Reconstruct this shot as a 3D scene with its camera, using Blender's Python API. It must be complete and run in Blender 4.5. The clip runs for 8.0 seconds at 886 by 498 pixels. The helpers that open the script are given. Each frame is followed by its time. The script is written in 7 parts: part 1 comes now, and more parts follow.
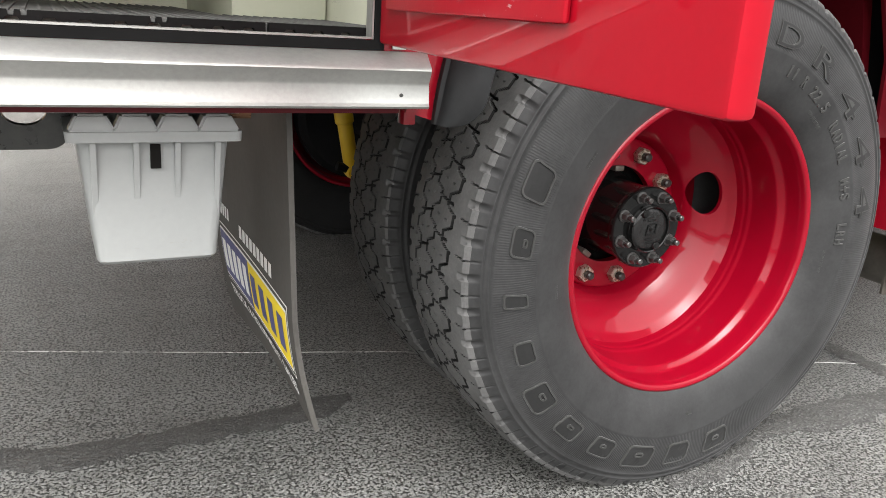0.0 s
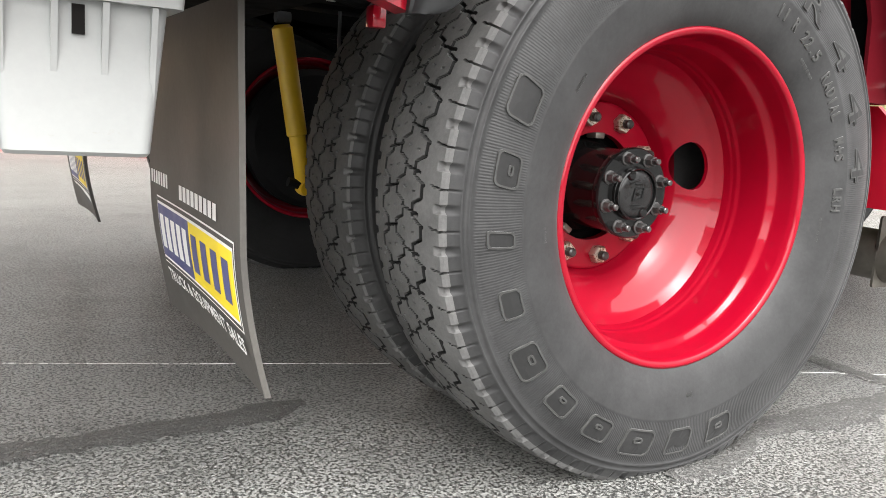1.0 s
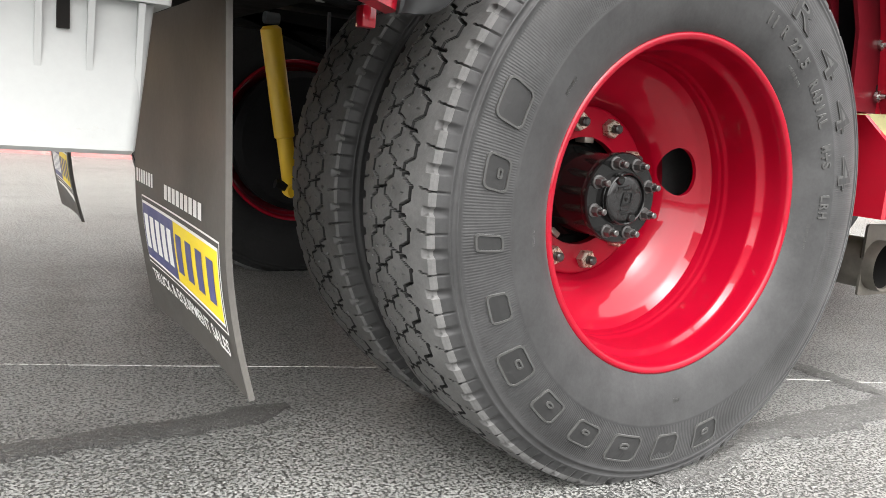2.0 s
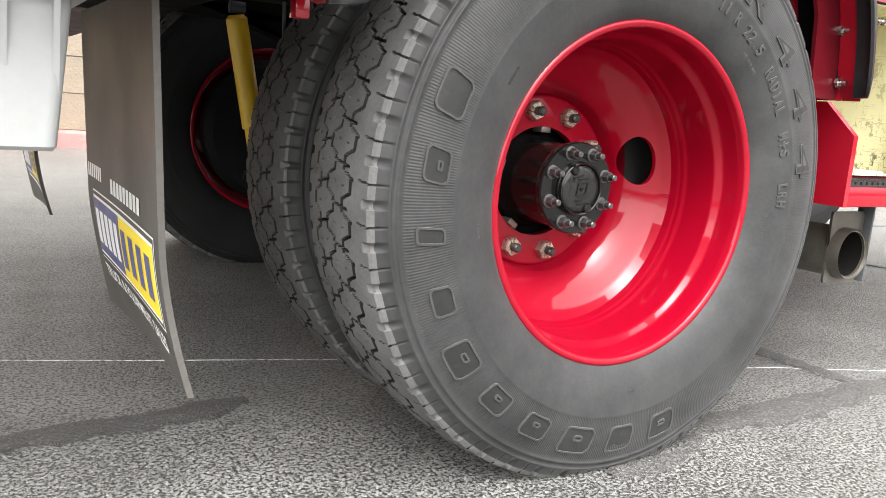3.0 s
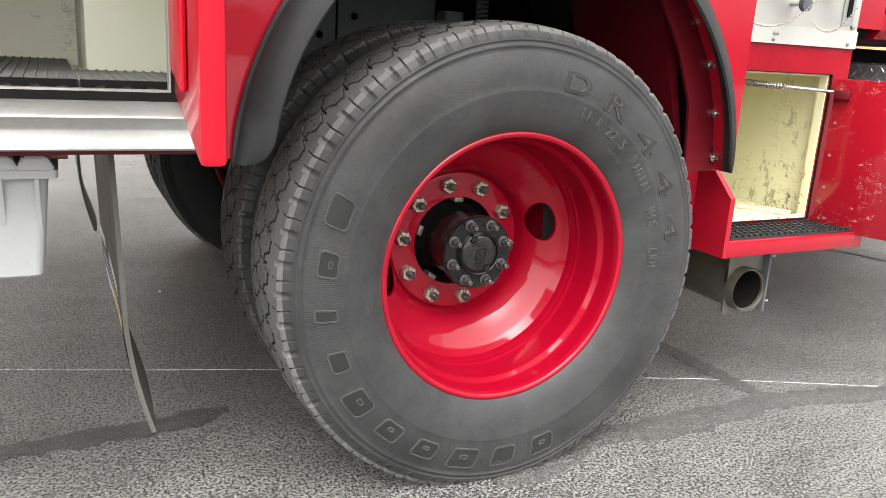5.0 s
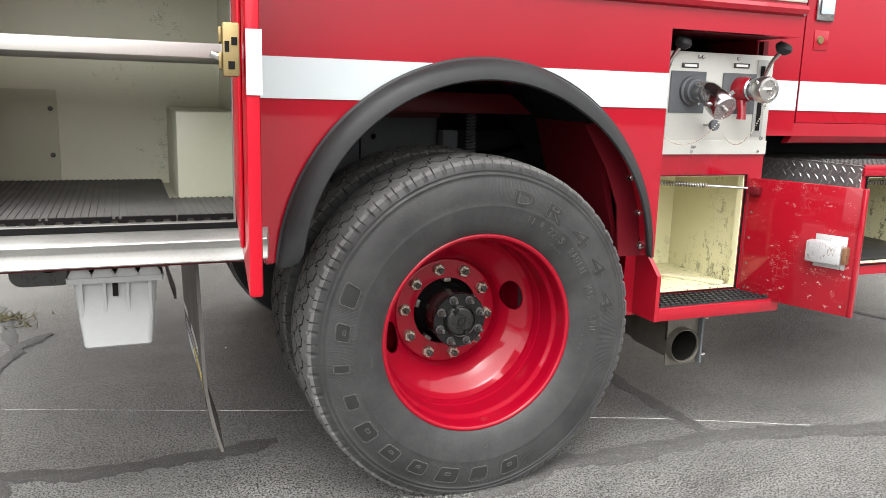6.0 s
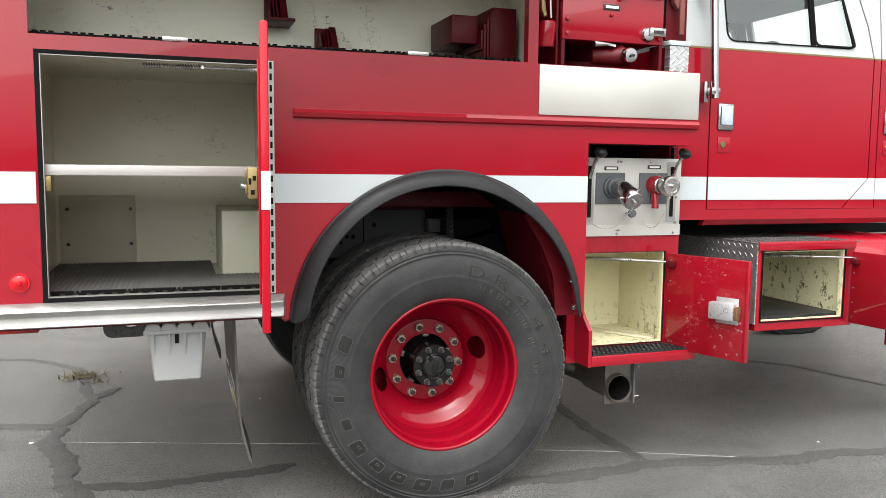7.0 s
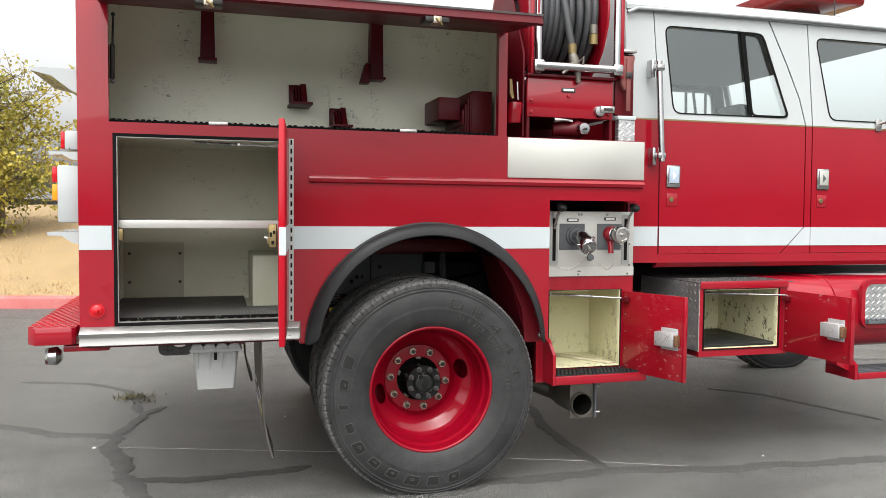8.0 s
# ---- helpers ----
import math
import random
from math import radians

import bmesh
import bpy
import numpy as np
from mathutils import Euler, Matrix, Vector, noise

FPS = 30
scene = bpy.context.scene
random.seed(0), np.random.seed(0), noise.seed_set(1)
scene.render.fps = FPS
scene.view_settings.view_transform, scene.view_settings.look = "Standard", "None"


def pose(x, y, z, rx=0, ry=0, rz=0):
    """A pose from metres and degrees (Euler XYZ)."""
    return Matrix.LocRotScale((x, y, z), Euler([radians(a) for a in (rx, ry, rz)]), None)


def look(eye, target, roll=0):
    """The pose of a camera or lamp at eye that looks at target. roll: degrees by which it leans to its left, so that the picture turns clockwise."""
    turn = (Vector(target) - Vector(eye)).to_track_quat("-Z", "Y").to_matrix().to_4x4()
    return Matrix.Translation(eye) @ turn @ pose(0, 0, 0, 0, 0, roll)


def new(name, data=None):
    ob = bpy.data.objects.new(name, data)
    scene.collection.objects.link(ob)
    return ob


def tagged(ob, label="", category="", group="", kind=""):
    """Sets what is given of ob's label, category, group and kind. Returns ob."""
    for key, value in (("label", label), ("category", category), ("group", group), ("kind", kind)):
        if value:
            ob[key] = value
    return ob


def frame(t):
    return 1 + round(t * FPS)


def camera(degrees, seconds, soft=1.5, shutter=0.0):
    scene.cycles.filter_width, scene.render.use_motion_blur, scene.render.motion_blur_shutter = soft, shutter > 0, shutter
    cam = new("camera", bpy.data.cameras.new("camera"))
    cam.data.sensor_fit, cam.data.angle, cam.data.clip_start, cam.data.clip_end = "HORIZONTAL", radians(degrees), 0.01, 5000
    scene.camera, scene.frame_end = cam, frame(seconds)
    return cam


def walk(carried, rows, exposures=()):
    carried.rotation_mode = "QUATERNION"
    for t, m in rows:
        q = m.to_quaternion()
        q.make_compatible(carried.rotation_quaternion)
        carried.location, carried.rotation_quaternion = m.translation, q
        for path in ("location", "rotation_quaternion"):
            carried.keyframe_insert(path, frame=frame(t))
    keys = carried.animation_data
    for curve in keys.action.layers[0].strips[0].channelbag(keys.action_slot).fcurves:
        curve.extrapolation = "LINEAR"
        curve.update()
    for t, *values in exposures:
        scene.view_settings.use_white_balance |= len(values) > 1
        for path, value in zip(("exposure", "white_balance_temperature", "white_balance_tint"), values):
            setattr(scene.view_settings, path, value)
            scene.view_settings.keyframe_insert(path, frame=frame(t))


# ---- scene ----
cam = camera(58.6, 8.0, soft=0.8)
PATH = [
    (0, (-1.107, -1.054, 0.902), (-0.232, 0.649, 0.323), 3.8),
    (0.5, (-1.084, -0.972, 0.713), (-0.123, 0.732, 0.297), 3.4),
    (1, (-1.078, -0.944, 0.615), (-0.072, 0.753, 0.282), 4.0),
    (1.5, (-1.081, -0.939, 0.605), (-0.056, 0.749, 0.288), 4.6),
    (1.7, (-1.081, -0.936, 0.607), (-0.051, 0.749, 0.291), 4.7),
    (2.8, (-1.02, -0.954, 0.612), (0.027, 0.718, 0.28), 4.6),
    (3, (-1.0, -0.964, 0.622), (0.042, 0.707, 0.274), 4.3),
    (3.5, (-0.93, -0.984, 0.673), (0.099, 0.683, 0.271), 4.1),
    (4, (-0.882, -1.026, 0.784), (0.114, 0.642, 0.309), 3.9),
    (4.2, (-0.873, -1.068, 0.827), (0.103, 0.603, 0.323), 3.9),
    (5.3, (-0.873, -1.543, 1.031), (-0.048, 0.211, 0.538), 3.0),
    (5.5, (-0.883, -1.664, 1.091), (-0.086, 0.106, 0.609), 2.6),
    (6, (-0.949, -1.993, 1.19), (-0.208, -0.177, 0.799), 1.7),
    (6.5, (-0.97, -2.385, 1.248), (-0.279, -0.53, 0.959), 1.0),
    (7, (-0.978, -2.796, 1.283), (-0.337, -0.912, 1.083), 0.6),
    (7.5, (-1.017, -3.179, 1.315), (-0.419, -1.276, 1.176), 0.5),
    (8, (-0.985, -3.531, 1.334), (-0.428, -1.612, 1.239), 0.5),
]
EXPOSURE = [(0.0, 1.74), (0.5, 2.14), (1.0, 2.28), (1.5, 2.36), (3.5, 2.38), (4.2, 2.24), (5.5, 1.94), (6.5, 1.62), (8.0, 1.19)]
walk(cam, [(t, look(eye, target, roll)) for t, eye, target, roll in PATH], EXPOSURE)

# ---- world, sun, exposure: bright overcast ----
SUN_EL, SUN_AZ = 60.0, 207.0  # height; compass of the sun, seen from above, from +y clockwise
world = bpy.data.worlds.new("overcast_sky")
scene.world = world
world.use_nodes = True
wt = world.node_tree
sky = wt.nodes.new("ShaderNodeTexSky")
sky.sky_type, sky.sun_disc = "NISHITA", False
sky.sun_elevation, sky.sun_rotation = radians(SUN_EL), radians(SUN_AZ)
sky.air_density, sky.dust_density, sky.ozone_density = 1.0, 6.0, 1.0
hs = wt.nodes.new("ShaderNodeHueSaturation")
hs.inputs["Saturation"].default_value = 0.05
wt.links.new(sky.outputs[0], hs.inputs["Color"])
wt.links.new(hs.outputs[0], wt.nodes["Background"].inputs[0])
wt.nodes["Background"].inputs[1].default_value = 0.15
sun = new("sun", bpy.data.lights.new("sun", "SUN"))
sun.data.energy, sun.data.angle, sun.data.color = 1.25, radians(112), (1.0, 0.97, 0.93)
a, e = radians(SUN_AZ), radians(SUN_EL)
sun.matrix_world = look((0, 0, 10), (-10 * math.sin(a) * math.cos(e), -10 * math.cos(a) * math.cos(e), 10 - 10 * math.sin(e)))


# ---- materials ----
def shader(name):
    m = bpy.data.materials.new(name)
    m.use_nodes = True
    nt = m.node_tree
    return m, nt, nt.nodes["Principled BSDF"]


def node(nt, kind, ins=(), operation="", data_type="", rotation_type=""):
    n = nt.nodes.new(kind)
    if operation:
        n.operation = operation
    if data_type:
        n.data_type = data_type
    if rotation_type:
        n.rotation_type = rotation_type
    for k, v in dict(ins).items():
        if isinstance(v, bpy.types.NodeSocket):
            nt.links.new(v, n.inputs[k])
        else:
            n.inputs[k].default_value = v
    return n


def rgb(c):
    return (c[0], c[1], c[2], 1)


def coords(nt):
    return node(nt, "ShaderNodeTexCoord").outputs["Object"]


def noise_tex(nt, scale, detail=4.0, rough=0.55, vec=None):
    return node(nt, "ShaderNodeTexNoise", {"Vector": vec or coords(nt), "Scale": scale, "Detail": detail, "Roughness": rough}).outputs["Fac"]


def ramp(nt, fac, lo, hi):
    return node(nt, "ShaderNodeMapRange", {"Value": fac, "From Min": lo, "From Max": hi}).outputs["Result"]


def mix(nt, fac, a, b):
    n = node(nt, "ShaderNodeMix", data_type="RGBA")
    for i, v in ((0, fac), (6, a), (7, b)):
        if isinstance(v, bpy.types.NodeSocket):
            nt.links.new(v, n.inputs[i])
        else:
            n.inputs[i].default_value = v if i == 0 else rgb(v)
    return n.outputs[2]


def bump(nt, height, strength=0.2, dist=0.002, normal=None):
    ins = {"Height": height, "Strength": strength, "Distance": dist}
    if normal:
        ins["Normal"] = normal
    return node(nt, "ShaderNodeBump", ins).outputs[0]


def math_node(nt, op, a, b=0.0):
    n = node(nt, "ShaderNodeMath", operation=op)
    for i, v in ((0, a), (1, b)):
        if isinstance(v, bpy.types.NodeSocket):
            nt.links.new(v, n.inputs[i])
        else:
            n.inputs[i].default_value = v
    return n.outputs[0]


def surface(name, c1, c2, rough, metal=0.0, coat=0.0, scale=6.0, fine=60.0, relief=0.1, dist=0.001, spread=0.25, wave=0.0, spec=0.5, sheen=0.0, gloss=0.03):
    """A surface whose colour and gloss drift between two tones at a large and a fine scale."""
    m, nt, b = shader(name)
    big, small = noise_tex(nt, scale, 5), noise_tex(nt, fine, 6, 0.65)
    f = math_node(nt, "ADD", math_node(nt, "MULTIPLY", big, 0.65), math_node(nt, "MULTIPLY", small, 0.35))
    nt.links.new(mix(nt, ramp(nt, f, 0.5 - spread, 0.5 + spread), c1, c2), b.inputs["Base Color"])
    r = node(nt, "ShaderNodeMapRange", {"Value": big, "From Min": 0.3, "From Max": 0.7, "To Min": rough * 0.85, "To Max": rough * 1.2})
    nt.links.new(r.outputs[0], b.inputs["Roughness"])
    b.inputs["Metallic"].default_value = metal
    b.inputs["Coat Weight"].default_value = coat
    b.inputs["Coat Roughness"].default_value = gloss
    b.inputs["Sheen Weight"].default_value = sheen
    b.inputs["Sheen Roughness"].default_value = 0.4
    b.inputs["Specular IOR Level"].default_value = 0.08 if coat else spec
    nrm = bump(nt, small, relief, dist)
    if wave:
        nrm = bump(nt, noise_tex(nt, 2.6, 2, 0.4), 0.5, wave, nrm)
    nt.links.new(nrm, b.inputs["Normal"])
    return m


def scuffed(name, c1, c2, mark, rough, amount=0.66, scale=9.0, stretch=(1, 1, 3), metal=0.0, coat=0.0, zone=0.5, scratch=0.8, spec=0.4):
    """Paint with chips and scratches of another colour, in clusters."""
    m, nt, b = shader(name)
    co = coords(nt)
    mp = node(nt, "ShaderNodeMapping", {"Vector": co, "Scale": stretch, "Rotation": (0.3, 0.5, 0.2)}).outputs[0]
    big = noise_tex(nt, 2.4, 4, 0.6, co)
    fine = noise_tex(nt, 90, 5, 0.6, co)
    chips = noise_tex(nt, scale * 3, 6, 0.72, mp)
    cl = ramp(nt, noise_tex(nt, scale * 0.35, 2, 0.5, co), zone - 0.06, zone + 0.12)
    k = math_node(nt, "MULTIPLY", ramp(nt, chips, amount, amount + 0.03), cl)
    for turn, sc in ((0.15, (5, 5, 26)), (0.9, (22, 22, 5))):
        ms = node(nt, "ShaderNodeMapping", {"Vector": co, "Scale": sc, "Rotation": (0.0, turn, 0.0)}).outputs[0]
        line = math_node(nt, "ABSOLUTE", math_node(nt, "SUBTRACT", noise_tex(nt, 1.6, 3, 0.6, ms), 0.5))
        dash = math_node(nt, "MULTIPLY", ramp(nt, line, 0.010, 0.004), ramp(nt, noise_tex(nt, scale * 1.3, 3, 0.6, co), 0.54, 0.60))
        k = math_node(nt, "MAXIMUM", k, math_node(nt, "MULTIPLY", math_node(nt, "MULTIPLY", dash, cl), scratch))
    base = mix(nt, ramp(nt, math_node(nt, "ADD", math_node(nt, "MULTIPLY", big, 0.8), math_node(nt, "MULTIPLY", fine, 0.2)), 0.3, 0.7), c1, c2)
    nt.links.new(mix(nt, k, base, mark), b.inputs["Base Color"])
    b.inputs["Roughness"].default_value = rough
    b.inputs["Metallic"].default_value = metal
    b.inputs["Coat Weight"].default_value = coat
    b.inputs["Specular IOR Level"].default_value = 0.1 if coat else spec
    nt.links.new(bump(nt, math_node(nt, "SUBTRACT", math_node(nt, "MULTIPLY", fine, 0.3), k), 0.25, 0.0008), b.inputs["Normal"])
    return m


RED = surface("red_gloss_paint", (0.222, 0.003, 0.011), (0.270, 0.005, 0.014), 0.3, coat=0.9, scale=1.7, fine=220, relief=0.02, dist=0.0004, wave=0.01)
RIM_RED = surface("red_wheel_enamel", (0.192, 0.0003, 0.008), (0.226, 0.0009, 0.011), 0.42, coat=0.48, scale=5, fine=180, relief=0.003, dist=0.0003, gloss=0.022)
# dull red of fittings; dark enough to hold the shade of arch and bays too
RED_DULL = surface("dull_shaded_red_paint", (0.058, 0.002, 0.005), (0.098, 0.004, 0.008), 0.42, scale=4, fine=90, relief=0.1, spec=0.2)
# body red made brighter: light on the open door put into two paints
RED_DOOR = surface("lit_red_door_paint", (0.31, 0.003, 0.012), (0.37, 0.005, 0.015), 0.32, coat=0.4, scale=2.2, fine=160, relief=0.05, wave=0.008)
RED_PAN = scuffed("chipped_lit_red_paint", (0.31, 0.003, 0.012), (0.37, 0.005, 0.015), (0.45, 0.32, 0.30), 0.34, amount=0.63, scale=11, stretch=(1, 1, 2.2), zone=0.5, scratch=0.5, spec=0.22)
RED_WORN = scuffed("scratched_red_paint", (0.20, 0.003, 0.009), (0.245, 0.005, 0.012), (0.42, 0.28, 0.26), 0.3, amount=0.605, scale=8, stretch=(1, 1, 1.6), coat=0.7, zone=0.50, scratch=0.3)
WHITE_PAINT = surface("white_cab_paint", (0.35, 0.372, 0.372), (0.40, 0.422, 0.422), 0.2, coat=0.5, scale=1.5, fine=150, relief=0.02, dist=0.0004)
STRIPE = surface("white_reflective_tape", (0.38, 0.425, 0.435), (0.44, 0.48, 0.49), 0.4, scale=5, fine=300, relief=0.05, dist=0.0003)
# one grey-green paint in three tones that carry how each bay is lit
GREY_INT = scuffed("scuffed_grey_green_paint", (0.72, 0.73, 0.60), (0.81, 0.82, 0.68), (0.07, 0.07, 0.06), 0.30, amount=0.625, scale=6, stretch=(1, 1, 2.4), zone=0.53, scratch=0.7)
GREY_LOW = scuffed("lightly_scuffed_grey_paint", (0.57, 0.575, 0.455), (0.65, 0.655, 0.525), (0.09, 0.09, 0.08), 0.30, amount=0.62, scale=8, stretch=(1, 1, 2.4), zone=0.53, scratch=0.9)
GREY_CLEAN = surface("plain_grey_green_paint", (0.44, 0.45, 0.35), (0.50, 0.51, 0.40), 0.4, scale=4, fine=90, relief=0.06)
CREAM_INT = scuffed("chipped_cream_paint", (0.58, 0.56, 0.35), (0.66, 0.64, 0.42), (0.10, 0.085, 0.05), 0.35, amount=0.560, scale=6.0, stretch=(1.6, 1.6, 1), zone=0.46)
ALU = surface("brushed_aluminium", (0.28, 0.28, 0.27), (0.46, 0.46, 0.44), 0.40, metal=0.8, scale=3, fine=140, relief=0.06, dist=0.0005)
DIRTY_ALU = scuffed("dirty_dented_aluminium", (0.40, 0.41, 0.42), (0.60, 0.61, 0.61), (0.20, 0.14, 0.10), 0.42, amount=0.60, scale=16, stretch=(1, 2.4, 1), metal=0.6, zone=0.42)
STEEL = surface("worn_bright_steel", (0.38, 0.37, 0.355), (0.58, 0.57, 0.55), 0.26, metal=1.0, scale=9, fine=120, relief=0.1, dist=0.0005)
ALU_MATTE = surface("dull_aluminium_sheet", (0.36, 0.36, 0.34), (0.46, 0.46, 0.44), 0.5, metal=0.35, scale=3, fine=140, relief=0.08, dist=0.0006)
STAINLESS = surface("stainless_panel", (0.44, 0.44, 0.405), (0.53, 0.53, 0.495), 0.48, metal=0.55, scale=4, fine=160, relief=0.05, dist=0.0004)
CHROME = surface("polished_chrome", (0.36, 0.355, 0.36), (0.52, 0.515, 0.52), 0.20, metal=1.0, scale=10, fine=120, relief=0.03, dist=0.0004)
BRASS = surface("dull_brass", (0.17, 0.125, 0.055), (0.27, 0.21, 0.10), 0.45, metal=0.8, scale=12, fine=120)
NUT_METAL = scuffed("dirty_nut_steel", (0.42, 0.38, 0.31), (0.58, 0.54, 0.46), (0.16, 0.09, 0.05), 0.4, amount=0.52, scale=30, metal=0.8, zone=0.4)
STUD_BLACK = surface("oily_black_stud", (0.02, 0.02, 0.02), (0.05, 0.05, 0.045), 0.3, metal=0.3, scale=40, fine=200)
HUB_BLACK = surface("glossy_black_hub_paint", (0.004, 0.004, 0.004), (0.009, 0.009, 0.009), 0.16, coat=0.4, scale=14, fine=70, relief=0.10, dist=0.001)
HUB_CAST = surface("cast_black_hub_cap", (0.006, 0.006, 0.006), (0.018, 0.018, 0.018), 0.24, coat=0.5, scale=40, fine=75, relief=1.0, dist=0.005)
HUB_STUD = surface("oily_steel_stud", (0.05, 0.05, 0.05), (0.14, 0.135, 0.13), 0.30, metal=0.7, scale=60, fine=200, relief=0.2)
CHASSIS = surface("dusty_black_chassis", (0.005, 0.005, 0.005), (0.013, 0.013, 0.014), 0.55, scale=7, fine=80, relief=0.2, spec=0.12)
CHASSIS_GREY = surface("dusty_grey_plate", (0.065, 0.071, 0.077), (0.11, 0.117, 0.123), 0.5, scale=6, fine=80, relief=0.15, spec=0.2)
BLACK_RUBBER = surface("black_rubber_trim", (0.011, 0.0115, 0.012), (0.027, 0.028, 0.029), 0.45, scale=7, fine=60, relief=0.15, spec=0.22)
FLAP_RUBBER = surface("dusty_rubber_flap", (0.046, 0.043, 0.040), (0.090, 0.085, 0.077), 0.55, scale=4, fine=90, relief=0.12, spec=0.2)
MAT_RUBBER = surface("ribbed_grey_rubber", (0.075, 0.075, 0.072), (0.12, 0.12, 0.115), 0.6, scale=8, fine=120, relief=0.15, spec=0.2)
YELLOW = surface("yellow_shock_paint", (0.70, 0.43, 0.02), (0.80, 0.52, 0.03), 0.35, scale=9, fine=80, relief=0.08)
BIN_WHITE = scuffed("dirty_white_plastic", (0.250, 0.258, 0.255), (0.318, 0.326, 0.318), (0.255, 0.245, 0.225), 0.42, amount=0.62, scale=8, zone=0.48)
WRITE_WHITE = surface("printed_white", (0.72, 0.72, 0.70), (0.80, 0.80, 0.78), 0.5, scale=40, fine=200)
WRITE_BLUE = surface("printed_blue", (0.05, 0.055, 0.16), (0.075, 0.08, 0.20), 0.5, scale=20, fine=200)
STICKER_BLUE = surface("faded_blue_sticker", (0.30, 0.37, 0.46), (0.39, 0.46, 0.54), 0.4, scale=40, fine=200)
WRITE_YELLOW = surface("printed_yellow", (0.76, 0.56, 0.01), (0.82, 0.63, 0.02), 0.5, scale=20, fine=200)
LENS_RED = surface("red_lens", (0.40, 0.006, 0.012), (0.48, 0.010, 0.018), 0.08, coat=0.6, scale=30, fine=200)
LENS_DARK = surface("dark_red_lens", (0.10, 0.008, 0.008), (0.16, 0.014, 0.012), 0.15, coat=0.5, scale=12, fine=200)
LENS_AMBER = surface("amber_lens", (0.80, 0.25, 0.01), (0.85, 0.30, 0.02), 0.12, coat=0.5, scale=30, fine=200)
RUST = scuffed("rusty_metal", (0.13, 0.06, 0.03), (0.24, 0.13, 0.07), (0.05, 0.03, 0.02), 0.6, amount=0.55, scale=26, metal=0.4, zone=0.4)
HOSE = surface("grey_rubber_hose", (0.026, 0.028, 0.030), (0.048, 0.050, 0.053), 0.55, scale=14, fine=160, relief=0.2)
EXHAUST = surface("sooty_exhaust_steel", (0.11, 0.10, 0.085), (0.20, 0.185, 0.16), 0.45, metal=0.7, scale=20, fine=90, relief=0.2)
# black for real soot, and for slots and gaps that hold only shade
SOOT_SHADE = surface("soot_and_shade_black", (0.006, 0.006, 0.006), (0.012, 0.011, 0.010), 0.9, scale=20, fine=90, spec=0.05)
WOOD = surface("weathered_board", (0.40, 0.36, 0.24), (0.52, 0.47, 0.32), 0.6, scale=10, fine=70, relief=0.2)
DARK_RUBBER = surface("black_door_seal", (0.004, 0.004, 0.004), (0.008, 0.008, 0.008), 0.6, scale=9, fine=120, relief=0.1, spec=0.06)
HEADLINER = surface("grey_headliner_cloth", (0.20, 0.22, 0.215), (0.27, 0.29, 0.285), 0.9, scale=5, fine=200, relief=0.2)
LEATHER = surface("dark_red_webbing", (0.12, 0.03, 0.03), (0.20, 0.06, 0.05), 0.7, scale=20, fine=160, relief=0.3)
TREAD_RED = surface("red_tread_plate", (0.34, 0.008, 0.014), (0.43, 0.012, 0.02), 0.35, scale=5, fine=60, relief=0.2)


def glass(name, tint):
    m, nt, b = shader(name)
    b.inputs["Base Color"].default_value = rgb(tint)
    b.inputs["Roughness"].default_value = 0.02
    b.inputs["Transmission Weight"].default_value = 1.0
    b.inputs["IOR"].default_value = 1.40
    film = node(nt, "ShaderNodeBsdfGlossy", {"Color": (0.85, 0.92, 0.92, 1), "Roughness": 0.04})
    ms = node(nt, "ShaderNodeMixShader", {0: 0.06, 1: b.outputs[0], 2: film.outputs[0]})
    nt.links.new(ms.outputs[0], nt.nodes["Material Output"].inputs[0])
    return m


GLASS = glass("tinted_window_glass", (0.86, 0.95, 0.93))


def checker_plate(name, c1, c2, rough, metal):
    """Bright tread plate: short raised bars, turned by turns, as relief."""
    m, nt, b = shader(name)
    co = node(nt, "ShaderNodeTexCoord").outputs["UV"]
    h = None
    for ang, off in ((45, 0.0), (-45, 0.5)):
        mp = node(nt, "ShaderNodeMapping", {"Vector": co, "Scale": (26, 26, 26), "Location": (off, off, 0)}).outputs[0]
        fr = node(nt, "ShaderNodeVectorMath", {0: mp}, operation="FRACTION").outputs[0]
        ce = node(nt, "ShaderNodeVectorMath", {0: fr, 1: (0.5, 0.5, 0)}, operation="SUBTRACT").outputs[0]
        ro = node(nt, "ShaderNodeVectorRotate", {"Vector": ce, "Angle": radians(ang)}, rotation_type="Z_AXIS").outputs[0]
        sc = node(nt, "ShaderNodeVectorMath", {0: ro, 1: (2.5, 9.0, 0)}, operation="MULTIPLY").outputs[0]
        ln = node(nt, "ShaderNodeVectorMath", {0: sc}, operation="LENGTH").outputs["Value"]
        v = ramp(nt, ln, 1.0, 0.55)
        h = v if h is None else math_node(nt, "MAXIMUM", h, v)
    g = noise_tex(nt, 30, 5)
    nt.links.new(mix(nt, ramp(nt, g, 0.3, 0.7), c1, c2), b.inputs["Base Color"])
    b.inputs["Roughness"].default_value = rough
    b.inputs["Metallic"].default_value = metal
    nt.links.new(bump(nt, h, 0.9, 0.003), b.inputs["Normal"])
    return m


CHECKER = checker_plate("bright_checker_plate", (0.50, 0.51, 0.51), (0.66, 0.67, 0.67), 0.3, 0.85)
CHECKER_DARK = checker_plate("dark_checker_plate", (0.07, 0.065, 0.065), (0.14, 0.135, 0.13), 0.5, 0.4)


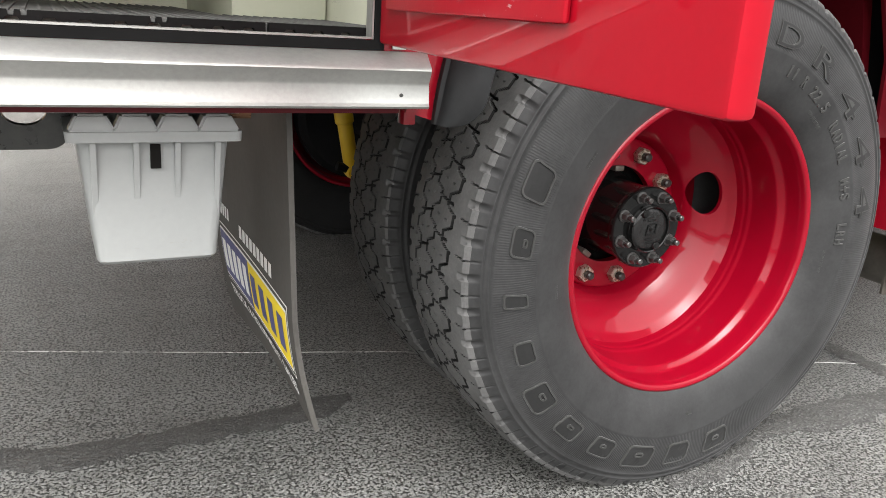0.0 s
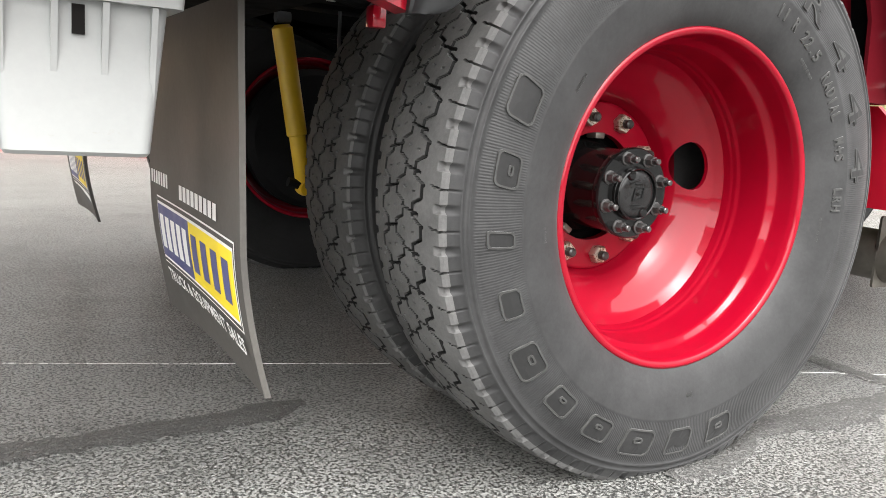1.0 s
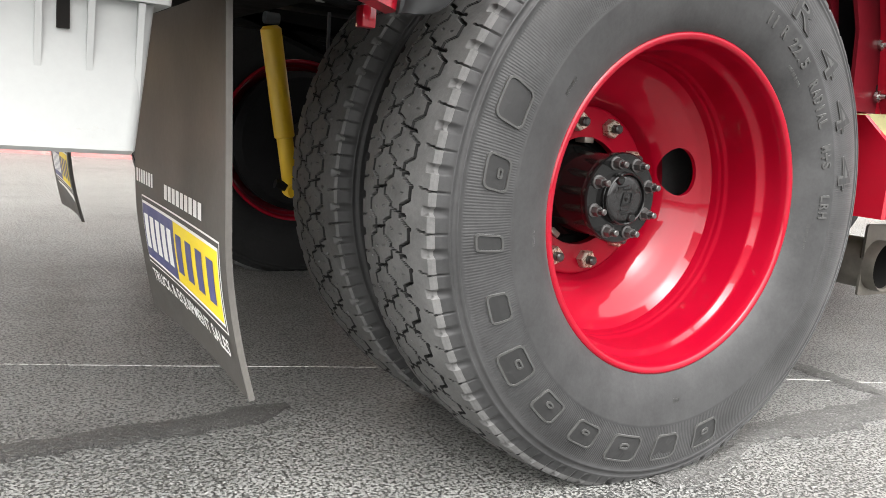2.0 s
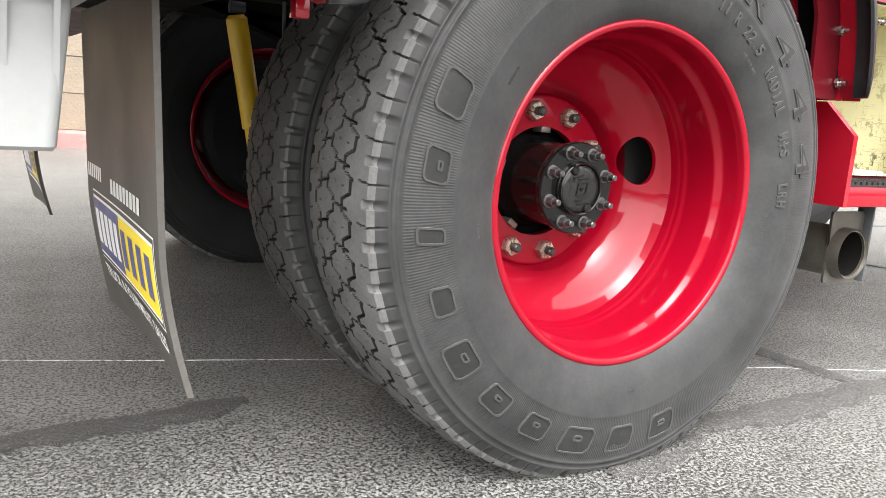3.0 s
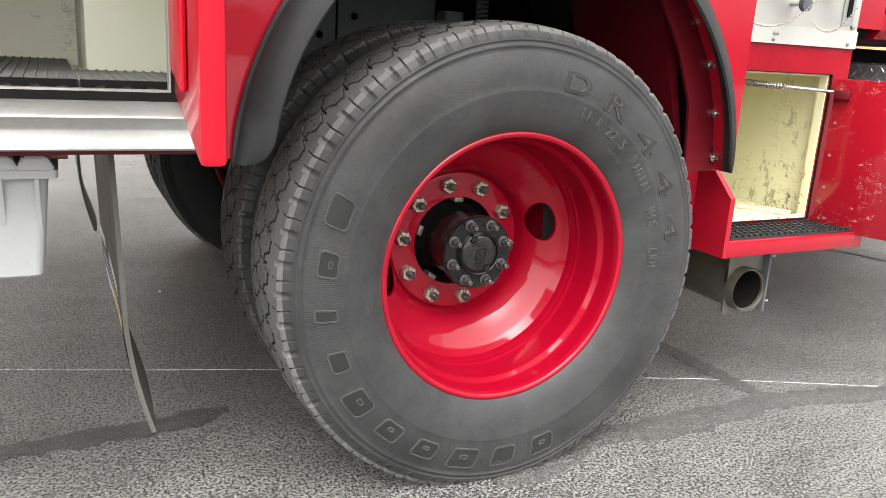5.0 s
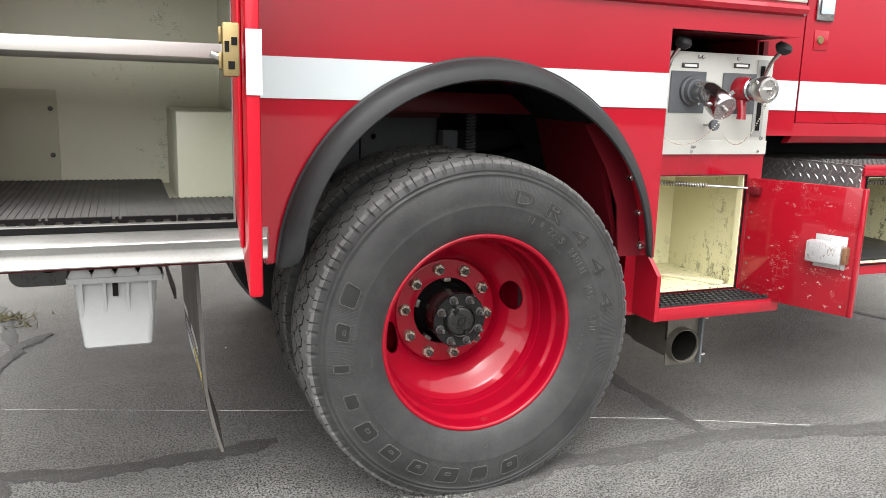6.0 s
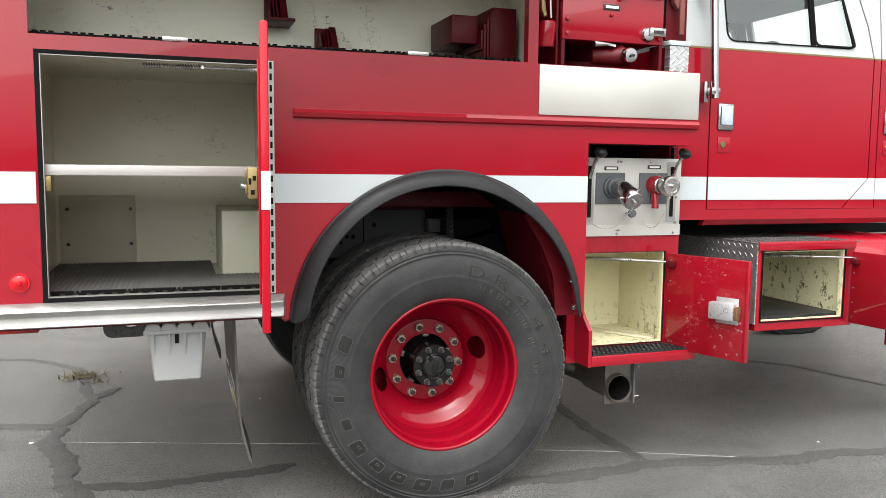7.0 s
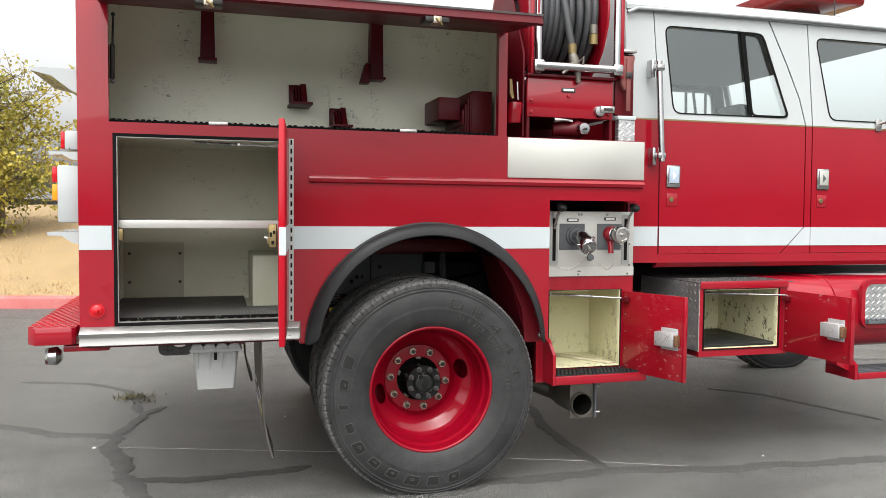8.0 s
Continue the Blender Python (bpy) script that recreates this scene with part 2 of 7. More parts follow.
def tyre_rubber(name, c1, c2):
    """Sidewall rubber with a ring of fine radial ribs and a dusty bloom."""
    m, nt, b = shader(name)
    co = coords(nt)
    s = node(nt, "ShaderNodeSeparateXYZ", {0: co})
    ang = math_node(nt, "ARCTAN2", s.outputs[2], s.outputs[0])
    rad = math_node(nt, "SQRT", math_node(nt, "ADD", math_node(nt, "POWER", s.outputs[0], 2.0), math_node(nt, "POWER", s.outputs[2], 2.0)))
    ribs = math_node(nt, "SINE", math_node(nt, "MULTIPLY", ang, 640.0))
    ring = math_node(nt, "MULTIPLY", ramp(nt, rad, 0.389, 0.391), ramp(nt, rad, 0.468, 0.466))
    big, fine = noise_tex(nt, 5, 5, 0.6, co), noise_tex(nt, 130, 5, 0.6, co)
    smear = noise_tex(nt, 22, 5, 0.7, co)
    f = math_node(nt, "ADD", math_node(nt, "MULTIPLY", big, 0.5), math_node(nt, "ADD", math_node(nt, "MULTIPLY", fine, 0.2), math_node(nt, "MULTIPLY", smear, 0.3)))
    nt.links.new(mix(nt, ramp(nt, f, 0.36, 0.64), c1, c2), b.inputs["Base Color"])
    b.inputs["Roughness"].default_value = 0.55
    b.inputs["Specular IOR Level"].default_value = 0.3
    b.inputs["Sheen Weight"].default_value = 0.08
    b.inputs["Sheen Roughness"].default_value = 0.4
    hh = math_node(nt, "ADD", math_node(nt, "MULTIPLY", math_node(nt, "MULTIPLY", ribs, ring), 0.45), math_node(nt, "MULTIPLY", fine, 0.35))
    nt.links.new(bump(nt, hh, 0.36, 0.0012), b.inputs["Normal"])
    return m


TYRE_SIDE = tyre_rubber("dusty_tyre_sidewall", (0.0130, 0.0130, 0.0132), (0.036, 0.0360, 0.0362))
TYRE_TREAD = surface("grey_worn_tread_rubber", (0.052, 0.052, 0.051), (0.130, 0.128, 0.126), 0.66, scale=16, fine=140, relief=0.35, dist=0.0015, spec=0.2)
# black that holds the shade of tread grooves and of the far tyres
TYRE_SHADE = surface("shaded_black_tyre_rubber", (0.010, 0.010, 0.010), (0.022, 0.022, 0.022), 0.6, scale=12, fine=120, relief=0.15, spec=0.15)
TYRE_EDGE = surface("lighter_raised_rubber", (0.028, 0.028, 0.027), (0.048, 0.048, 0.046), 0.6, scale=30, fine=160, relief=0.1, spec=0.3, sheen=0.2)
TYRE_LETTER = surface("dark_letter_rubber", (0.011, 0.011, 0.011), (0.020, 0.020, 0.020), 0.55, scale=20, fine=140, relief=0.1, sheen=0.1, spec=0.25)


def asphalt(name, base_lo, base_hi, pit, gain, rough):
    """Worn asphalt: a pale stony surface broken by dark crevices, with a few light chips, over large stains."""
    m, nt, b = shader(name)
    co = coords(nt)
    warp = node(nt, "ShaderNodeTexNoise", {"Vector": co, "Scale": 90.0, "Detail": 2.0})
    wv = node(nt, "ShaderNodeVectorMath", {0: warp.outputs["Color"], 1: (0.010, 0.010, 0.010)}, operation="MULTIPLY").outputs[0]
    cw = node(nt, "ShaderNodeVectorMath", {0: co, 1: wv}, operation="ADD").outputs[0]
    v1 = node(nt, "ShaderNodeTexVoronoi", {"Vector": cw, "Scale": 170.0, "Randomness": 1.0})
    c1 = node(nt, "ShaderNodeSeparateColor", {0: v1.outputs["Color"]}).outputs[0]
    crev, fine = noise_tex(nt, 150, 3, 0.6, co), noise_tex(nt, 420, 3, 0.6, co)
    big, mid = noise_tex(nt, 0.7, 6, 0.6, co), noise_tex(nt, 5.0, 6, 0.65, co)
    worn = ramp(nt, math_node(nt, "ADD", math_node(nt, "MULTIPLY", mid, 0.5), math_node(nt, "MULTIPLY", big, 0.5)), 0.38, 0.64)
    base = mix(nt, worn, base_lo, base_hi)
    long_way = node(nt, "ShaderNodeMapping", {"Vector": co, "Scale": (0.55, 1.3, 1.0), "Rotation": (0.0, 0.0, 0.3)}).outputs[0]
    stain = ramp(nt, noise_tex(nt, 1.5, 9, 0.68, long_way), 0.51, 0.63)
    base = mix(nt, math_node(nt, "MULTIPLY", stain, 0.5), base, tuple(c * 0.45 for c in base_lo))
    base = mix(nt, math_node(nt, "MULTIPLY", ramp(nt, fine, 0.35, 0.70), 0.22), base, tuple(c * 1.7 for c in base_hi))
    stone = math_node(nt, "MULTIPLY", ramp(nt, v1.outputs["Distance"], 0.60, 0.42), ramp(nt, c1, 0.70, 1.0))
    base = mix(nt, math_node(nt, "MULTIPLY", stone, gain), base, (0.285, 0.285, 0.273))
    dark = math_node(nt, "MAXIMUM", ramp(nt, crev, 0.490, 0.430), math_node(nt, "MULTIPLY", ramp(nt, v1.outputs["Distance"], 0.60, 0.80), 0.8))
    nt.links.new(mix(nt, math_node(nt, "MULTIPLY", dark, 0.95 * gain), base, pit), b.inputs["Base Color"])
    b.inputs["Roughness"].default_value = rough
    b.inputs["Specular IOR Level"].default_value = 0.5
    hh = math_node(nt, "SUBTRACT", math_node(nt, "ADD", math_node(nt, "MULTIPLY", stone, 0.5), math_node(nt, "MULTIPLY", mid, 0.5)), dark)
    nt.links.new(bump(nt, hh, 1.0, 0.006), b.inputs["Normal"])
    return m


ASPHALT = asphalt("weathered_asphalt", (0.142, 0.143, 0.135), (0.235, 0.236, 0.224), (0.014, 0.014, 0.013), 1.0, 0.45)
SEAL = asphalt("old_crack_sealant", (0.050, 0.049, 0.046), (0.076, 0.074, 0.070), (0.024, 0.023, 0.022), 0.30, 0.58)
SEAL_WORN = asphalt("worn_crack_sealant", (0.076, 0.075, 0.071), (0.112, 0.110, 0.105), (0.026, 0.025, 0.024), 0.55, 0.60)
LINE_PAINT = scuffed("worn_white_line", (0.34, 0.34, 0.325), (0.46, 0.46, 0.44), (0.14, 0.135, 0.13), 0.8, amount=0.50, scale=26, zone=0.35)
KERB_RED = scuffed("faded_red_kerb_paint", (0.34, 0.085, 0.08), (0.42, 0.14, 0.13), (0.36, 0.30, 0.26), 0.75, amount=0.6, scale=7, zone=0.45)
DRY_GRASS = surface("dry_grass_soil", (0.20, 0.138, 0.065), (0.31, 0.22, 0.11), 0.9, scale=3, fine=40, relief=0.6, dist=0.02)
BLOCK = surface("tan_split_face_block", (0.125, 0.103, 0.077), (0.205, 0.170, 0.128), 0.88, scale=7, fine=50, relief=0.8, dist=0.01)
GRASS_BLADE = surface("straw_grass", (0.38, 0.26, 0.11), (0.52, 0.38, 0.18), 0.8, scale=3, fine=30)
BARK = surface("grey_brown_bark", (0.10, 0.075, 0.05), (0.18, 0.14, 0.10), 0.85, scale=18, fine=80, relief=0.6, dist=0.004)


def leaf_material():
    m, nt, b = shader("autumn_leaves")
    r = node(nt, "ShaderNodeNewGeometry").outputs["Random Per Island"]
    n = ramp(nt, noise_tex(nt, 1.1, 3), 0.35, 0.65)
    green = mix(nt, r, (0.10, 0.12, 0.022), (0.27, 0.27, 0.045))
    gold = mix(nt, r, (0.42, 0.34, 0.05), (0.62, 0.49, 0.09))
    nt.links.new(mix(nt, n, green, gold), b.inputs["Base Color"])
    b.inputs["Roughness"].default_value = 0.6
    tr = node(nt, "ShaderNodeBsdfTranslucent")
    nt.links.new(mix(nt, n, green, gold), tr.inputs[0])
    ms = node(nt, "ShaderNodeMixShader", {0: 0.4, 1: b.outputs[0], 2: tr.outputs[0]})
    nt.links.new(ms.outputs[0], nt.nodes["Material Output"].inputs[0])
    return m


LEAF = leaf_material()
WEED = surface("drab_weed_leaves", (0.045, 0.048, 0.018), (0.11, 0.09, 0.045), 0.8, scale=20, fine=60)
FAR_TREES = surface("dark_far_trees", (0.08, 0.085, 0.06), (0.15, 0.15, 0.12), 0.9, scale=0.4, fine=3, relief=0.5, dist=0.2)


# ---- building helpers ----
def part(name, bm, material, parent=None, label="", smooth=35.0, m=None, kind=""):
    """Link a bmesh as one mesh object, under a thing or a part."""
    me = bpy.data.meshes.new(name)
    bm.to_mesh(me)
    bm.free()
    return link(name, me, material, parent, label, smooth, m, kind)


def link(name, me, material, parent=None, label="", smooth=35.0, m=None, kind=""):
    if material:
        me.materials.append(material)
    if smooth:
        me.polygons.foreach_set("use_smooth", [True] * len(me.polygons))
        me.set_sharp_from_angle(angle=radians(smooth))
    ob = new(name, me)
    ob.parent = parent
    if m is not None:
        ob.matrix_basis = m
    return tagged(ob, label, kind=kind)


def again(ob, m, parent=None):
    """Another object on the same mesh, under the same parent."""
    o = new(ob.name.split(".")[0], ob.data)
    o.parent = parent or ob.parent
    o.matrix_basis = m
    return tagged(o, ob.get("label", ""), kind=ob.get("kind", ""))


def group_part(name, parent=None, m=None, label=""):
    ob = new(name)
    ob.parent = parent
    ob.empty_display_size = 0.1
    if m is not None:
        ob.matrix_basis = m
    return tagged(ob, label)


def box(bm, x0, x1, y0, y1, z0, z1, bev=0.0, seg=2, m=None):
    vs = [bm.verts.new(v) for v in ((x0, y0, z0), (x1, y0, z0), (x1, y1, z0), (x0, y1, z0), (x0, y0, z1), (x1, y0, z1), (x1, y1, z1), (x0, y1, z1))]
    fs = [bm.faces.new([vs[i] for i in f]) for f in ((3, 2, 1, 0), (4, 5, 6, 7), (0, 1, 5, 4), (1, 2, 6, 5), (2, 3, 7, 6), (3, 0, 4, 7))]
    if m is not None:
        for v in vs:
            v.co = m @ v.co
    if bev:
        es = {e for f in fs for e in f.edges}
        bmesh.ops.bevel(bm, geom=list(es), offset=bev, segments=seg, affect="EDGES", profile=0.5)


def boxed(*a, **k):
    bm = bmesh.new()
    box(bm, *a, **k)
    return bm


def ring_faces(bm, r0, r1, close=True):
    n = len(r0)
    for i in range(n if close else n - 1):
        bm.faces.new((r0[i], r0[(i + 1) % n], r1[(i + 1) % n], r1[i]))


def frame_of(d):
    d = d.normalized()
    u = d.cross(Vector((0, 0, 1)) if abs(d.z) < 0.9 else Vector((1, 0, 0))).normalized()
    return u, d.cross(u).normalized()


def tube(bm, pts, r, seg=12, caps=True):
    """A round bar along points; r may be a list."""
    pts = [Vector(p) for p in pts]
    rs = r if isinstance(r, (list, tuple)) else [r] * len(pts)
    rings, u = [], None
    for i, p in enumerate(pts):
        d = (pts[min(i + 1, len(pts) - 1)] - pts[max(i - 1, 0)]).normalized()
        if u is None:
            u, w = frame_of(d)
        else:
            u = (u - d * u.dot(d)).normalized()
            w = d.cross(u)
        rings.append([bm.verts.new(p + (u * math.cos(t) + w * math.sin(t)) * rs[i]) for t in (2 * math.pi * k / seg for k in range(seg))])
    for a, b in zip(rings, rings[1:]):
        ring_faces(bm, a, b)
    if caps:
        bm.faces.new(list(reversed(rings[0])))
        bm.faces.new(rings[-1])


def tubed(pts, r, seg=12):
    bm = bmesh.new()
    tube(bm, pts, r, seg)
    return bm


def lathe(bm, prof, seg=64, axis="y", closed=False, m=None):
    """Turn a profile of (radius, offset) round the axis."""
    rings = []
    for r, o in prof:
        ring = []
        for k in range(seg):
            t = 2 * math.pi * k / seg
            c, s = r * math.cos(t), r * math.sin(t)
            p = {"y": (c, o, s), "x": (o, c, s), "z": (c, s, o)}[axis]
            ring.append(bm.verts.new(m @ Vector(p) if m is not None else p))
        rings.append(ring)
    if closed:
        rings.append(rings[0])
    for a, b in zip(rings, rings[1:]):
        ring_faces(bm, a, b)
    bmesh.ops.recalc_face_normals(bm, faces=bm.faces[:])


def lathed(prof, seg=64, axis="y", closed=False, m=None):
    bm = bmesh.new()
    lathe(bm, prof, seg, axis, closed, m)
    bmesh.ops.remove_doubles(bm, verts=bm.verts[:], dist=1e-6)
    return bm


def plate(outer, holes=(), y0=0.0, y1=0.02, m=None):
    """A flat plate in the xz plane with holes through it, from y0 to y1."""
    bm = bmesh.new()
    for loop in (outer, *holes):
        vs = [bm.verts.new((x, y0, z)) for x, z in loop]
        for a, b in zip(vs, vs[1:] + vs[:1]):
            bm.edges.new((a, b))
    bmesh.ops.triangle_fill(bm, use_beauty=True, use_dissolve=False, edges=bm.edges[:], normal=(0, -1, 0))
    back = bmesh.ops.extrude_face_region(bm, geom=bm.faces[:])
    for v in back["geom"]:
        if isinstance(v, bmesh.types.BMVert):
            v.co.y = y1
    bmesh.ops.recalc_face_normals(bm, faces=bm.faces[:])
    if m is not None:
        bm.transform(m)
    return bm


def rect(x0, x1, z0, z1, r=0.0, n=5):
    if not r:
        return [(x0, z0), (x1, z0), (x1, z1), (x0, z1)]
    out = []
    for cx, cz, a0 in ((x1 - r, z0 + r, -90), (x1 - r, z1 - r, 0), (x0 + r, z1 - r, 90), (x0 + r, z0 + r, 180)):
        for i in range(n + 1):
            t = radians(a0 + 90 * i / n)
            out.append((cx + r * math.cos(t), cz + r * math.sin(t)))
    return out


def prism(pts, axis, a0, a1, bev=0.0):
    """A polygon pushed along an axis. pts are the other two coordinates in order."""
    bm = bmesh.new()
    put = {"x": lambda a, p: (a, p[0], p[1]), "y": lambda a, p: (p[0], a, p[1]), "z": lambda a, p: (p[0], p[1], a)}[axis]
    r0 = [bm.verts.new(put(a0, p)) for p in pts]
    r1 = [bm.verts.new(put(a1, p)) for p in pts]
    ring_faces(bm, r0, r1)
    bm.faces.new(r0), bm.faces.new(r1)
    bmesh.ops.recalc_face_normals(bm, faces=bm.faces[:])
    if bev:
        bmesh.ops.bevel(bm, geom=bm.edges[:], offset=bev, segments=2, affect="EDGES", profile=0.5)
    return bm


def uv_flat(ob, i, j):
    """UV in metres from two coordinates."""
    me = ob.data
    uv = me.uv_layers.new(name="flat")
    for lp in me.loops:
        c = me.vertices[lp.vertex_index].co
        uv.data[lp.index].uv = (c[i], c[j])
    return ob


def text_mesh(body, size, depth, bold=0.0):
    cu = bpy.data.curves.new("text", "FONT")
    cu.body, cu.size, cu.extrude, cu.align_x = body, size, depth / 2, "LEFT"
    cu.resolution_u, cu.offset = 3, bold
    ob = new("text", cu)
    me = bpy.data.meshes.new_from_object(ob.evaluated_get(bpy.context.evaluated_depsgraph_get()))
    bpy.data.objects.remove(ob)
    bpy.data.curves.remove(cu)
    return me


# ---- setting: asphalt, kerb, dry slope, block wall ----
part("ground", boxed(-250, 250, -250, 250, -0.3, 0.0), ASPHALT, label="grey weathered asphalt parking lot", smooth=0, kind="structure")


def seal_band(pts, width, name="crack_sealant", mat=SEAL, lift=0.004, wobble=0.22, label="dark tar band over an asphalt crack"):
    """A flat poured band along a bent line, with an uneven edge."""
    bm = bmesh.new()
    pts = [Vector((x, y, 0)) for x, y in pts]
    line = []
    for a, b in zip(pts, pts[1:]):
        n = max(2, int((b - a).length / 0.016))
        line += [a.lerp(b, i / n) for i in range(n)]
    line.append(pts[-1])
    rows = []
    for i, p in enumerate(line):
        d = (line[min(i + 4, len(line) - 1)] - line[max(i - 4, 0)]).normalized()
        s = Vector((-d.y, d.x, 0))
        end = min(1.0, 0.30 + 0.12 * min(i, len(line) - 1 - i))
        wv = [width / 2 * end * (1 + wobble * (2 * noise.noise((p.x * 9 + k, p.y * 9, k * 3.7)) + 1.8 * noise.noise((p.x * 31 + k, p.y * 31, k * 1.9)))) for k in (0, 5)]
        q = p + s * width * 0.5 * noise.noise((p.x * 3, p.y * 3, 1.5))
        rows.append([bm.verts.new((q + s * wv[0]).to_tuple()[:2] + (0.0005,)), bm.verts.new((q + s * wv[0] * 0.75).to_tuple()[:2] + (lift,)), bm.verts.new((q - s * wv[1] * 0.75).to_tuple()[:2] + (lift,)), bm.verts.new((q - s * wv[1]).to_tuple()[:2] + (0.0005,))])
    for a, b in zip(rows, rows[1:]):
        ring_faces(bm, a, b, close=False)
    bmesh.ops.recalc_face_normals(bm, faces=bm.faces[:])
    if sum(f.normal.z for f in bm.faces) < 0:
        bmesh.ops.reverse_faces(bm, faces=bm.faces[:])
    return part(name, bm, mat, label=label, kind="structure")


seal_band([(-1.38, 0.545), (-1.13, 0.525), (-0.87, 0.515), (-0.68, 0.50), (-0.50, 0.528)], 0.09)
seal_band([(-1.20, -0.20), (-1.36, 0.50), (-1.45, 0.80), (-1.56, 1.19), (-1.55, 1.40)], 0.10, mat=SEAL_WORN, lift=0.0055)
seal_band([(-3.4, 2.6), (-2.75, 2.12), (-2.21, 1.77), (-1.88, 1.50), (-1.56, 1.41), (-1.47, 1.62), (-1.44, 1.86), (-1.30, 2.04)], 0.085, mat=SEAL_WORN, lift=0.007)
seal_band([(-1.44, 1.86), (-1.50, 2.2), (-1.58, 2.6), (-1.9, 2.95), (-2.4, 3.1)], 0.06, mat=SEAL_WORN, lift=0.0045)
seal_band([(1.10, 1.45), (1.03, 1.15), (0.955, 0.66), (0.95, 0.43), (0.97, 0.11)], 0.075, mat=SEAL_WORN, lift=0.005)
seal_band([(-0.02, -0.02), (0.30, 0.06), (0.66, 0.10), (0.96, 0.10), (1.35, 0.0), (1.64, -0.03), (2.48, -0.11), (4.2, -0.2)], 0.10, mat=SEAL_WORN)
seal_band([(1.2, 4.6), (2.5, 3.3), (3.6, 2.6), (5.5, 2.2)], 0.09, mat=SEAL_WORN)
seal_band([(2.62, 1.62), (2.9, 1.35), (3.05, 0.95), (3.18, 0.55)], 0.05, mat=SEAL_WORN, lift=0.0045)
seal_band([(-1.62, 1.19), (-1.17, 1.044), (-0.69, 0.882), (-0.20, 0.727), (0.30, 0.53), (0.58, 0.405), (0.87, 0.30), (1.6, -0.03)], 0.0032, name="painted_line", mat=LINE_PAINT, lift=0.0022, wobble=0.5, label="thin worn white painted line on asphalt")


def kerb_y(x):
    return 7.42 - 0.2 * (x + 0.5)


bm = bmesh.new()
for x0 in np.arange(-16.0, 14.0, 1.5):
    x1 = x0 + 1.49
    pr = [(0.0, 0.0), (0.02, 0.13), (0.05, 0.15), (0.20, 0.155), (0.20, -0.05), (0.0, -0.05)]
    r0 = [bm.verts.new((x0, kerb_y(x0) + y, z)) for y, z in pr]
    r1 = [bm.verts.new((x1, kerb_y(x1) + y, z)) for y, z in pr]
    ring_faces(bm, r0, r1)
    bm.faces.new(r0), bm.faces.new(r1)
bmesh.ops.recalc_face_normals(bm, faces=bm.faces[:])
part("kerb", bm, KERB_RED, label="faded red painted concrete kerb", kind="structure")

# dry slope behind the kerb, rising to the left
bm = bmesh.new()
nx, ny = 70, 46
grid = []
for j in range(ny):
    row = []
    for i in range(nx):
        x = -34 + 54 * i / (nx - 1)
        d = 0.2 + 34 * (j / (ny - 1)) ** 1.6
        flat = 1.0 / (1.0 + math.exp((x + 2.1) * 3.0))
        up = 1.32 * (1 - math.exp(-(d - 0.2) / 3.4)) * flat + (1 - flat) * (0.0 if d < 0.75 else 1.30)
        z = 0.145 + up + (0.06 * noise.noise((x * 0.8, d * 0.8, 2.0)) if d > 0.4 else 0)
        row.append(bm.verts.new((x, kerb_y(x) + d, z)))
    grid.append(row)
for a, b in zip(grid, grid[1:]):
    ring_faces(bm, a, b, close=False)
bmesh.ops.recalc_face_normals(bm, faces=bm.faces[:])
part("dry_grass_slope", bm, DRY_GRASS, label="dry straw-coloured grass bank behind the kerb", kind="structure", smooth=60)

# upper road on top of the bank
bm = bmesh.new()
a = [bm.verts.new((x, kerb_y(x) + 10.5, 1.56)) for x in (-60, -3.0)]
b = [bm.verts.new((x, kerb_y(x) + 17.0, 1.95)) for x in (-3.0, -60)]
bm.faces.new(a + b)
bmesh.ops.recalc_face_normals(bm, faces=bm.faces[:])
part("far_road", bm, ASPHALT, label="grey road along the top of the bank", kind="structure", smooth=0)


# ---- fire truck ----
truck = tagged(new("fire_truck"), "red and white fire engine with open side compartments, parked on asphalt", "fire truck")
YC = 1.24  # the truck's middle line
BX0, BX1 = -1.52, 1.083


def arc(cx, cz, r, a0, a1, n=28):
    return [(cx + r * math.cos(radians(a0 + (a1 - a0) * i / n)), cz + r * math.sin(radians(a0 + (a1 - a0) * i / n))) for i in range(n + 1)]


AX, AZ = -0.0225, 0.705  # middle of the wheel arch
outer = [(BX0, 0.82), (-0.640, 0.82), (-0.640, 0.757)] + [(AX - 0.572, 0.744)] + arc(AX, AZ, 0.572, 176, 4) + [(0.577, 0.70), (0.577, 1.393), (BX1, 1.393), (BX1, 1.69), (0.349, 1.69), (0.349, 2.26), (BX0, 2.26)]
low, up = rect(-1.377, -0.69, 0.853, 1.638), rect(-1.40, 0.307, 1.693, 2.19)
body = part("body_side", plate(outer, (low, up), 0.0, 0.04), RED, truck, "glossy dark red body side with two compartment openings")
part("rear_wall", boxed(BX0, BX0 + 0.03, 0.04, 2 * YC, 0.78, 2.26, 0.004), RED, truck)
part("body_roof", prism([(0.041, 2.235), (0.041, 2.26), (0.46, 2.352), (2 * YC - 0.46, 2.352), (2 * YC - 0.03, 2.26), (2 * YC - 0.03, 2.235), (2 * YC - 0.46, 2.328), (0.46, 2.328)], "x", BX0 + 0.03, 0.349), RED, truck)
for x in (BX0, 0.319):
    part("roof_gable", prism([(0.041, 2.2605 if x < 0 else 2.225), (0.46, 2.351), (2 * YC - 0.46, 2.351), (2 * YC - 0.03, 2.2605 if x < 0 else 2.225)] + ([] if x < 0 else [(2 * YC - 0.46, 2.331), (0.46, 2.331)]), "x", x, x + 0.0295), RED, truck)
part("far_side", boxed(BX0 + 0.03, 1.08, 2 * YC - 0.03, 2 * YC, 0.9, 2.235), RED, truck)
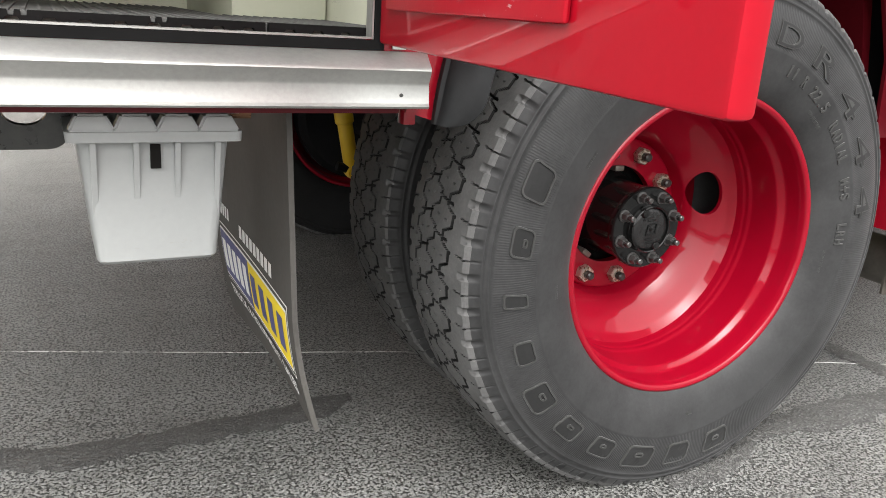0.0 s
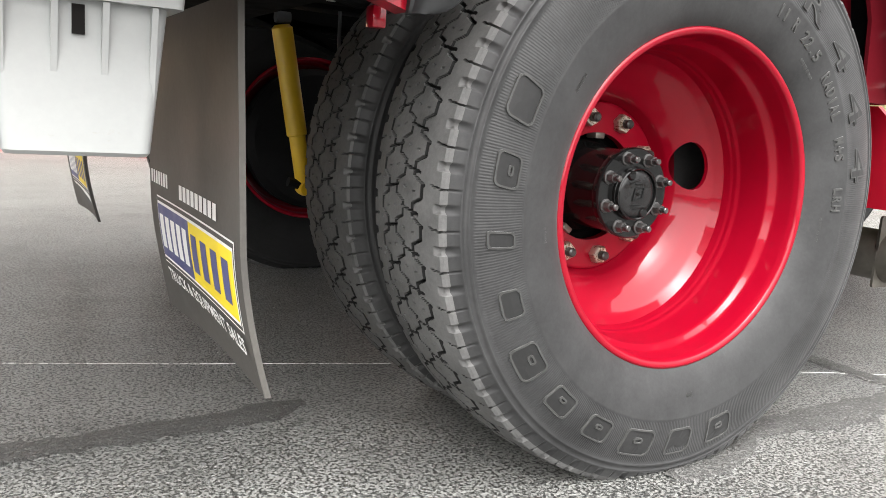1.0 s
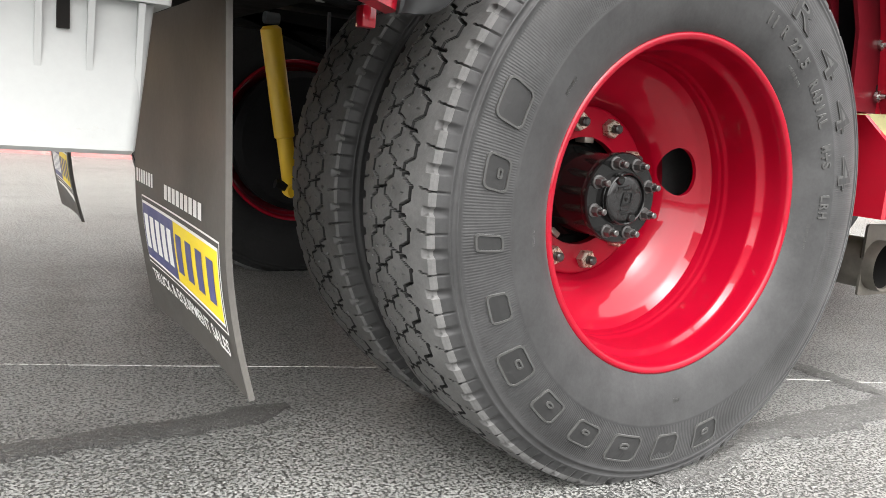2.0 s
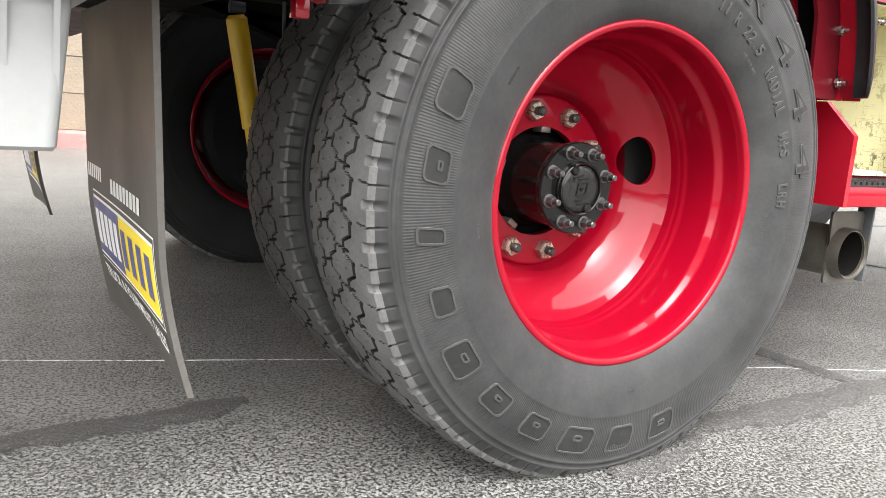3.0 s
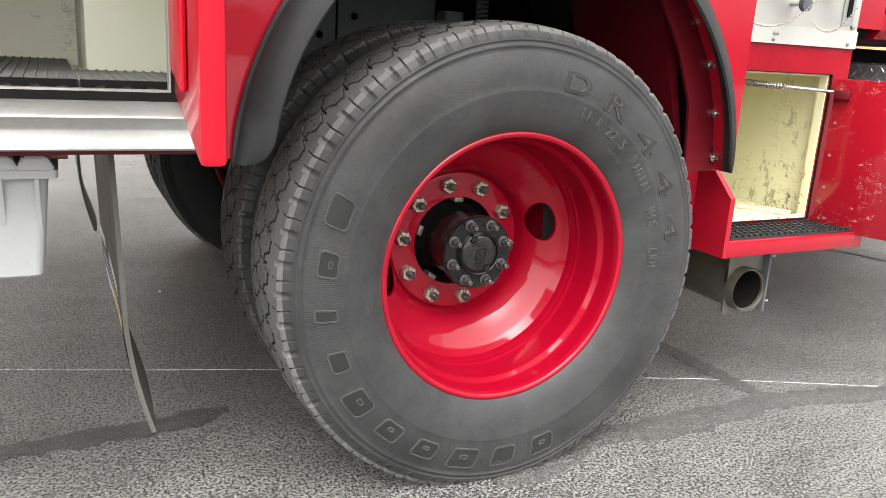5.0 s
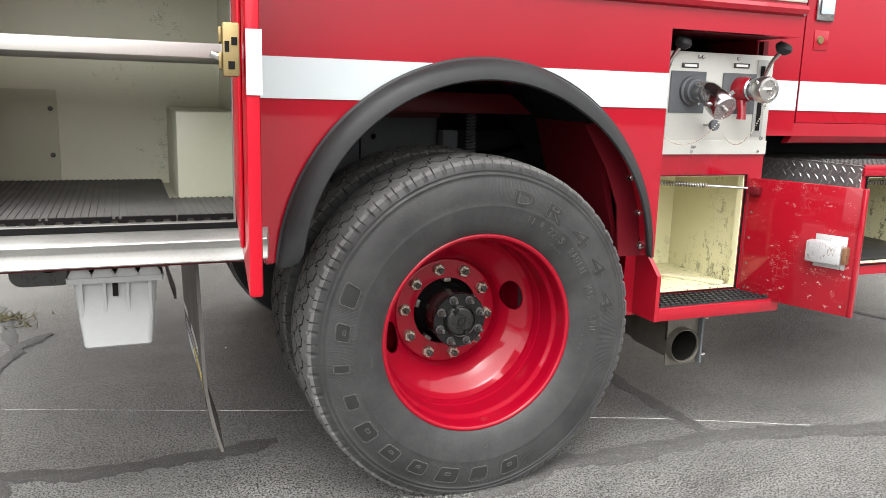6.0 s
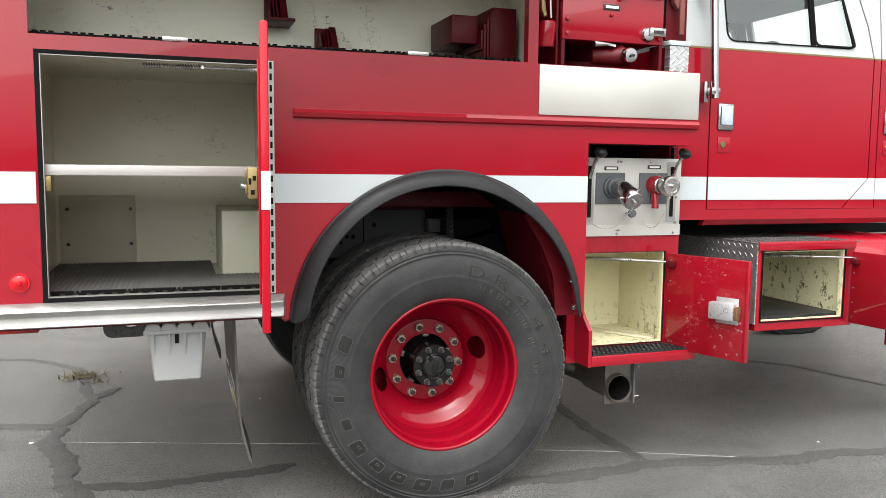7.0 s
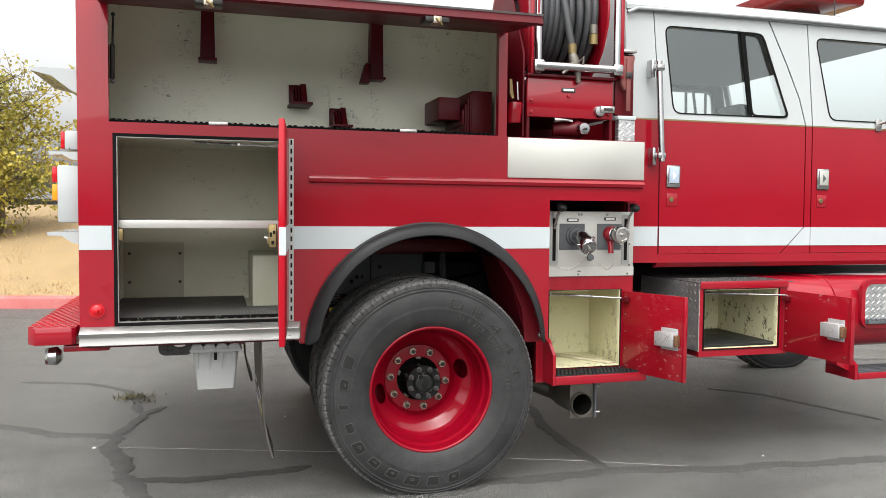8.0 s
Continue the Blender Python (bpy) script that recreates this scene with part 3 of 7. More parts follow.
part("body_floor", boxed(BX0 + 0.03, -0.62, 0.90, 2 * YC - 0.03, 0.79, 0.815), CHASSIS, truck)


def liner(name, x0, x1, y0, y1, z0, z1, mat, th=0.008, label="", rise=0.0, splay=0.0):
    """An open box of sheet metal, one shell with thickness."""
    bm = bmesh.new()
    f = [bm.verts.new((x, y, z)) for y in (y0, y1) for x, z in ((x0, z0), (x1, z0), (x1, z1), (x0, z1))]
    for i in (6, 7):
        f[i].co.z += rise
    for i in (5, 6):
        f[i].co.x += splay
    fs = [bm.faces.new([f[i] for i in q]) for q in ((4, 5, 6, 7), (0, 1, 5, 4), (1, 2, 6, 5), (2, 3, 7, 6), (3, 0, 4, 7))]
    bmesh.ops.recalc_face_normals(bm, faces=fs)
    bmesh.ops.solidify(bm, geom=fs, thickness=-th)
    return part(name, bm, mat, truck, label, smooth=0)


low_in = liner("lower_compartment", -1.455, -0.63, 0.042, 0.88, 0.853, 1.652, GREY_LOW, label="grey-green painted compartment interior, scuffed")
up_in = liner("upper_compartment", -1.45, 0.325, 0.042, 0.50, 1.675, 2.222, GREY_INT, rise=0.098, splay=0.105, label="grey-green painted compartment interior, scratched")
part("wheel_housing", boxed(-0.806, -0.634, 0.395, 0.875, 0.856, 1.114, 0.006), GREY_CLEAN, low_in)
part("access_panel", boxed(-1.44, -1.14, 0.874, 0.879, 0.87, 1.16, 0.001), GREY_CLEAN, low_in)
rv = part("rivet", lathed([(0, -0.004), (0.006, -0.003), (0.008, 0.001)], 8, m=pose(-1.16, 0.872, 0.95)), STUD_BLACK, low_in)
for rx, rz in ((0.0, 0.15), (-0.25, 0.0), (-0.25, 0.15)):
    again(rv, pose(rx, 0, rz))
part("shelf", boxed(-1.45, -0.635, 0.02, 0.60, 1.252, 1.287, 0.003), ALU_MATTE, low_in, "bright aluminium shelf with a folded lip")

# rubber seals and edge trims of the openings
part("door_seal", plate(rect(-1.386, -0.681, 0.8425, 1.646), (rect(-1.372, -0.695, 0.856, 1.633),), -0.006, 0.0), DARK_RUBBER, truck)
part("seal_lip", plate(rect(-1.371, -0.696, 0.857, 1.632), (rect(-1.3685, -0.6985, 0.8595, 1.6295),), -0.003, 0.02), ALU, truck)

# bright rail under the lower compartment
rail = [(-0.002, 0.842), (-0.018, 0.840), (-0.052, 0.824), (-0.055, 0.820), (-0.053, 0.817), (-0.041, 0.803), (-0.040, 0.798), (-0.046, 0.775), (-0.051, 0.771), (-0.048, 0.768), (-0.002, 0.768)]
bm = prism(rail, "x", -1.516, -0.615)
for v in bm.verts:
    if v.co.x > -1.0:
        v.co.x += 0.25 * min(0.0, v.co.y)
part("sill_rail", bm, ALU, truck, "bright aluminium sill rail")
rs = part("rail_screw", lathed([(0, -0.002), (0.0022, -0.0015), (0.0028, 0.001)], 8, m=pose(-0.668, -0.0445, 0.786)), STUD_BLACK, truck)
for dx in (-0.2, -0.4, -0.6, -0.8):
    again(rs, pose(-0.668 + dx, -0.0445, 0.786))
part("sill_edge", boxed(-1.51, -0.66, -0.020, 0.028, 0.758, 0.7675), RED_DULL, truck)

# white reflective stripe
arch_cut = [(AX + 0.577 * math.cos(t), AZ + 0.577 * math.sin(t)) for t in (math.asin((1.16 - AZ) / 0.577), math.asin((1.21 - AZ) / 0.577), math.asin((1.263 - AZ) / 0.577))]
part("stripe", boxed(-1.519, -1.394, -0.003, 0.0, 1.163, 1.263), STRIPE, truck)
part("stripe", prism([(-0.650, 1.162), (2 * AX - arch_cut[0][0], 1.162), (2 * AX - arch_cut[1][0], 1.21), (2 * AX - arch_cut[2][0], 1.263), (-0.650, 1.263)], "y", -0.003, 0.0), STRIPE, truck)
part("stripe", prism([(arch_cut[0][0], 1.160), (0.576, 1.160), (0.576, 1.263), (arch_cut[2][0], 1.263), (arch_cut[1][0], 1.21)], "y", -0.003, 0.0), STRIPE, truck)

part("rub_bar", prism([(0.0, 1.456), (-0.016, 1.462), (-0.022, 1.476), (-0.016, 1.488), (0.0, 1.492)], "x", -0.581, 1.078), RED, truck)
part("kick_plate", boxed(0.355, 1.082, -0.006, 0.0, 1.498, 1.688, 0.002), STAINLESS, truck, "plain stainless steel plate")

# piano hinge of the lower door
hinge = group_part("piano_hinge", truck)
part("hinge_leaf", boxed(-0.668, -0.648, -0.007, -0.003, 0.845, 1.646), ALU_MATTE, hinge)
kn = part("hinge_slot", boxed(-0.662, -0.654, -0.0085, -0.0072, 0.850, 0.872, 0.0004), SOOT_SHADE, hinge)
for i in range(1, 21):
    again(kn, pose(0, 0, 0.0385 * i))

# lower compartment door, standing open at a right angle
d0, d1 = Vector((-0.680, -0.012, 0)), Vector((-0.758, -0.730, 0))
du = (d1 - d0).normalized()
dm = Matrix(((du.x, -du.y, 0, d0.x), (du.y, du.x, 0, d0.y), (0, 0, 1, 0), (0, 0, 0, 1)))
door1 = group_part("compartment_door", truck)
part("door_panel", boxed(0, 0.722, -0.011, 0.011, 0.852, 1.652, 0.005, m=dm), RED_DOOR, door1, "open red sheet metal compartment door")
part("door_pan", boxed(0.05, 0.535, -0.019, -0.0115, 0.897, 1.58, 0.004, m=dm), RED_PAN, door1)
part("stripe", boxed(0.0, 0.722, 0.0115, 0.014, 1.176, 1.275, m=dm), STRIPE, door1)
part("stripe_edge", boxed(0.7225, 0.7245, -0.010, 0.014, 1.176, 1.275, m=dm), STRIPE, door1)
latch = part("latch", boxed(0.640, 0.716, -0.044, -0.0185, 1.203, 1.284, 0.003, m=dm), BRASS, door1, "dull brass door latch")
part("latch_cheek", boxed(0.652, 0.704, -0.050, -0.0442, 1.214, 1.240, 0.002, m=dm), BRASS, latch)
part("latch_cheek", boxed(0.652, 0.704, -0.050, -0.0442, 1.254, 1.278, 0.002, m=dm), BRASS, latch)
for y0, y1, z0, z1 in ((-0.041, -0.034, 1.240, 1.256), (-0.031, -0.022, 1.250, 1.262), (-0.036, -0.026, 1.214, 1.226)):
    part("latch_opening", boxed(0.7162, 0.7172, y0, y1, z0, z1, m=dm), SOOT_SHADE, latch)
part("latch_bolt", tubed([dm @ Vector((0.684, -0.046, 1.232)), dm @ Vector((0.686, -0.062, 1.238))], [0.007, 0.005], 10), STEEL, latch)
part("strike", boxed(-1.372, -1.350, 0.005, 0.03, 1.20, 1.25, 0.004), BRASS, truck)


def gas_stay(p0, p1, parent):
    """A coil spring on the first half of a thin bright rod between two lugs."""
    g = group_part("door_stay", parent)
    a, b = Vector(p0), Vector(p1)
    mid = a.lerp(b, 0.52)
    part("rod", tubed([a, b], 0.0045, 8), CHROME, g)
    n, u, w = 22, *frame_of(b - a)
    pts = [a.lerp(mid, i / (n * 6)) + (u * math.cos(i * math.pi / 3) + w * math.sin(i * math.pi / 3)) * 0.009 for i in range(n * 6 + 1)]
    part("spring", tubed(pts, 0.0018, 5), STEEL, g)
    for p in (a, mid, b):
        part("lug", lathed([(0, -0.008), (0.006, -0.008), (0.008, 0), (0.006, 0.008), (0, 0.008)], 10, m=Matrix.Translation(p)), STEEL, g)
    return g


gas_stay((-1.065, 0.10, 1.625), (-0.71, -0.06, 1.607), truck)

# raised upper door, seen from below
updoor = group_part("upper_door", truck)
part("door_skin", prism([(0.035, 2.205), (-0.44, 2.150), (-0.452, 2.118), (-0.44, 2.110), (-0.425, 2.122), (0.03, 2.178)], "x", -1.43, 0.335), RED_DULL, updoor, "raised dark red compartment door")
part("door_top", prism([(0.03, 2.212), (-0.45, 2.157), (-0.44, 2.151), (0.03, 2.206)], "x", -1.435, 0.34), WHITE_PAINT, updoor)
for lx in (-1.0, -0.12):
    part("latch_pocket", boxed(lx - 0.050, lx + 0.050, -0.4455, -0.36, 2.094, 2.124, 0.003), STUD_BLACK, updoor, "dark latch pocket")
    part("latch_bolt", boxed(lx - 0.018, lx + 0.016, -0.452, -0.40, 2.086, 2.116, 0.004), NUT_METAL, updoor, "worn steel slam latch")
    part("latch_claw", tubed([(lx - 0.008, -0.453, 2.108), (lx + 0.004, -0.462, 2.092), (lx + 0.016, -0.455, 2.080)], 0.005, 8), BRASS, updoor)
strut = group_part("gas_strut", truck)
part("cylinder", tubed([(-1.388, 0.052, 2.02), (-1.389, 0.050, 2.015), (-1.391, 0.060, 1.880), (-1.391, 0.060, 1.875)], [0.006, 0.010, 0.010, 0.007], 12), STUD_BLACK, strut, "slim black gas strut")
part("rod", tubed([(-1.388, 0.050, 2.021), (-1.384, 0.044, 2.135)], 0.0045, 8), STUD_BLACK, strut)
for sp in ((-1.384, 0.044, 2.140), (-1.391, 0.060, 1.866)):
    part("ball_end", lathed([(0, -0.009), (0.008, -0.007), (0.009, 0), (0.008, 0.007), (0, 0.009)], 10, m=Matrix.Translation(sp)), STUD_BLACK, strut)

# rubber wheel arch flare
bm = bmesh.new()
sec = [(0.578, 0.0), (0.577, -0.009), (0.580, -0.011), (0.580, -0.015), (0.574, -0.018), (0.573, -0.024), (0.565, -0.037), (0.550, -0.048), (0.532, -0.055), (0.521, -0.056), (0.517, -0.050), (0.532, -0.045), (0.547, -0.035), (0.555, -0.020), (0.557, 0.0)]
rings = []
TURNS = [176.5 - 5.5 * (1 - math.cos(radians(15 * i))) for i in range(7)] + [170 - 164 * i / 54 for i in range(55)] + [5.5 * (1 - math.sin(radians(15 * i))) for i in range(1, 7)]
for t in TURNS:
    off = min(abs(176.5 - t), abs(t)) / 5.5
    keep = math.sqrt(max(0.0, 1 - (1 - off) ** 2)) if off < 1 else 1.0
    keep = 0.25 + 0.75 * keep
    thin = keep * (0.60 + 0.40 * min(1.0, max(0.0, (t - 4) / 55)))  # the flare narrows towards its front end
    out = 0.5 * (keep + thin)
    t = radians(t)
    rings.append([bm.verts.new((AX + (0.578 - (0.578 - r) * thin) * math.cos(t), y * (0.45 + 0.55 * out), AZ + (0.578 - (0.578 - r) * thin) * math.sin(t))) for r, y in sec])
for a, b in zip(rings, rings[1:]):
    ring_faces(bm, a, b)
bm.faces.new(rings[0]), bm.faces.new(rings[-1])
bmesh.ops.recalc_face_normals(bm, faces=bm.faces[:])
part("arch_flare", bm, BLACK_RUBBER, truck, "black rubber wheel arch flare")

# inside of the wheel arch: its shade is put into the colours, blackest in front
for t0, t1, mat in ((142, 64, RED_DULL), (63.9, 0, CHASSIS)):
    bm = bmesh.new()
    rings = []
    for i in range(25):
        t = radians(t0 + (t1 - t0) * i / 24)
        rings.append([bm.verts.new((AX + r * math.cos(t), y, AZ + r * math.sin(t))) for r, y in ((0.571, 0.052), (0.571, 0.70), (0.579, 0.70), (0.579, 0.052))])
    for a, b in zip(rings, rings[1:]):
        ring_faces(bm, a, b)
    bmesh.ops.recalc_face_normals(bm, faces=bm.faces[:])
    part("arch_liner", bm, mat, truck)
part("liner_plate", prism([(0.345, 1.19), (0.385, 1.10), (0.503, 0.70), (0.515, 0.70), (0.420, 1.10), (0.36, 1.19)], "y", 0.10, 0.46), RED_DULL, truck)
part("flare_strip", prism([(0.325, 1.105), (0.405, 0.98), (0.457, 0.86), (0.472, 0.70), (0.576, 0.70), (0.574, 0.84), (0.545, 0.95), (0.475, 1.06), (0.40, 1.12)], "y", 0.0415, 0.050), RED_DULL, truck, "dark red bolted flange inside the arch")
slot = part("strip_slot", prism([(0.545, 0.744), (0.556, 0.744), (0.556, 0.758), (0.551, 0.768), (0.546, 0.758)], "y", 0.0385, 0.0412), SOOT_SHADE, truck)
bolt = part("bolt", lathed([(0, -0.022), (0.005, -0.021), (0.006, -0.008), (0.012, -0.007), (0.012, 0.0)], 8, m=pose(0.548, 0.0385, 0.734)), STEEL, truck, "small bright bolt")
for bx, bz in ((-0.012, 0.103), (-0.053, 0.213), (-0.102, 0.308)):
    again(bolt, pose(bx, 0.0025, bz))
    if bz < 0.2:
        again(slot, pose(bx, 0, bz))
part("corner_lug", boxed(-0.613, -0.592, 0.07, 0.095, 0.727, 0.757, 0.003), RED, truck)


# ---- recessed pump panel and tool locker ahead of the wheel ----
RX0, RX1, RY = 0.577, 1.118, 0.148
part("recess_cheek", boxed(RX0 - 0.02, RX0, 0.041, 0.52, 0.70, 1.393), RED, truck)
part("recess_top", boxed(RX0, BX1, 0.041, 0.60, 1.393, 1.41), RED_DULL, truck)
# black sheet stands for the shade behind the pump panel
part("recess_back", boxed(RX0, RX1, 0.45, 0.47, 0.95, 1.393), SOOT_SHADE, truck)
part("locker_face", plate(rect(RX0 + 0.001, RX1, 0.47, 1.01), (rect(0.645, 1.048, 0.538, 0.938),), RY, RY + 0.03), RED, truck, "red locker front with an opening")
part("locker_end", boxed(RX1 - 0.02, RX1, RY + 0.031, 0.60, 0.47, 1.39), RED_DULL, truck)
liner("locker_interior", 0.63, 1.078, RY + 0.031, 0.56, 0.538, 0.945, CREAM_INT, label="chipped cream paint inside a small locker")
part("locker_seal", plate(rect(0.642, 1.052, 0.536, 0.940), (rect(0.6455, 1.0475, 0.5385, 0.9375),), RY - 0.005, RY), DARK_RUBBER, truck)
part("locker_edge", plate(rect(0.6456, 1.0474, 0.5386, 0.9374), (rect(0.6495, 1.0435, 0.5425, 0.9335),), RY + 0.004, RY + 0.029), CREAM_INT, truck)
gas_stay((0.68, RY + 0.07, 0.912), (1.085, RY - 0.035, 0.892), truck)

# step in front of the locker, with its end gusset
part("locker_step", boxed(0.634, 1.138, 0.026, RY - 0.001, 0.478, 0.522, 0.003), RED, truck, "red folded step edge")
part("step_gusset", prism([(0.026, 0.478), (0.026, 0.63), (0.10, 0.70), (0.50, 0.70), (0.50, 0.478)], "x", 0.618, 0.633), RED, truck)
bm = bmesh.new()
for i in range(22):
    for j in range(5):
        x, y = 0.655 + 0.0215 * i + (0.010 if j % 2 else 0), 0.042 + 0.024 * j
        box(bm, x - 0.007, x + 0.007, y - 0.007, y + 0.007, 0.524, 0.533)
box(bm, 0.643, 1.130, 0.032, RY - 0.004, 0.5225, 0.5265)
part("step_grip", bm, BLACK_RUBBER, truck, "black studded step tread", smooth=0)


def locker_door(h, e, z0, z1, parent):
    """An open locker door: worn inside face, rivets and a bent latch box."""
    hv, ev = Vector((*h, 0)), Vector((*e, 0))
    u = (ev - hv).normalized()
    w = (ev - hv).length
    m = Matrix(((u.x, -u.y, 0, hv.x), (u.y, u.x, 0, hv.y), (0, 0, 1, 0), (0, 0, 0, 1)))
    d = group_part("locker_door", parent)
    part("door_panel", boxed(0, w, -0.006, 0.010, z0, z1, 0.003, m=m), RED_WORN, d, "open red locker door with a scratched inner face")
    part("door_rim", boxed(w - 0.010, w + 0.003, -0.010, 0.013, z0, z1, 0.002, m=m), RED, d)
    zc = z0 + (z1 - z0) * 0.5
    part("latch_box", boxed(w - 0.150, w - 0.040, -0.046, -0.0065, zc - 0.040, zc + 0.030, 0.005, m=m), DIRTY_ALU, d, "bent bright metal latch cover")
    part("latch_flange", boxed(w - 0.135, w - 0.035, -0.010, -0.0065, zc - 0.058, zc + 0.050, 0.002, m=m), DIRTY_ALU, d)
    part("latch_inside", boxed(w - 0.0395, w - 0.024, -0.040, -0.0065, zc - 0.036, zc + 0.020, 0.004, m=m), RUST, d)
    r0 = part("rivet", lathed([(0, -0.003), (0.004, -0.002), (0.005, 0.001)], 8, m=m @ pose(0.016, -0.006, z0 + 0.03)), STEEL, d)
    for k in range(1, 5):
        again(r0, pose(0, 0, (z1 - z0 - 0.06) * k / 4))
    off = u * (w - 0.05)
    again(r0, Matrix.Translation(off))
    again(r0, Matrix.Translation(off + Vector((0, 0, 0.10))))
    part("stay_lug", boxed(0.006, 0.045, -0.030, -0.0065, z1 - 0.055, z1 - 0.030, 0.003, m=m), RED_DULL, d)
    return d


locker_door((1.064, 0.137), (1.202, -0.214), 0.513, 0.930, truck)

# pump panel
panel = part("pump_panel", boxed(0.598, 1.114, RY - 0.006, RY + 0.02, 1.010, 1.340, 0.002), STAINLESS, truck, "stainless pump panel with two hose outlets")
part("panel_strip", boxed(0.596, 1.116, RY - 0.009, RY - 0.0065, 1.010, 1.056), STAINLESS, panel)
sc = part("screw", lathed([(0, -0.006), (0.005, -0.005), (0.007, 0)], 8, m=pose(0.66, RY - 0.0065, 1.325)), STEEL, panel)
for sx, sz in ((0.14, 0), (0.155, 0), (0.30, 0), (0.135, -0.15), (0.15, -0.15), (0.14, -0.29), (0.15, -0.29), (0.43, -0.15), (0.43, -0.26), (0.42, -0.305), (0.14, -0.305)):
    again(sc, pose(sx, 0, sz))
for x0, x1 in ((0.693, 0.833), (0.903, 1.043)):
    part("outlet_plate", boxed(x0, x1, RY - 0.0105, RY - 0.0065, 1.145, 1.278, 0.002), CHASSIS_GREY, panel)
for lx, lz in ((0.733, 1.288), (0.943, 1.295)):
    part("name_tag", boxed(lx, lx + 0.065, RY - 0.010, RY - 0.0065, lz, lz + 0.016, 0.001), STUD_BLACK, panel)
    part("tag_bar", boxed(lx + 0.008, lx + 0.057, RY - 0.0115, RY - 0.0103, lz + 0.004, lz + 0.012), WRITE_WHITE, panel)


def elbow(parent):
    g = group_part("hose_outlet", parent)
    c = Vector((0.775, RY - 0.0105, 1.216))
    part("flange", lathed([(0, 0), (0.047, 0), (0.047, -0.010), (0.041, -0.014), (0.038, -0.030), (0, -0.030)], 24, m=Matrix.Translation(c)), CHASSIS_GREY, g)
    pts = [c + Vector((0, -0.028, 0))] + [c + Vector((0, -0.064 - 0.05 * math.sin(t), -0.05 * (1 - math.cos(t)))) for t in (i * radians(34) / 7 for i in range(8))]
    d = (pts[-1] - pts[-2]).normalized()
    pts.append(pts[-1] + d * 0.03)
    part("elbow", tubed(pts, [0.031] * 5 + [0.033, 0.034, 0.035, 0.036, 0.038], 20), CHROME, g, "polished chrome elbow")
    e = pts[-1]
    part("cap", tubed([e, e + d * 0.012, e + d * 0.05, e + d * 0.058], [0.039, 0.042, 0.042, 0.038], 20), CHROME, g)
    for k in (0, 2.1, 4.2):
        u, w = frame_of(d)
        part("cap_lug", tubed([e + d * 0.03 + (u * math.cos(k) + w * math.sin(k)) * 0.04, e + d * 0.03 + (u * math.cos(k) + w * math.sin(k)) * 0.054], 0.007, 8), CHROME, g)
    part("cap_stud", tubed([e + d * 0.058, e + d * 0.072], 0.007, 8), STEEL, g)
    return e + d * 0.07


def straight_outlet(parent):
    g = group_part("hose_outlet", parent)
    c = Vector((0.977, RY - 0.0105, 1.226))
    part("valve_body", lathed([(0, 0), (0.042, 0), (0.042, -0.03), (0.036, -0.05), (0, -0.05)], 24, m=Matrix.Translation(c)), RED, g, "red painted valve body")
    part("drain", tubed([c + Vector((-0.01, -0.02, -0.03)), c + Vector((-0.012, -0.03, -0.075)), c + Vector((-0.012, -0.03, -0.098))], [0.018, 0.014, 0.016], 12), RED, g)
    part("collar", lathed([(0, 0), (0.035, 0), (0.037, -0.008), (0.033, -0.012), (0.037, -0.018), (0.037, -0.040), (0, -0.040)], 24, m=Matrix.Translation(c + Vector((0, -0.05, 0)))), CHROME, g)
    part("cap", lathed([(0, 0), (0.040, 0), (0.042, -0.008), (0.042, -0.034), (0.039, -0.040), (0.030, -0.041), (0.028, -0.037), (0, -0.037)], 24, m=Matrix.Translation(c + Vector((0, -0.09, 0)))), STEEL, g, "satin steel cap with a chain")
    part("cap_stud", tubed([c + Vector((0, -0.126, 0)), c + Vector((0, -0.146, 0))], 0.007, 8), STEEL, g)
    for k in range(3):
        t = 0.5 + 2.1 * k
        part("cap_lug", tubed([c + Vector((0.040 * math.cos(t), -0.110, 0.040 * math.sin(t))), c + Vector((0.051 * math.cos(t), -0.110, 0.051 * math.sin(t)))], 0.006, 8), STEEL, g)
    return c + Vector((0, -0.144, 0))


def bead_chain(p0, p1, sag, parent, r=0.0026):
    """A hanging bead chain."""
    bm = bmesh.new()
    a, b = Vector(p0), Vector(p1)
    n = int(((b - a).length + sag) / 0.0066)
    for i in range(n + 1):
        t = i / n
        p = a.lerp(b, t) - Vector((0, 0, sag * 4 * t * (1 - t)))
        bmesh.ops.create_icosphere(bm, subdivisions=1, radius=r, matrix=Matrix.Translation(p))
    return part("bead_chain", bm, NUT_METAL, parent, "thin bead chain", smooth=60)


e1, e2 = elbow(truck), straight_outlet(truck)
bead_chain(e1, (0.672, RY - 0.014, 1.072), 0.06, panel)
bead_chain(e2, (0.925, RY - 0.014, 1.072), 0.085, panel)
knob = group_part("drain_knob", truck)
part("stem", tubed([(0.845, RY - 0.0065, 1.108), (0.845, RY - 0.045, 1.108)], 0.005, 8), STEEL, knob)
part("handle", lathed([(0, -0.012), (0.017, -0.010), (0.019, 0), (0.017, 0.004), (0, 0.006)], 16, m=pose(0.845, RY - 0.050, 1.108)), CHASSIS_GREY, knob)


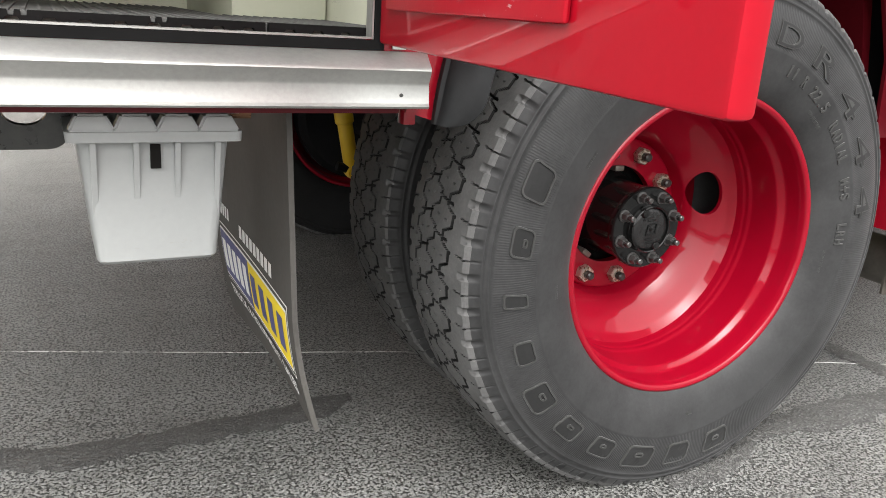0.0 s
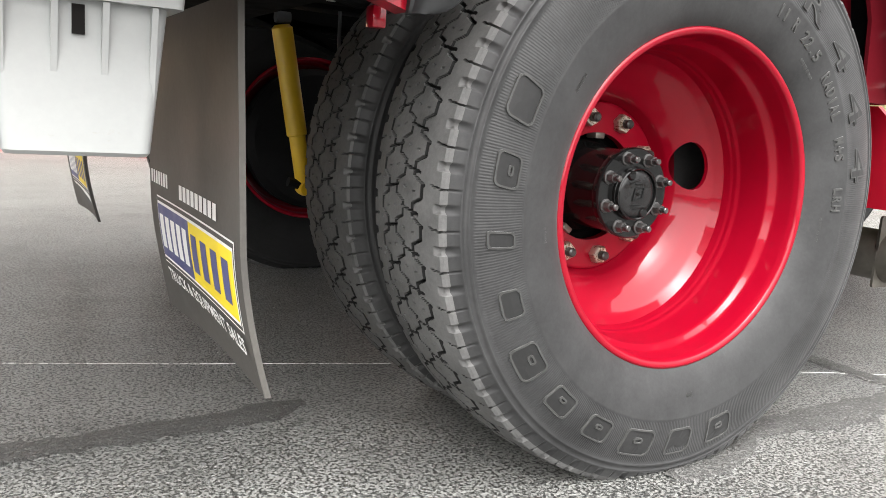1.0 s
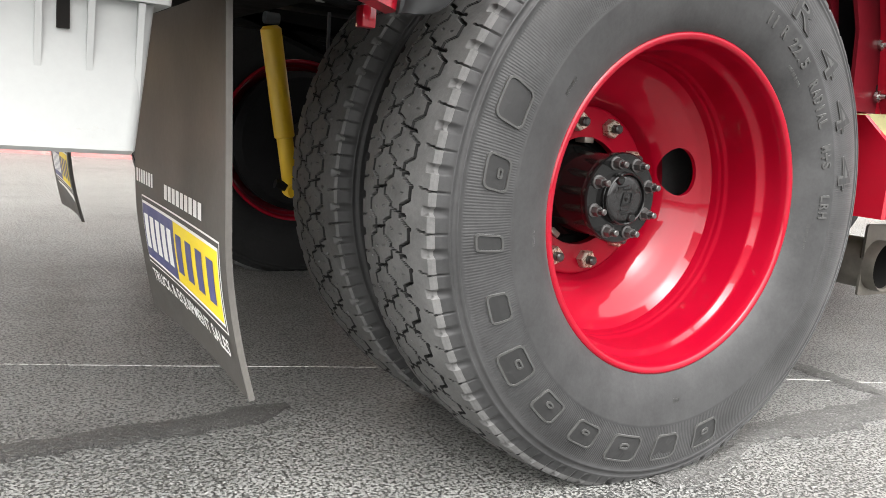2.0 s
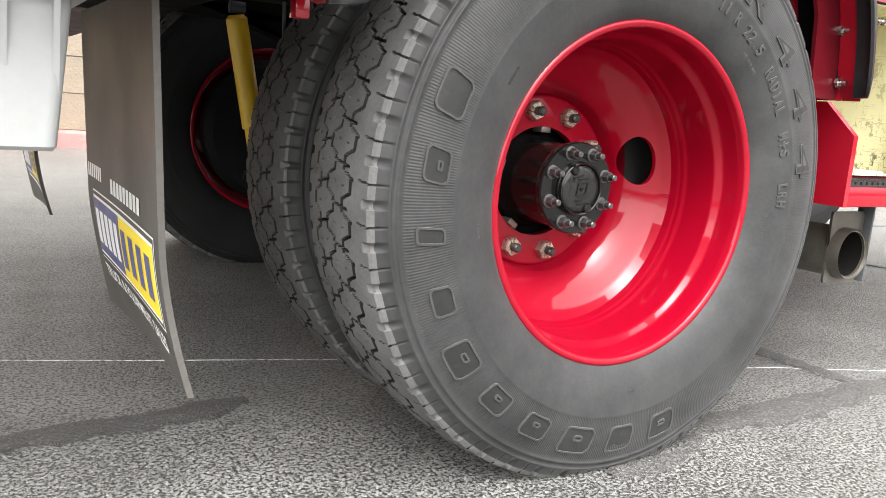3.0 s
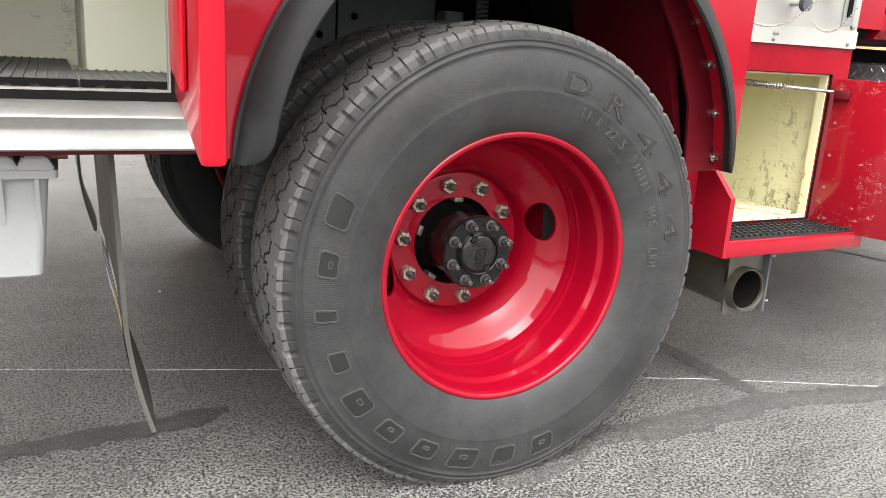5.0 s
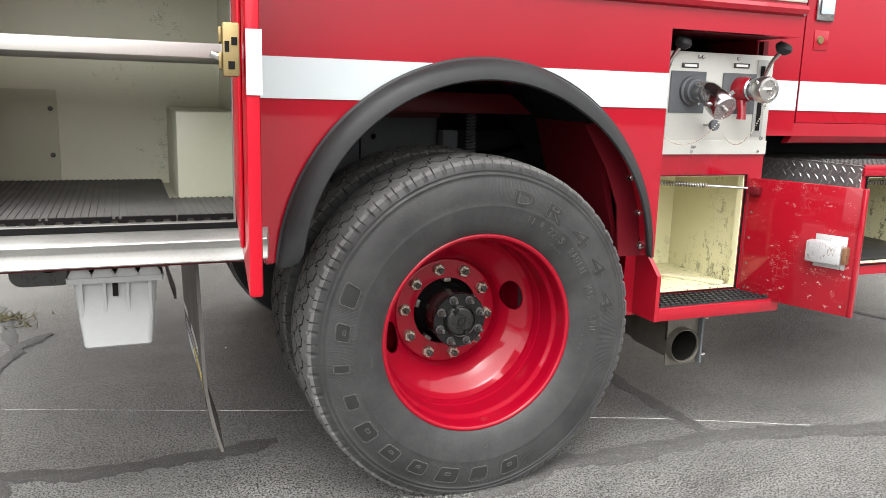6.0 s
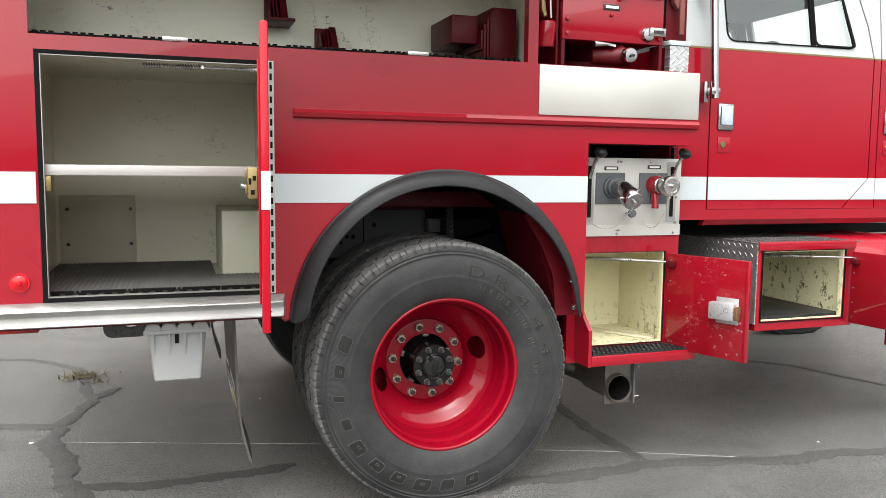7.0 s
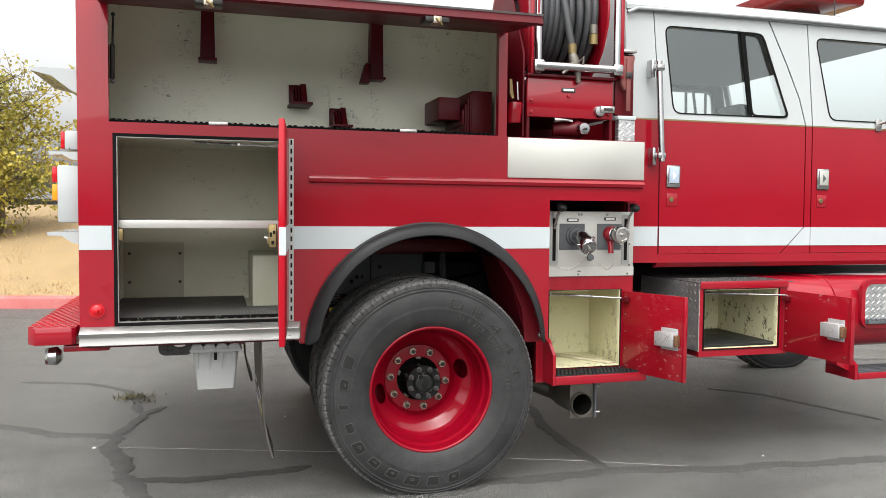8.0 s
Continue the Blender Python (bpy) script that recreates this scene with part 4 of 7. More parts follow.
def lever(x, z, parent, dx):
    g = group_part("valve_lever", parent)
    part("slot_plate", boxed(x - 0.022, x + 0.022, RY - 0.0095, RY - 0.0065, z - 0.275, z - 0.02), ALU, g)
    part("slot", boxed(x - 0.008, x + 0.008, RY - 0.0125, RY - 0.0098, z - 0.255, z - 0.04), SOOT_SHADE, g)
    part("arm", tubed([(x, RY - 0.011, z - 0.09), (x + dx * 0.4, RY - 0.04, z - 0.03), (x + dx, RY - 0.075, z + 0.005)], 0.007, 8), STEEL, g)
    part("grip", lathed([(0, -0.020), (0.016, -0.017), (0.027, -0.004), (0.028, 0.006), (0.020, 0.017), (0, 0.020)], 16, axis="z", m=Matrix.Translation((x + dx, RY - 0.085, z + 0.015)) @ pose(0, 0, 0, 25, 10, 0)), BLACK_RUBBER, g, "black rubber lever grip")


lever(0.664, 1.345, truck, 0.004)
lever(1.066, 1.345, truck, 0.006)

# exhaust tail pipe under the step: a short outlet on a long pipe that comes from behind the wheel
EX, EZ, EY = 0.822, 0.352, 0.105
exh = group_part("exhaust_pipe", truck)
part("pipe", lathed([(0.058, 0.006), (0.060, 0.0), (0.062, 0.012), (0.062, 0.24), (0.057, 0.24), (0.055, 0.006)], 32, closed=True, m=pose(EX, EY, EZ)), EXHAUST, exh, "sooty steel exhaust tip")
part("pipe_inside", lathed([(0, 0.16), (0.0545, 0.16), (0.0545, 0.012)], 28, m=pose(EX, EY, EZ)), SOOT_SHADE, exh)
part("tail_pipe", tubed([(EX, EY + 0.235, EZ), (EX - 0.02, EY + 0.33, EZ + 0.01), (EX - 0.13, EY + 0.42, EZ + 0.05), (EX - 0.34, EY + 0.50, EZ + 0.10), (EX - 0.50, EY + 0.58, EZ + 0.12)], 0.052, 16), EXHAUST, exh)
part("clamp", plate(rect(EX - 0.058, EX + 0.072, EZ - 0.074, EZ + 0.100, 0.008), ([(EX + 0.0625 * math.cos(2 * math.pi * i / 28), EZ + 0.0625 * math.sin(2 * math.pi * i / 28)) for i in range(28)],), EY + 0.030, EY + 0.036), EXHAUST, exh)
part("strap", boxed(EX + 0.0725, EX + 0.080, EY + 0.010, EY + 0.050, EZ - 0.072, EZ + 0.124, 0.001), CHASSIS_GREY, exh)
for bz in (EZ - 0.048, EZ + 0.085):
    part("clamp_bolt", tubed([(EX + 0.0805, EY + 0.03, bz), (EX + 0.090, EY + 0.03, bz), (EX + 0.0905, EY + 0.03, bz), (EX + 0.110, EY + 0.03, bz)], [0.009, 0.009, 0.005, 0.005], 8), STEEL, exh)


# ---- step box with a second locker, tank and cab steps ----
SX0, SX1 = 1.424, 1.962
part("step_box_face", plate(rect(SX0, SX1, 0.590, 0.972), (rect(1.452, 1.905, 0.632, 0.943),), 0.0, 0.025), RED, truck, "red step box front with an opening")
ob = part("step_box_side", boxed(SX0 - 0.004, SX0, 0.0, 0.58, 0.62, 0.973), CHECKER, truck, "bright checker plate side of the step box", smooth=0)
uv_flat(ob, 1, 2)
ob = part("step_box_top", boxed(SX0 - 0.004, SX1 + 0.03, -0.006, 0.58, 0.9735, 0.978), CHECKER_DARK, truck, smooth=0)
uv_flat(ob, 0, 1)
part("step_box_lip", boxed(SX0, SX1, -0.0095, -0.0005, 0.945, 0.984, 0.002), RED, truck)
bm = bmesh.new()
for i in range(22):
    for j in range(7):
        x, y = SX0 + 0.03 + 0.023 * i + (0.0115 if j % 2 else 0), 0.02 + 0.03 * j
        box(bm, x - 0.008, x + 0.008, y - 0.005, y + 0.005, 0.9785, 0.984)
part("step_studs", bm, CHECKER_DARK, truck, smooth=0, kind="stuff")
part("step_box_floor", boxed(SX0, SX1, 0.026, 0.58, 0.590, 0.615), RED_DULL, truck)
liner("step_box_interior", 1.44, 1.935, 0.026, 0.56, 0.632, 0.950, CREAM_INT, label="chipped cream paint inside a step locker")
part("locker_seal", plate(rect(1.445, 1.913, 0.625, 0.9445), (rect(1.451, 1.907, 0.630, 0.9415),), -0.005, -0.0005), DARK_RUBBER, truck)
part("locker_edge", plate(rect(1.4512, 1.9068, 0.6302, 0.9413), (rect(1.4555, 1.9025, 0.6345, 0.937),), 0.002, 0.0245), CREAM_INT, truck)
gas_stay((1.48, 0.06, 0.918), (1.955, -0.03, 0.905), truck)
locker_door((1.940, -0.012), (1.990, -0.425), 0.605, 0.932, truck)

# unseen light block on the other side, shaped like this side's tank and box
part("far_light_block", boxed(1.424, 3.2, 1.88, 2 * YC - 0.02, 0.46, 0.98, 0.05), RED_DULL, truck)

# fuel tank behind the open door
bm = bmesh.new()
prof = rect(0.02, 0.62, 0.58, 0.985, 0.16, 8)
r0 = None
for x, s in ((1.985, 0.94), (1.992, 0.985), (2.01, 1.0), (2.30, 1.0), (2.303, 1.02), (2.33, 1.02), (2.333, 1.0), (3.2, 1.0)):
    ring = [bm.verts.new((x, 0.32 + (y - 0.32) * s, 0.78 + (z - 0.78) * s)) for y, z in prof]
    if r0:
        ring_faces(bm, r0, ring)
    else:
        bm.faces.new(ring)
    r0 = ring
bm.faces.new(r0)
bmesh.ops.recalc_face_normals(bm, faces=bm.faces[:])
part("fuel_tank", bm, RED, truck, "rounded red fuel tank under the cab")
stepw = group_part("tank_step", truck)
ob = part("step_back", plate(rect(2.47, 3.1, 0.74, 0.955, 0.05), (), 0.006, 0.016), CHECKER, stepw, "bright checker plate step on the tank", smooth=0)
uv_flat(ob, 0, 2)
part("step_frame", plate(rect(2.452, 3.12, 0.705, 0.975, 0.06), (rect(2.476, 3.1, 0.728, 0.953, 0.05),), -0.004, 0.02), RED, stepw)
bm = bmesh.new()
for i in range(22):
    for j in range(3):
        x, y = 2.49 + 0.028 * i, -0.02 + 0.02 * j
        box(bm, x - 0.010, x + 0.010, y - 0.006, y + 0.006, 0.750, 0.758)
box(bm, 2.478, 3.1, -0.03, 0.005, 0.735, 0.750)
part("step_grip", bm, CHASSIS_GREY, stepw, smooth=0)
low_step = group_part("cab_step", truck)
part("step_edge", boxed(2.45, 3.1, 0.0, 0.012, 0.42, 0.455, 0.002), RED, low_step)
bm = bmesh.new()
for i in range(23):
    for j in range(6):
        x, y = 2.46 + 0.028 * i + (0.014 if j % 2 else 0), 0.03 + 0.032 * j
        box(bm, x - 0.010, x + 0.010, y - 0.008, y + 0.008, 0.452, 0.459)
box(bm, 2.45, 3.1, 0.0125, 0.22, 0.440, 0.452)
part("step_grip", bm, CHASSIS_GREY, low_step, smooth=0)
part("step_hanger", prism([(0.0, 0.42), (0.0, 0.50), (0.10, 0.58), (0.22, 0.58), (0.22, 0.42)], "x", 2.425, 2.445), RED, low_step)
part("hanger_beam", prism([(2.34, 0.540), (2.424, 0.51), (2.424, 0.46), (2.34, 0.50)], "y", 0.04, 0.12), RED, low_step)


# ---- wheels ----
WR, WZ, WY = 0.522, 0.493, 0.136  # tyre radius, axle height, middle of the outer wheel
PITCH = 52


def tread_depth(u, y):
    """Depth of the tread pattern: u counts pitches round the tyre, y across it (-1 to 1)."""
    f = (u - 0.085) % 1.0
    depth = 0.0
    for yc, ph0 in ((-0.48, 0.0), (0.0, 0.5), (0.48, 0.0)):
        g = (f + ph0) % 1.0
        # stepped zigzag: two long legs joined by slanted short ones, so that hexagonal blocks are left
        z = float(np.interp(g, (0.0, 0.08, 0.42, 0.58, 0.92, 1.0), (0.0, 1.0, 1.0, -1.0, -1.0, 0.0)))
        if abs(y - yc - 0.105 * z) < 0.027 + 0.026 * (abs(z) < 0.95):
            depth = 0.017
    for sgn, mid in ((-1, 0.25), (1, 0.75)):  # narrow slanted cuts that part one block from the next
        if 0.06 < sgn * y < 0.52:
            ph = (f - mid - 0.30 * (abs(y) - 0.25) + 0.5) % 1.0 - 0.5
            if abs(ph) < 0.032:
                depth = max(depth, 0.014)
            if abs(abs(ph) - 0.5) < 0.016 and (0.10 < abs(y) < 0.17 or 0.34 < abs(y) < 0.42):
                depth = max(depth, 0.009)
    if abs(y) > 0.55:  # scooped shoulder notches and thin sipes
        if abs(f - 0.105) < 0.12 and abs(y) > 0.86:
            depth = max(depth, 0.0090 * (1 - ((f - 0.105) / 0.12) ** 2) * min(1.0, (abs(y) - 0.86) / 0.07))
        if abs(f - 0.605 - 0.25 * (abs(y) - 0.9)) < 0.019 and abs(y) > 0.76:
            depth = max(depth, 0.014)
        if abs(f - 0.62) < 0.018 and 0.575 < abs(y) < 0.64:
            depth = max(depth, 0.009)
    return depth


def tyre_mesh(STEPS, across, side_rubber):
    """Tread as a fine relief, sidewalls as turned rings, flat where it stands on the ground."""
    half = 0.108
    n = PITCH * STEPS
    lat = [-1 + 2 * i / across for i in range(across + 1)]
    side = [(0.508, 0.1105), (0.503, 0.1140), (0.496, 0.1185), (0.4872, 0.1235), (0.4865, 0.1255), (0.4835, 0.1255), (0.483, 0.1245), (0.4755, 0.1275), (0.475, 0.1293), (0.4715, 0.1293), (0.471, 0.1285), (0.462, 0.1325), (0.440, 0.1385), (0.420, 0.1410),
            (0.403, 0.1412), (0.3885, 0.1402), (0.3875, 0.1405), (0.3845, 0.1400), (0.360, 0.136), (0.340, 0.1310), (0.326, 0.1262), (0.310, 0.1185), (0.302, 0.112), (0.294, 0.104), (0.288, 0.095)]
    ns, nl = len(side), len(lat)
    # one pitch of the pattern, repeated round the tyre
    relief = [[tread_depth(k / STEPS, v) for v in lat] for k in range(STEPS)]
    edge = [tread_depth(k / STEPS, 1.0) for k in range(STEPS)]
    crown = [WR - 0.010 * v * v - (0.0015 if abs(v) > 0.985 else 0) for v in lat]
    cut_in = [min(1.0, max(0.0, (r - 0.4872) / 0.012)) for r, y in side]
    pts = []
    for k in range(n):
        t = 2 * math.pi * k / n
        c, s = math.cos(t), math.sin(t)
        notch = 0.8 * edge[k % STEPS]
        flank = [(r, y - notch * q) for (r, y), q in zip(side, cut_in)]
        pts += [(r * c, -y, r * s) for r, y in reversed(flank)]
        pts += [((cr - d) * c, v * half, (cr - d) * s) for cr, d, v in zip(crown, relief[k % STEPS], lat)]
        pts += [(r * c, y, r * s) for r, y in flank]
    flat = -(WZ - 0.001)
    pts = [(x, y * (1 + 0.05 * min(1.0, (flat + 0.06 - z) / 0.06)) if z < flat + 0.06 else y, max(z, flat)) for x, y, z in pts]
    w = 2 * ns + nl
    faces, mats, soft = [], [], []
    for k in range(n):
        a, b = k * w, ((k + 1) % n) * w
        d0, d1 = relief[k % STEPS], relief[(k + 1) % STEPS]
        for i in range(w - 1):
            faces.append((a + i, b + i, b + i + 1, a + i + 1))
            on_tread = ns - 2 <= i < ns + nl
            # deep cuts take the blacker rubber, so groove shade is in the colour
            j = i - ns
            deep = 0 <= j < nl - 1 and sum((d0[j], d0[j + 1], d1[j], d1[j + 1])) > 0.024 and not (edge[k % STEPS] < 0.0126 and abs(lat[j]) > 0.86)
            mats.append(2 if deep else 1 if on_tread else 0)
            soft.append(not on_tread)
    me = bpy.data.meshes.new("tyre")
    me.from_pydata(pts, [], faces)
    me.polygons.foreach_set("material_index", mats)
    me.polygons.foreach_set("use_smooth", soft)
    me.update()
    for mat in (side_rubber, TYRE_TREAD, TYRE_SHADE):
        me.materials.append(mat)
    return me


# far tyres get a blacker sidewall: the shade under the truck in its colour
TYRE, TYRE_FAR = tyre_mesh(32, 132, TYRE_SIDE), tyre_mesh(8, 24, TYRE_SHADE)


def sidewall_y(r):
    """Outward bulge of the sidewall at a radius."""
    pts = [(0.30, 0.112), (0.326, 0.1255), (0.36, 0.136), (0.385, 0.140), (0.403, 0.1412), (0.42, 0.1411), (0.44, 0.1386), (0.462, 0.1326), (0.487, 0.124)]
    for (r0, y0), (r1, y1) in zip(pts, pts[1:]):
        if r0 <= r <= r1:
            return y0 + (y1 - y0) * (r - r0) / (r1 - r0)
    return 0.12


def wrap(me, radius, mid, length=0.0, height=0.0):
    """Bend flat letters round the sidewall; mid is the angle of their middle, read clockwise with the feet towards the hub."""
    bm = bmesh.new()
    bm.from_mesh(me)
    for _ in range(3):
        bmesh.ops.subdivide_edges(bm, edges=[e for e in bm.edges if e.calc_length() > (0.009 if length else 0.012)], cuts=1)
    bmesh.ops.triangulate(bm, faces=bm.faces[:])
    bm.to_mesh(me)
    bm.free()
    xs, ys = [v.co.x for v in me.vertices], [v.co.y for v in me.vertices]
    x0, w = (min(xs) + max(xs)) / 2, max(xs) - min(xs)
    sx = length / w if length else 1.0
    sy = height / (max(ys) - min(ys)) if height else 1.0
    for v in me.vertices:
        r = radius + (v.co.y - (min(ys) if height else 0)) * sy
        t = radians(mid) - (v.co.x - x0) * sx / (radius + 0.02)
        y = -sidewall_y(r) - max(0.0, v.co.z) - 0.0003 + (0.0015 if v.co.z < 0 else 0)
        v.co = (r * math.cos(t), y, r * math.sin(t))
    me.update()
    return me


def outline_glyph(bm, w, h, kind, x, th=0.0030):
    """Raised outline of a plain letter-sized block, leaning a little, with a bar or a hole inside."""
    lean = lambda pts: [(px + 0.14 * (pz - h / 2), pz) for px, pz in pts]
    loops = [(lean(rect(x, x + w, 0, h, min(w, h) * 0.22, 4)), lean(rect(x + th, x + w - th, th, h - th, min(w, h) * 0.18, 4)))]
    if kind:
        q1 = 0.42 if kind == 1 else 0.62
        loops.append((lean(rect(x + w * 0.36, x + w * 0.66, h * 0.30, h * q1 + h * 0.10, w * 0.07, 3)), lean(rect(x + w * 0.36 + th, x + w * 0.66 - th, h * 0.30 + th, h * q1 + h * 0.10 - th, w * 0.05, 3))))
    for a, b in loops:
        va, vb = [bm.verts.new((p[0], p[1], 0.0032)) for p in a], [bm.verts.new((p[0], p[1], 0.0032)) for p in b]
        wa, wb = [bm.verts.new((p[0], p[1], -0.001)) for p in a], [bm.verts.new((p[0], p[1], -0.001)) for p in b]
        ring_faces(bm, va, vb), ring_faces(bm, wa, va), ring_faces(bm, vb, wb)


def letter_block(w, h, kind):
    """One raised plain block of a letter's size: outline and darker face."""
    bm, fill = bmesh.new(), bmesh.new()
    outline_glyph(bm, w, h, kind, 0.0)
    fill.faces.new([fill.verts.new((px + 0.14 * (pz - h / 2), pz, 0.0009)) for px, pz in rect(0.002, w - 0.002, 0.002, h - 0.002, min(w, h) * 0.2, 4)])
    bmesh.ops.recalc_face_normals(bm, faces=bm.faces[:])
    out = []
    for b in (bm, fill):
        bmesh.ops.triangulate(b, faces=b.faces[:])
        me = bpy.data.meshes.new("letter")
        b.to_mesh(me)
        b.free()
        out.append(me)
    return out


def turned(prof, step):
    """Points of a rounded polyline, spaced for a lathe: each corner is cut back and bent."""
    out = [prof[0]]
    for a, b, c in zip(prof, prof[1:], prof[2:]):
        va, vb, vc = Vector(a), Vector(b), Vector(c)
        d = min(step, 0.45 * (va - vb).length, 0.45 * (vc - vb).length)
        p, q = vb + (va - vb).normalized() * d, vb + (vc - vb).normalized() * d
        out += [tuple(p.lerp(vb, k).lerp(vb.lerp(q, k), k)) for k in (0.0, 0.25, 0.5, 0.75, 1.0)]
    return out + [prof[-1]]


def disc_mesh():
    """Dished wheel centre: flat stud flange, a cone with two oval hand holes, a turned-in edge."""
    prof = turned([(0.110, 0.1675), (0.1715, 0.1675), (0.1810, 0.1330), (0.192, 0.1180), (0.205, 0.1040), (0.220, 0.0910), (0.236, 0.0790), (0.2490, 0.0690), (0.2625, 0.0515)], 0.006)
    keys_r, keys_y = [p[0] for p in prof], [p[1] for p in prof]
    radii = sorted(set(round(r, 5) for r in keys_r) | set(round(float(r), 5) for r in np.arange(0.184, 0.246, 0.003)))
    bm = bmesh.new()
    n = 240
    height = lambda r: float(np.interp(r, keys_r, keys_y))

    def inside(x, z):
        """Below 1 within a hand hole; also the nearest hole's frame."""
        best = None
        for a in HOLES:
            u, w = x * math.cos(a) + z * math.sin(a) - 0.2125, -x * math.sin(a) + z * math.cos(a)
            k = math.hypot(u / 0.029, w / 0.051)
            if best is None or k < best[0]:
                best = (k, a, u, w)
        return best

    grid, cut = [], []
    for r in radii:
        row, flags = [], []
        for i in range(n):
            t = 2 * math.pi * i / n
            x, z = r * math.cos(t), r * math.sin(t)
            k, a, u, w = inside(x, z)
            flags.append(k < 1.0)
            if 0.80 < k < 1.0:
                u, w = u / k + 0.2125, w / k
                x, z = u * math.cos(a) - w * math.sin(a), u * math.sin(a) + w * math.cos(a)
                flags[-1] = False
            row.append(bm.verts.new((x, height(math.hypot(x, z)), z)))
        grid.append(row), cut.append(flags)
    for g0, g1, c0, c1 in zip(grid, grid[1:], cut, cut[1:]):
        for i in range(n):
            j = (i + 1) % n
            if not (c0[i] or c0[j] or c1[i] or c1[j]):
                bm.faces.new((g0[i], g0[j], g1[j], g1[i]))
    bmesh.ops.delete(bm, geom=[v for v in bm.verts if not v.link_faces], context="VERTS")
    bmesh.ops.remove_doubles(bm, verts=bm.verts[:], dist=0.0002)
    ex = bmesh.ops.extrude_face_region(bm, geom=bm.faces[:])
    for v in ex["geom"]:
        if isinstance(v, bmesh.types.BMVert):
            v.co.y += 0.009
    bmesh.ops.recalc_face_normals(bm, faces=bm.faces[:])
    return bm


HOLES = [radians(14.5), radians(194.5)]
rim_out = turned([(0.288, -0.092), (0.299, -0.098), (0.303, -0.108), (0.297, -0.114), (0.288, -0.111), (0.2845, -0.098), (0.2825, -0.063), (0.2725, -0.049), (0.2705, 0.016), (0.2670, 0.0235), (0.2668, 0.031), (0.2645, 0.0365), (0.2620, 0.0520)], 0.004)
rim_back = [(0.268, 0.056), (0.278, 0.072), (0.287, 0.098), (0.298, 0.110), (0.302, 0.104), (0.292, 0.094), (0.289, 0.080), (0.280, 0.045), (0.279, 0.0), (0.281, -0.035), (0.289, -0.055)]


def hex_nut(m):
    bm = bmesh.new()
    ringp = []
    for y, r in ((0.0, 0.0215), (-0.004, 0.0215), (-0.005, 0.0165), (-0.021, 0.0165), (-0.024, 0.0145)):
        n = 6 if r < 0.02 else 12
        ringp.append([bm.verts.new((r * math.cos(2 * math.pi * (i // (12 // 6) if False else i) / 12) * (1 if n == 12 else (1.0 if i % 2 == 0 else 0.866)), y, r * math.sin(2 * math.pi * i / 12) * (1 if n == 12 else (1.0 if i % 2 == 0 else 0.866)))) for i in range(12)])
    for a, b in zip(ringp, ringp[1:]):
        ring_faces(bm, a, b)
    bm.faces.new(ringp[-1])
    bmesh.ops.recalc_face_normals(bm, faces=bm.faces[:])
    bm.transform(m)
    return bm


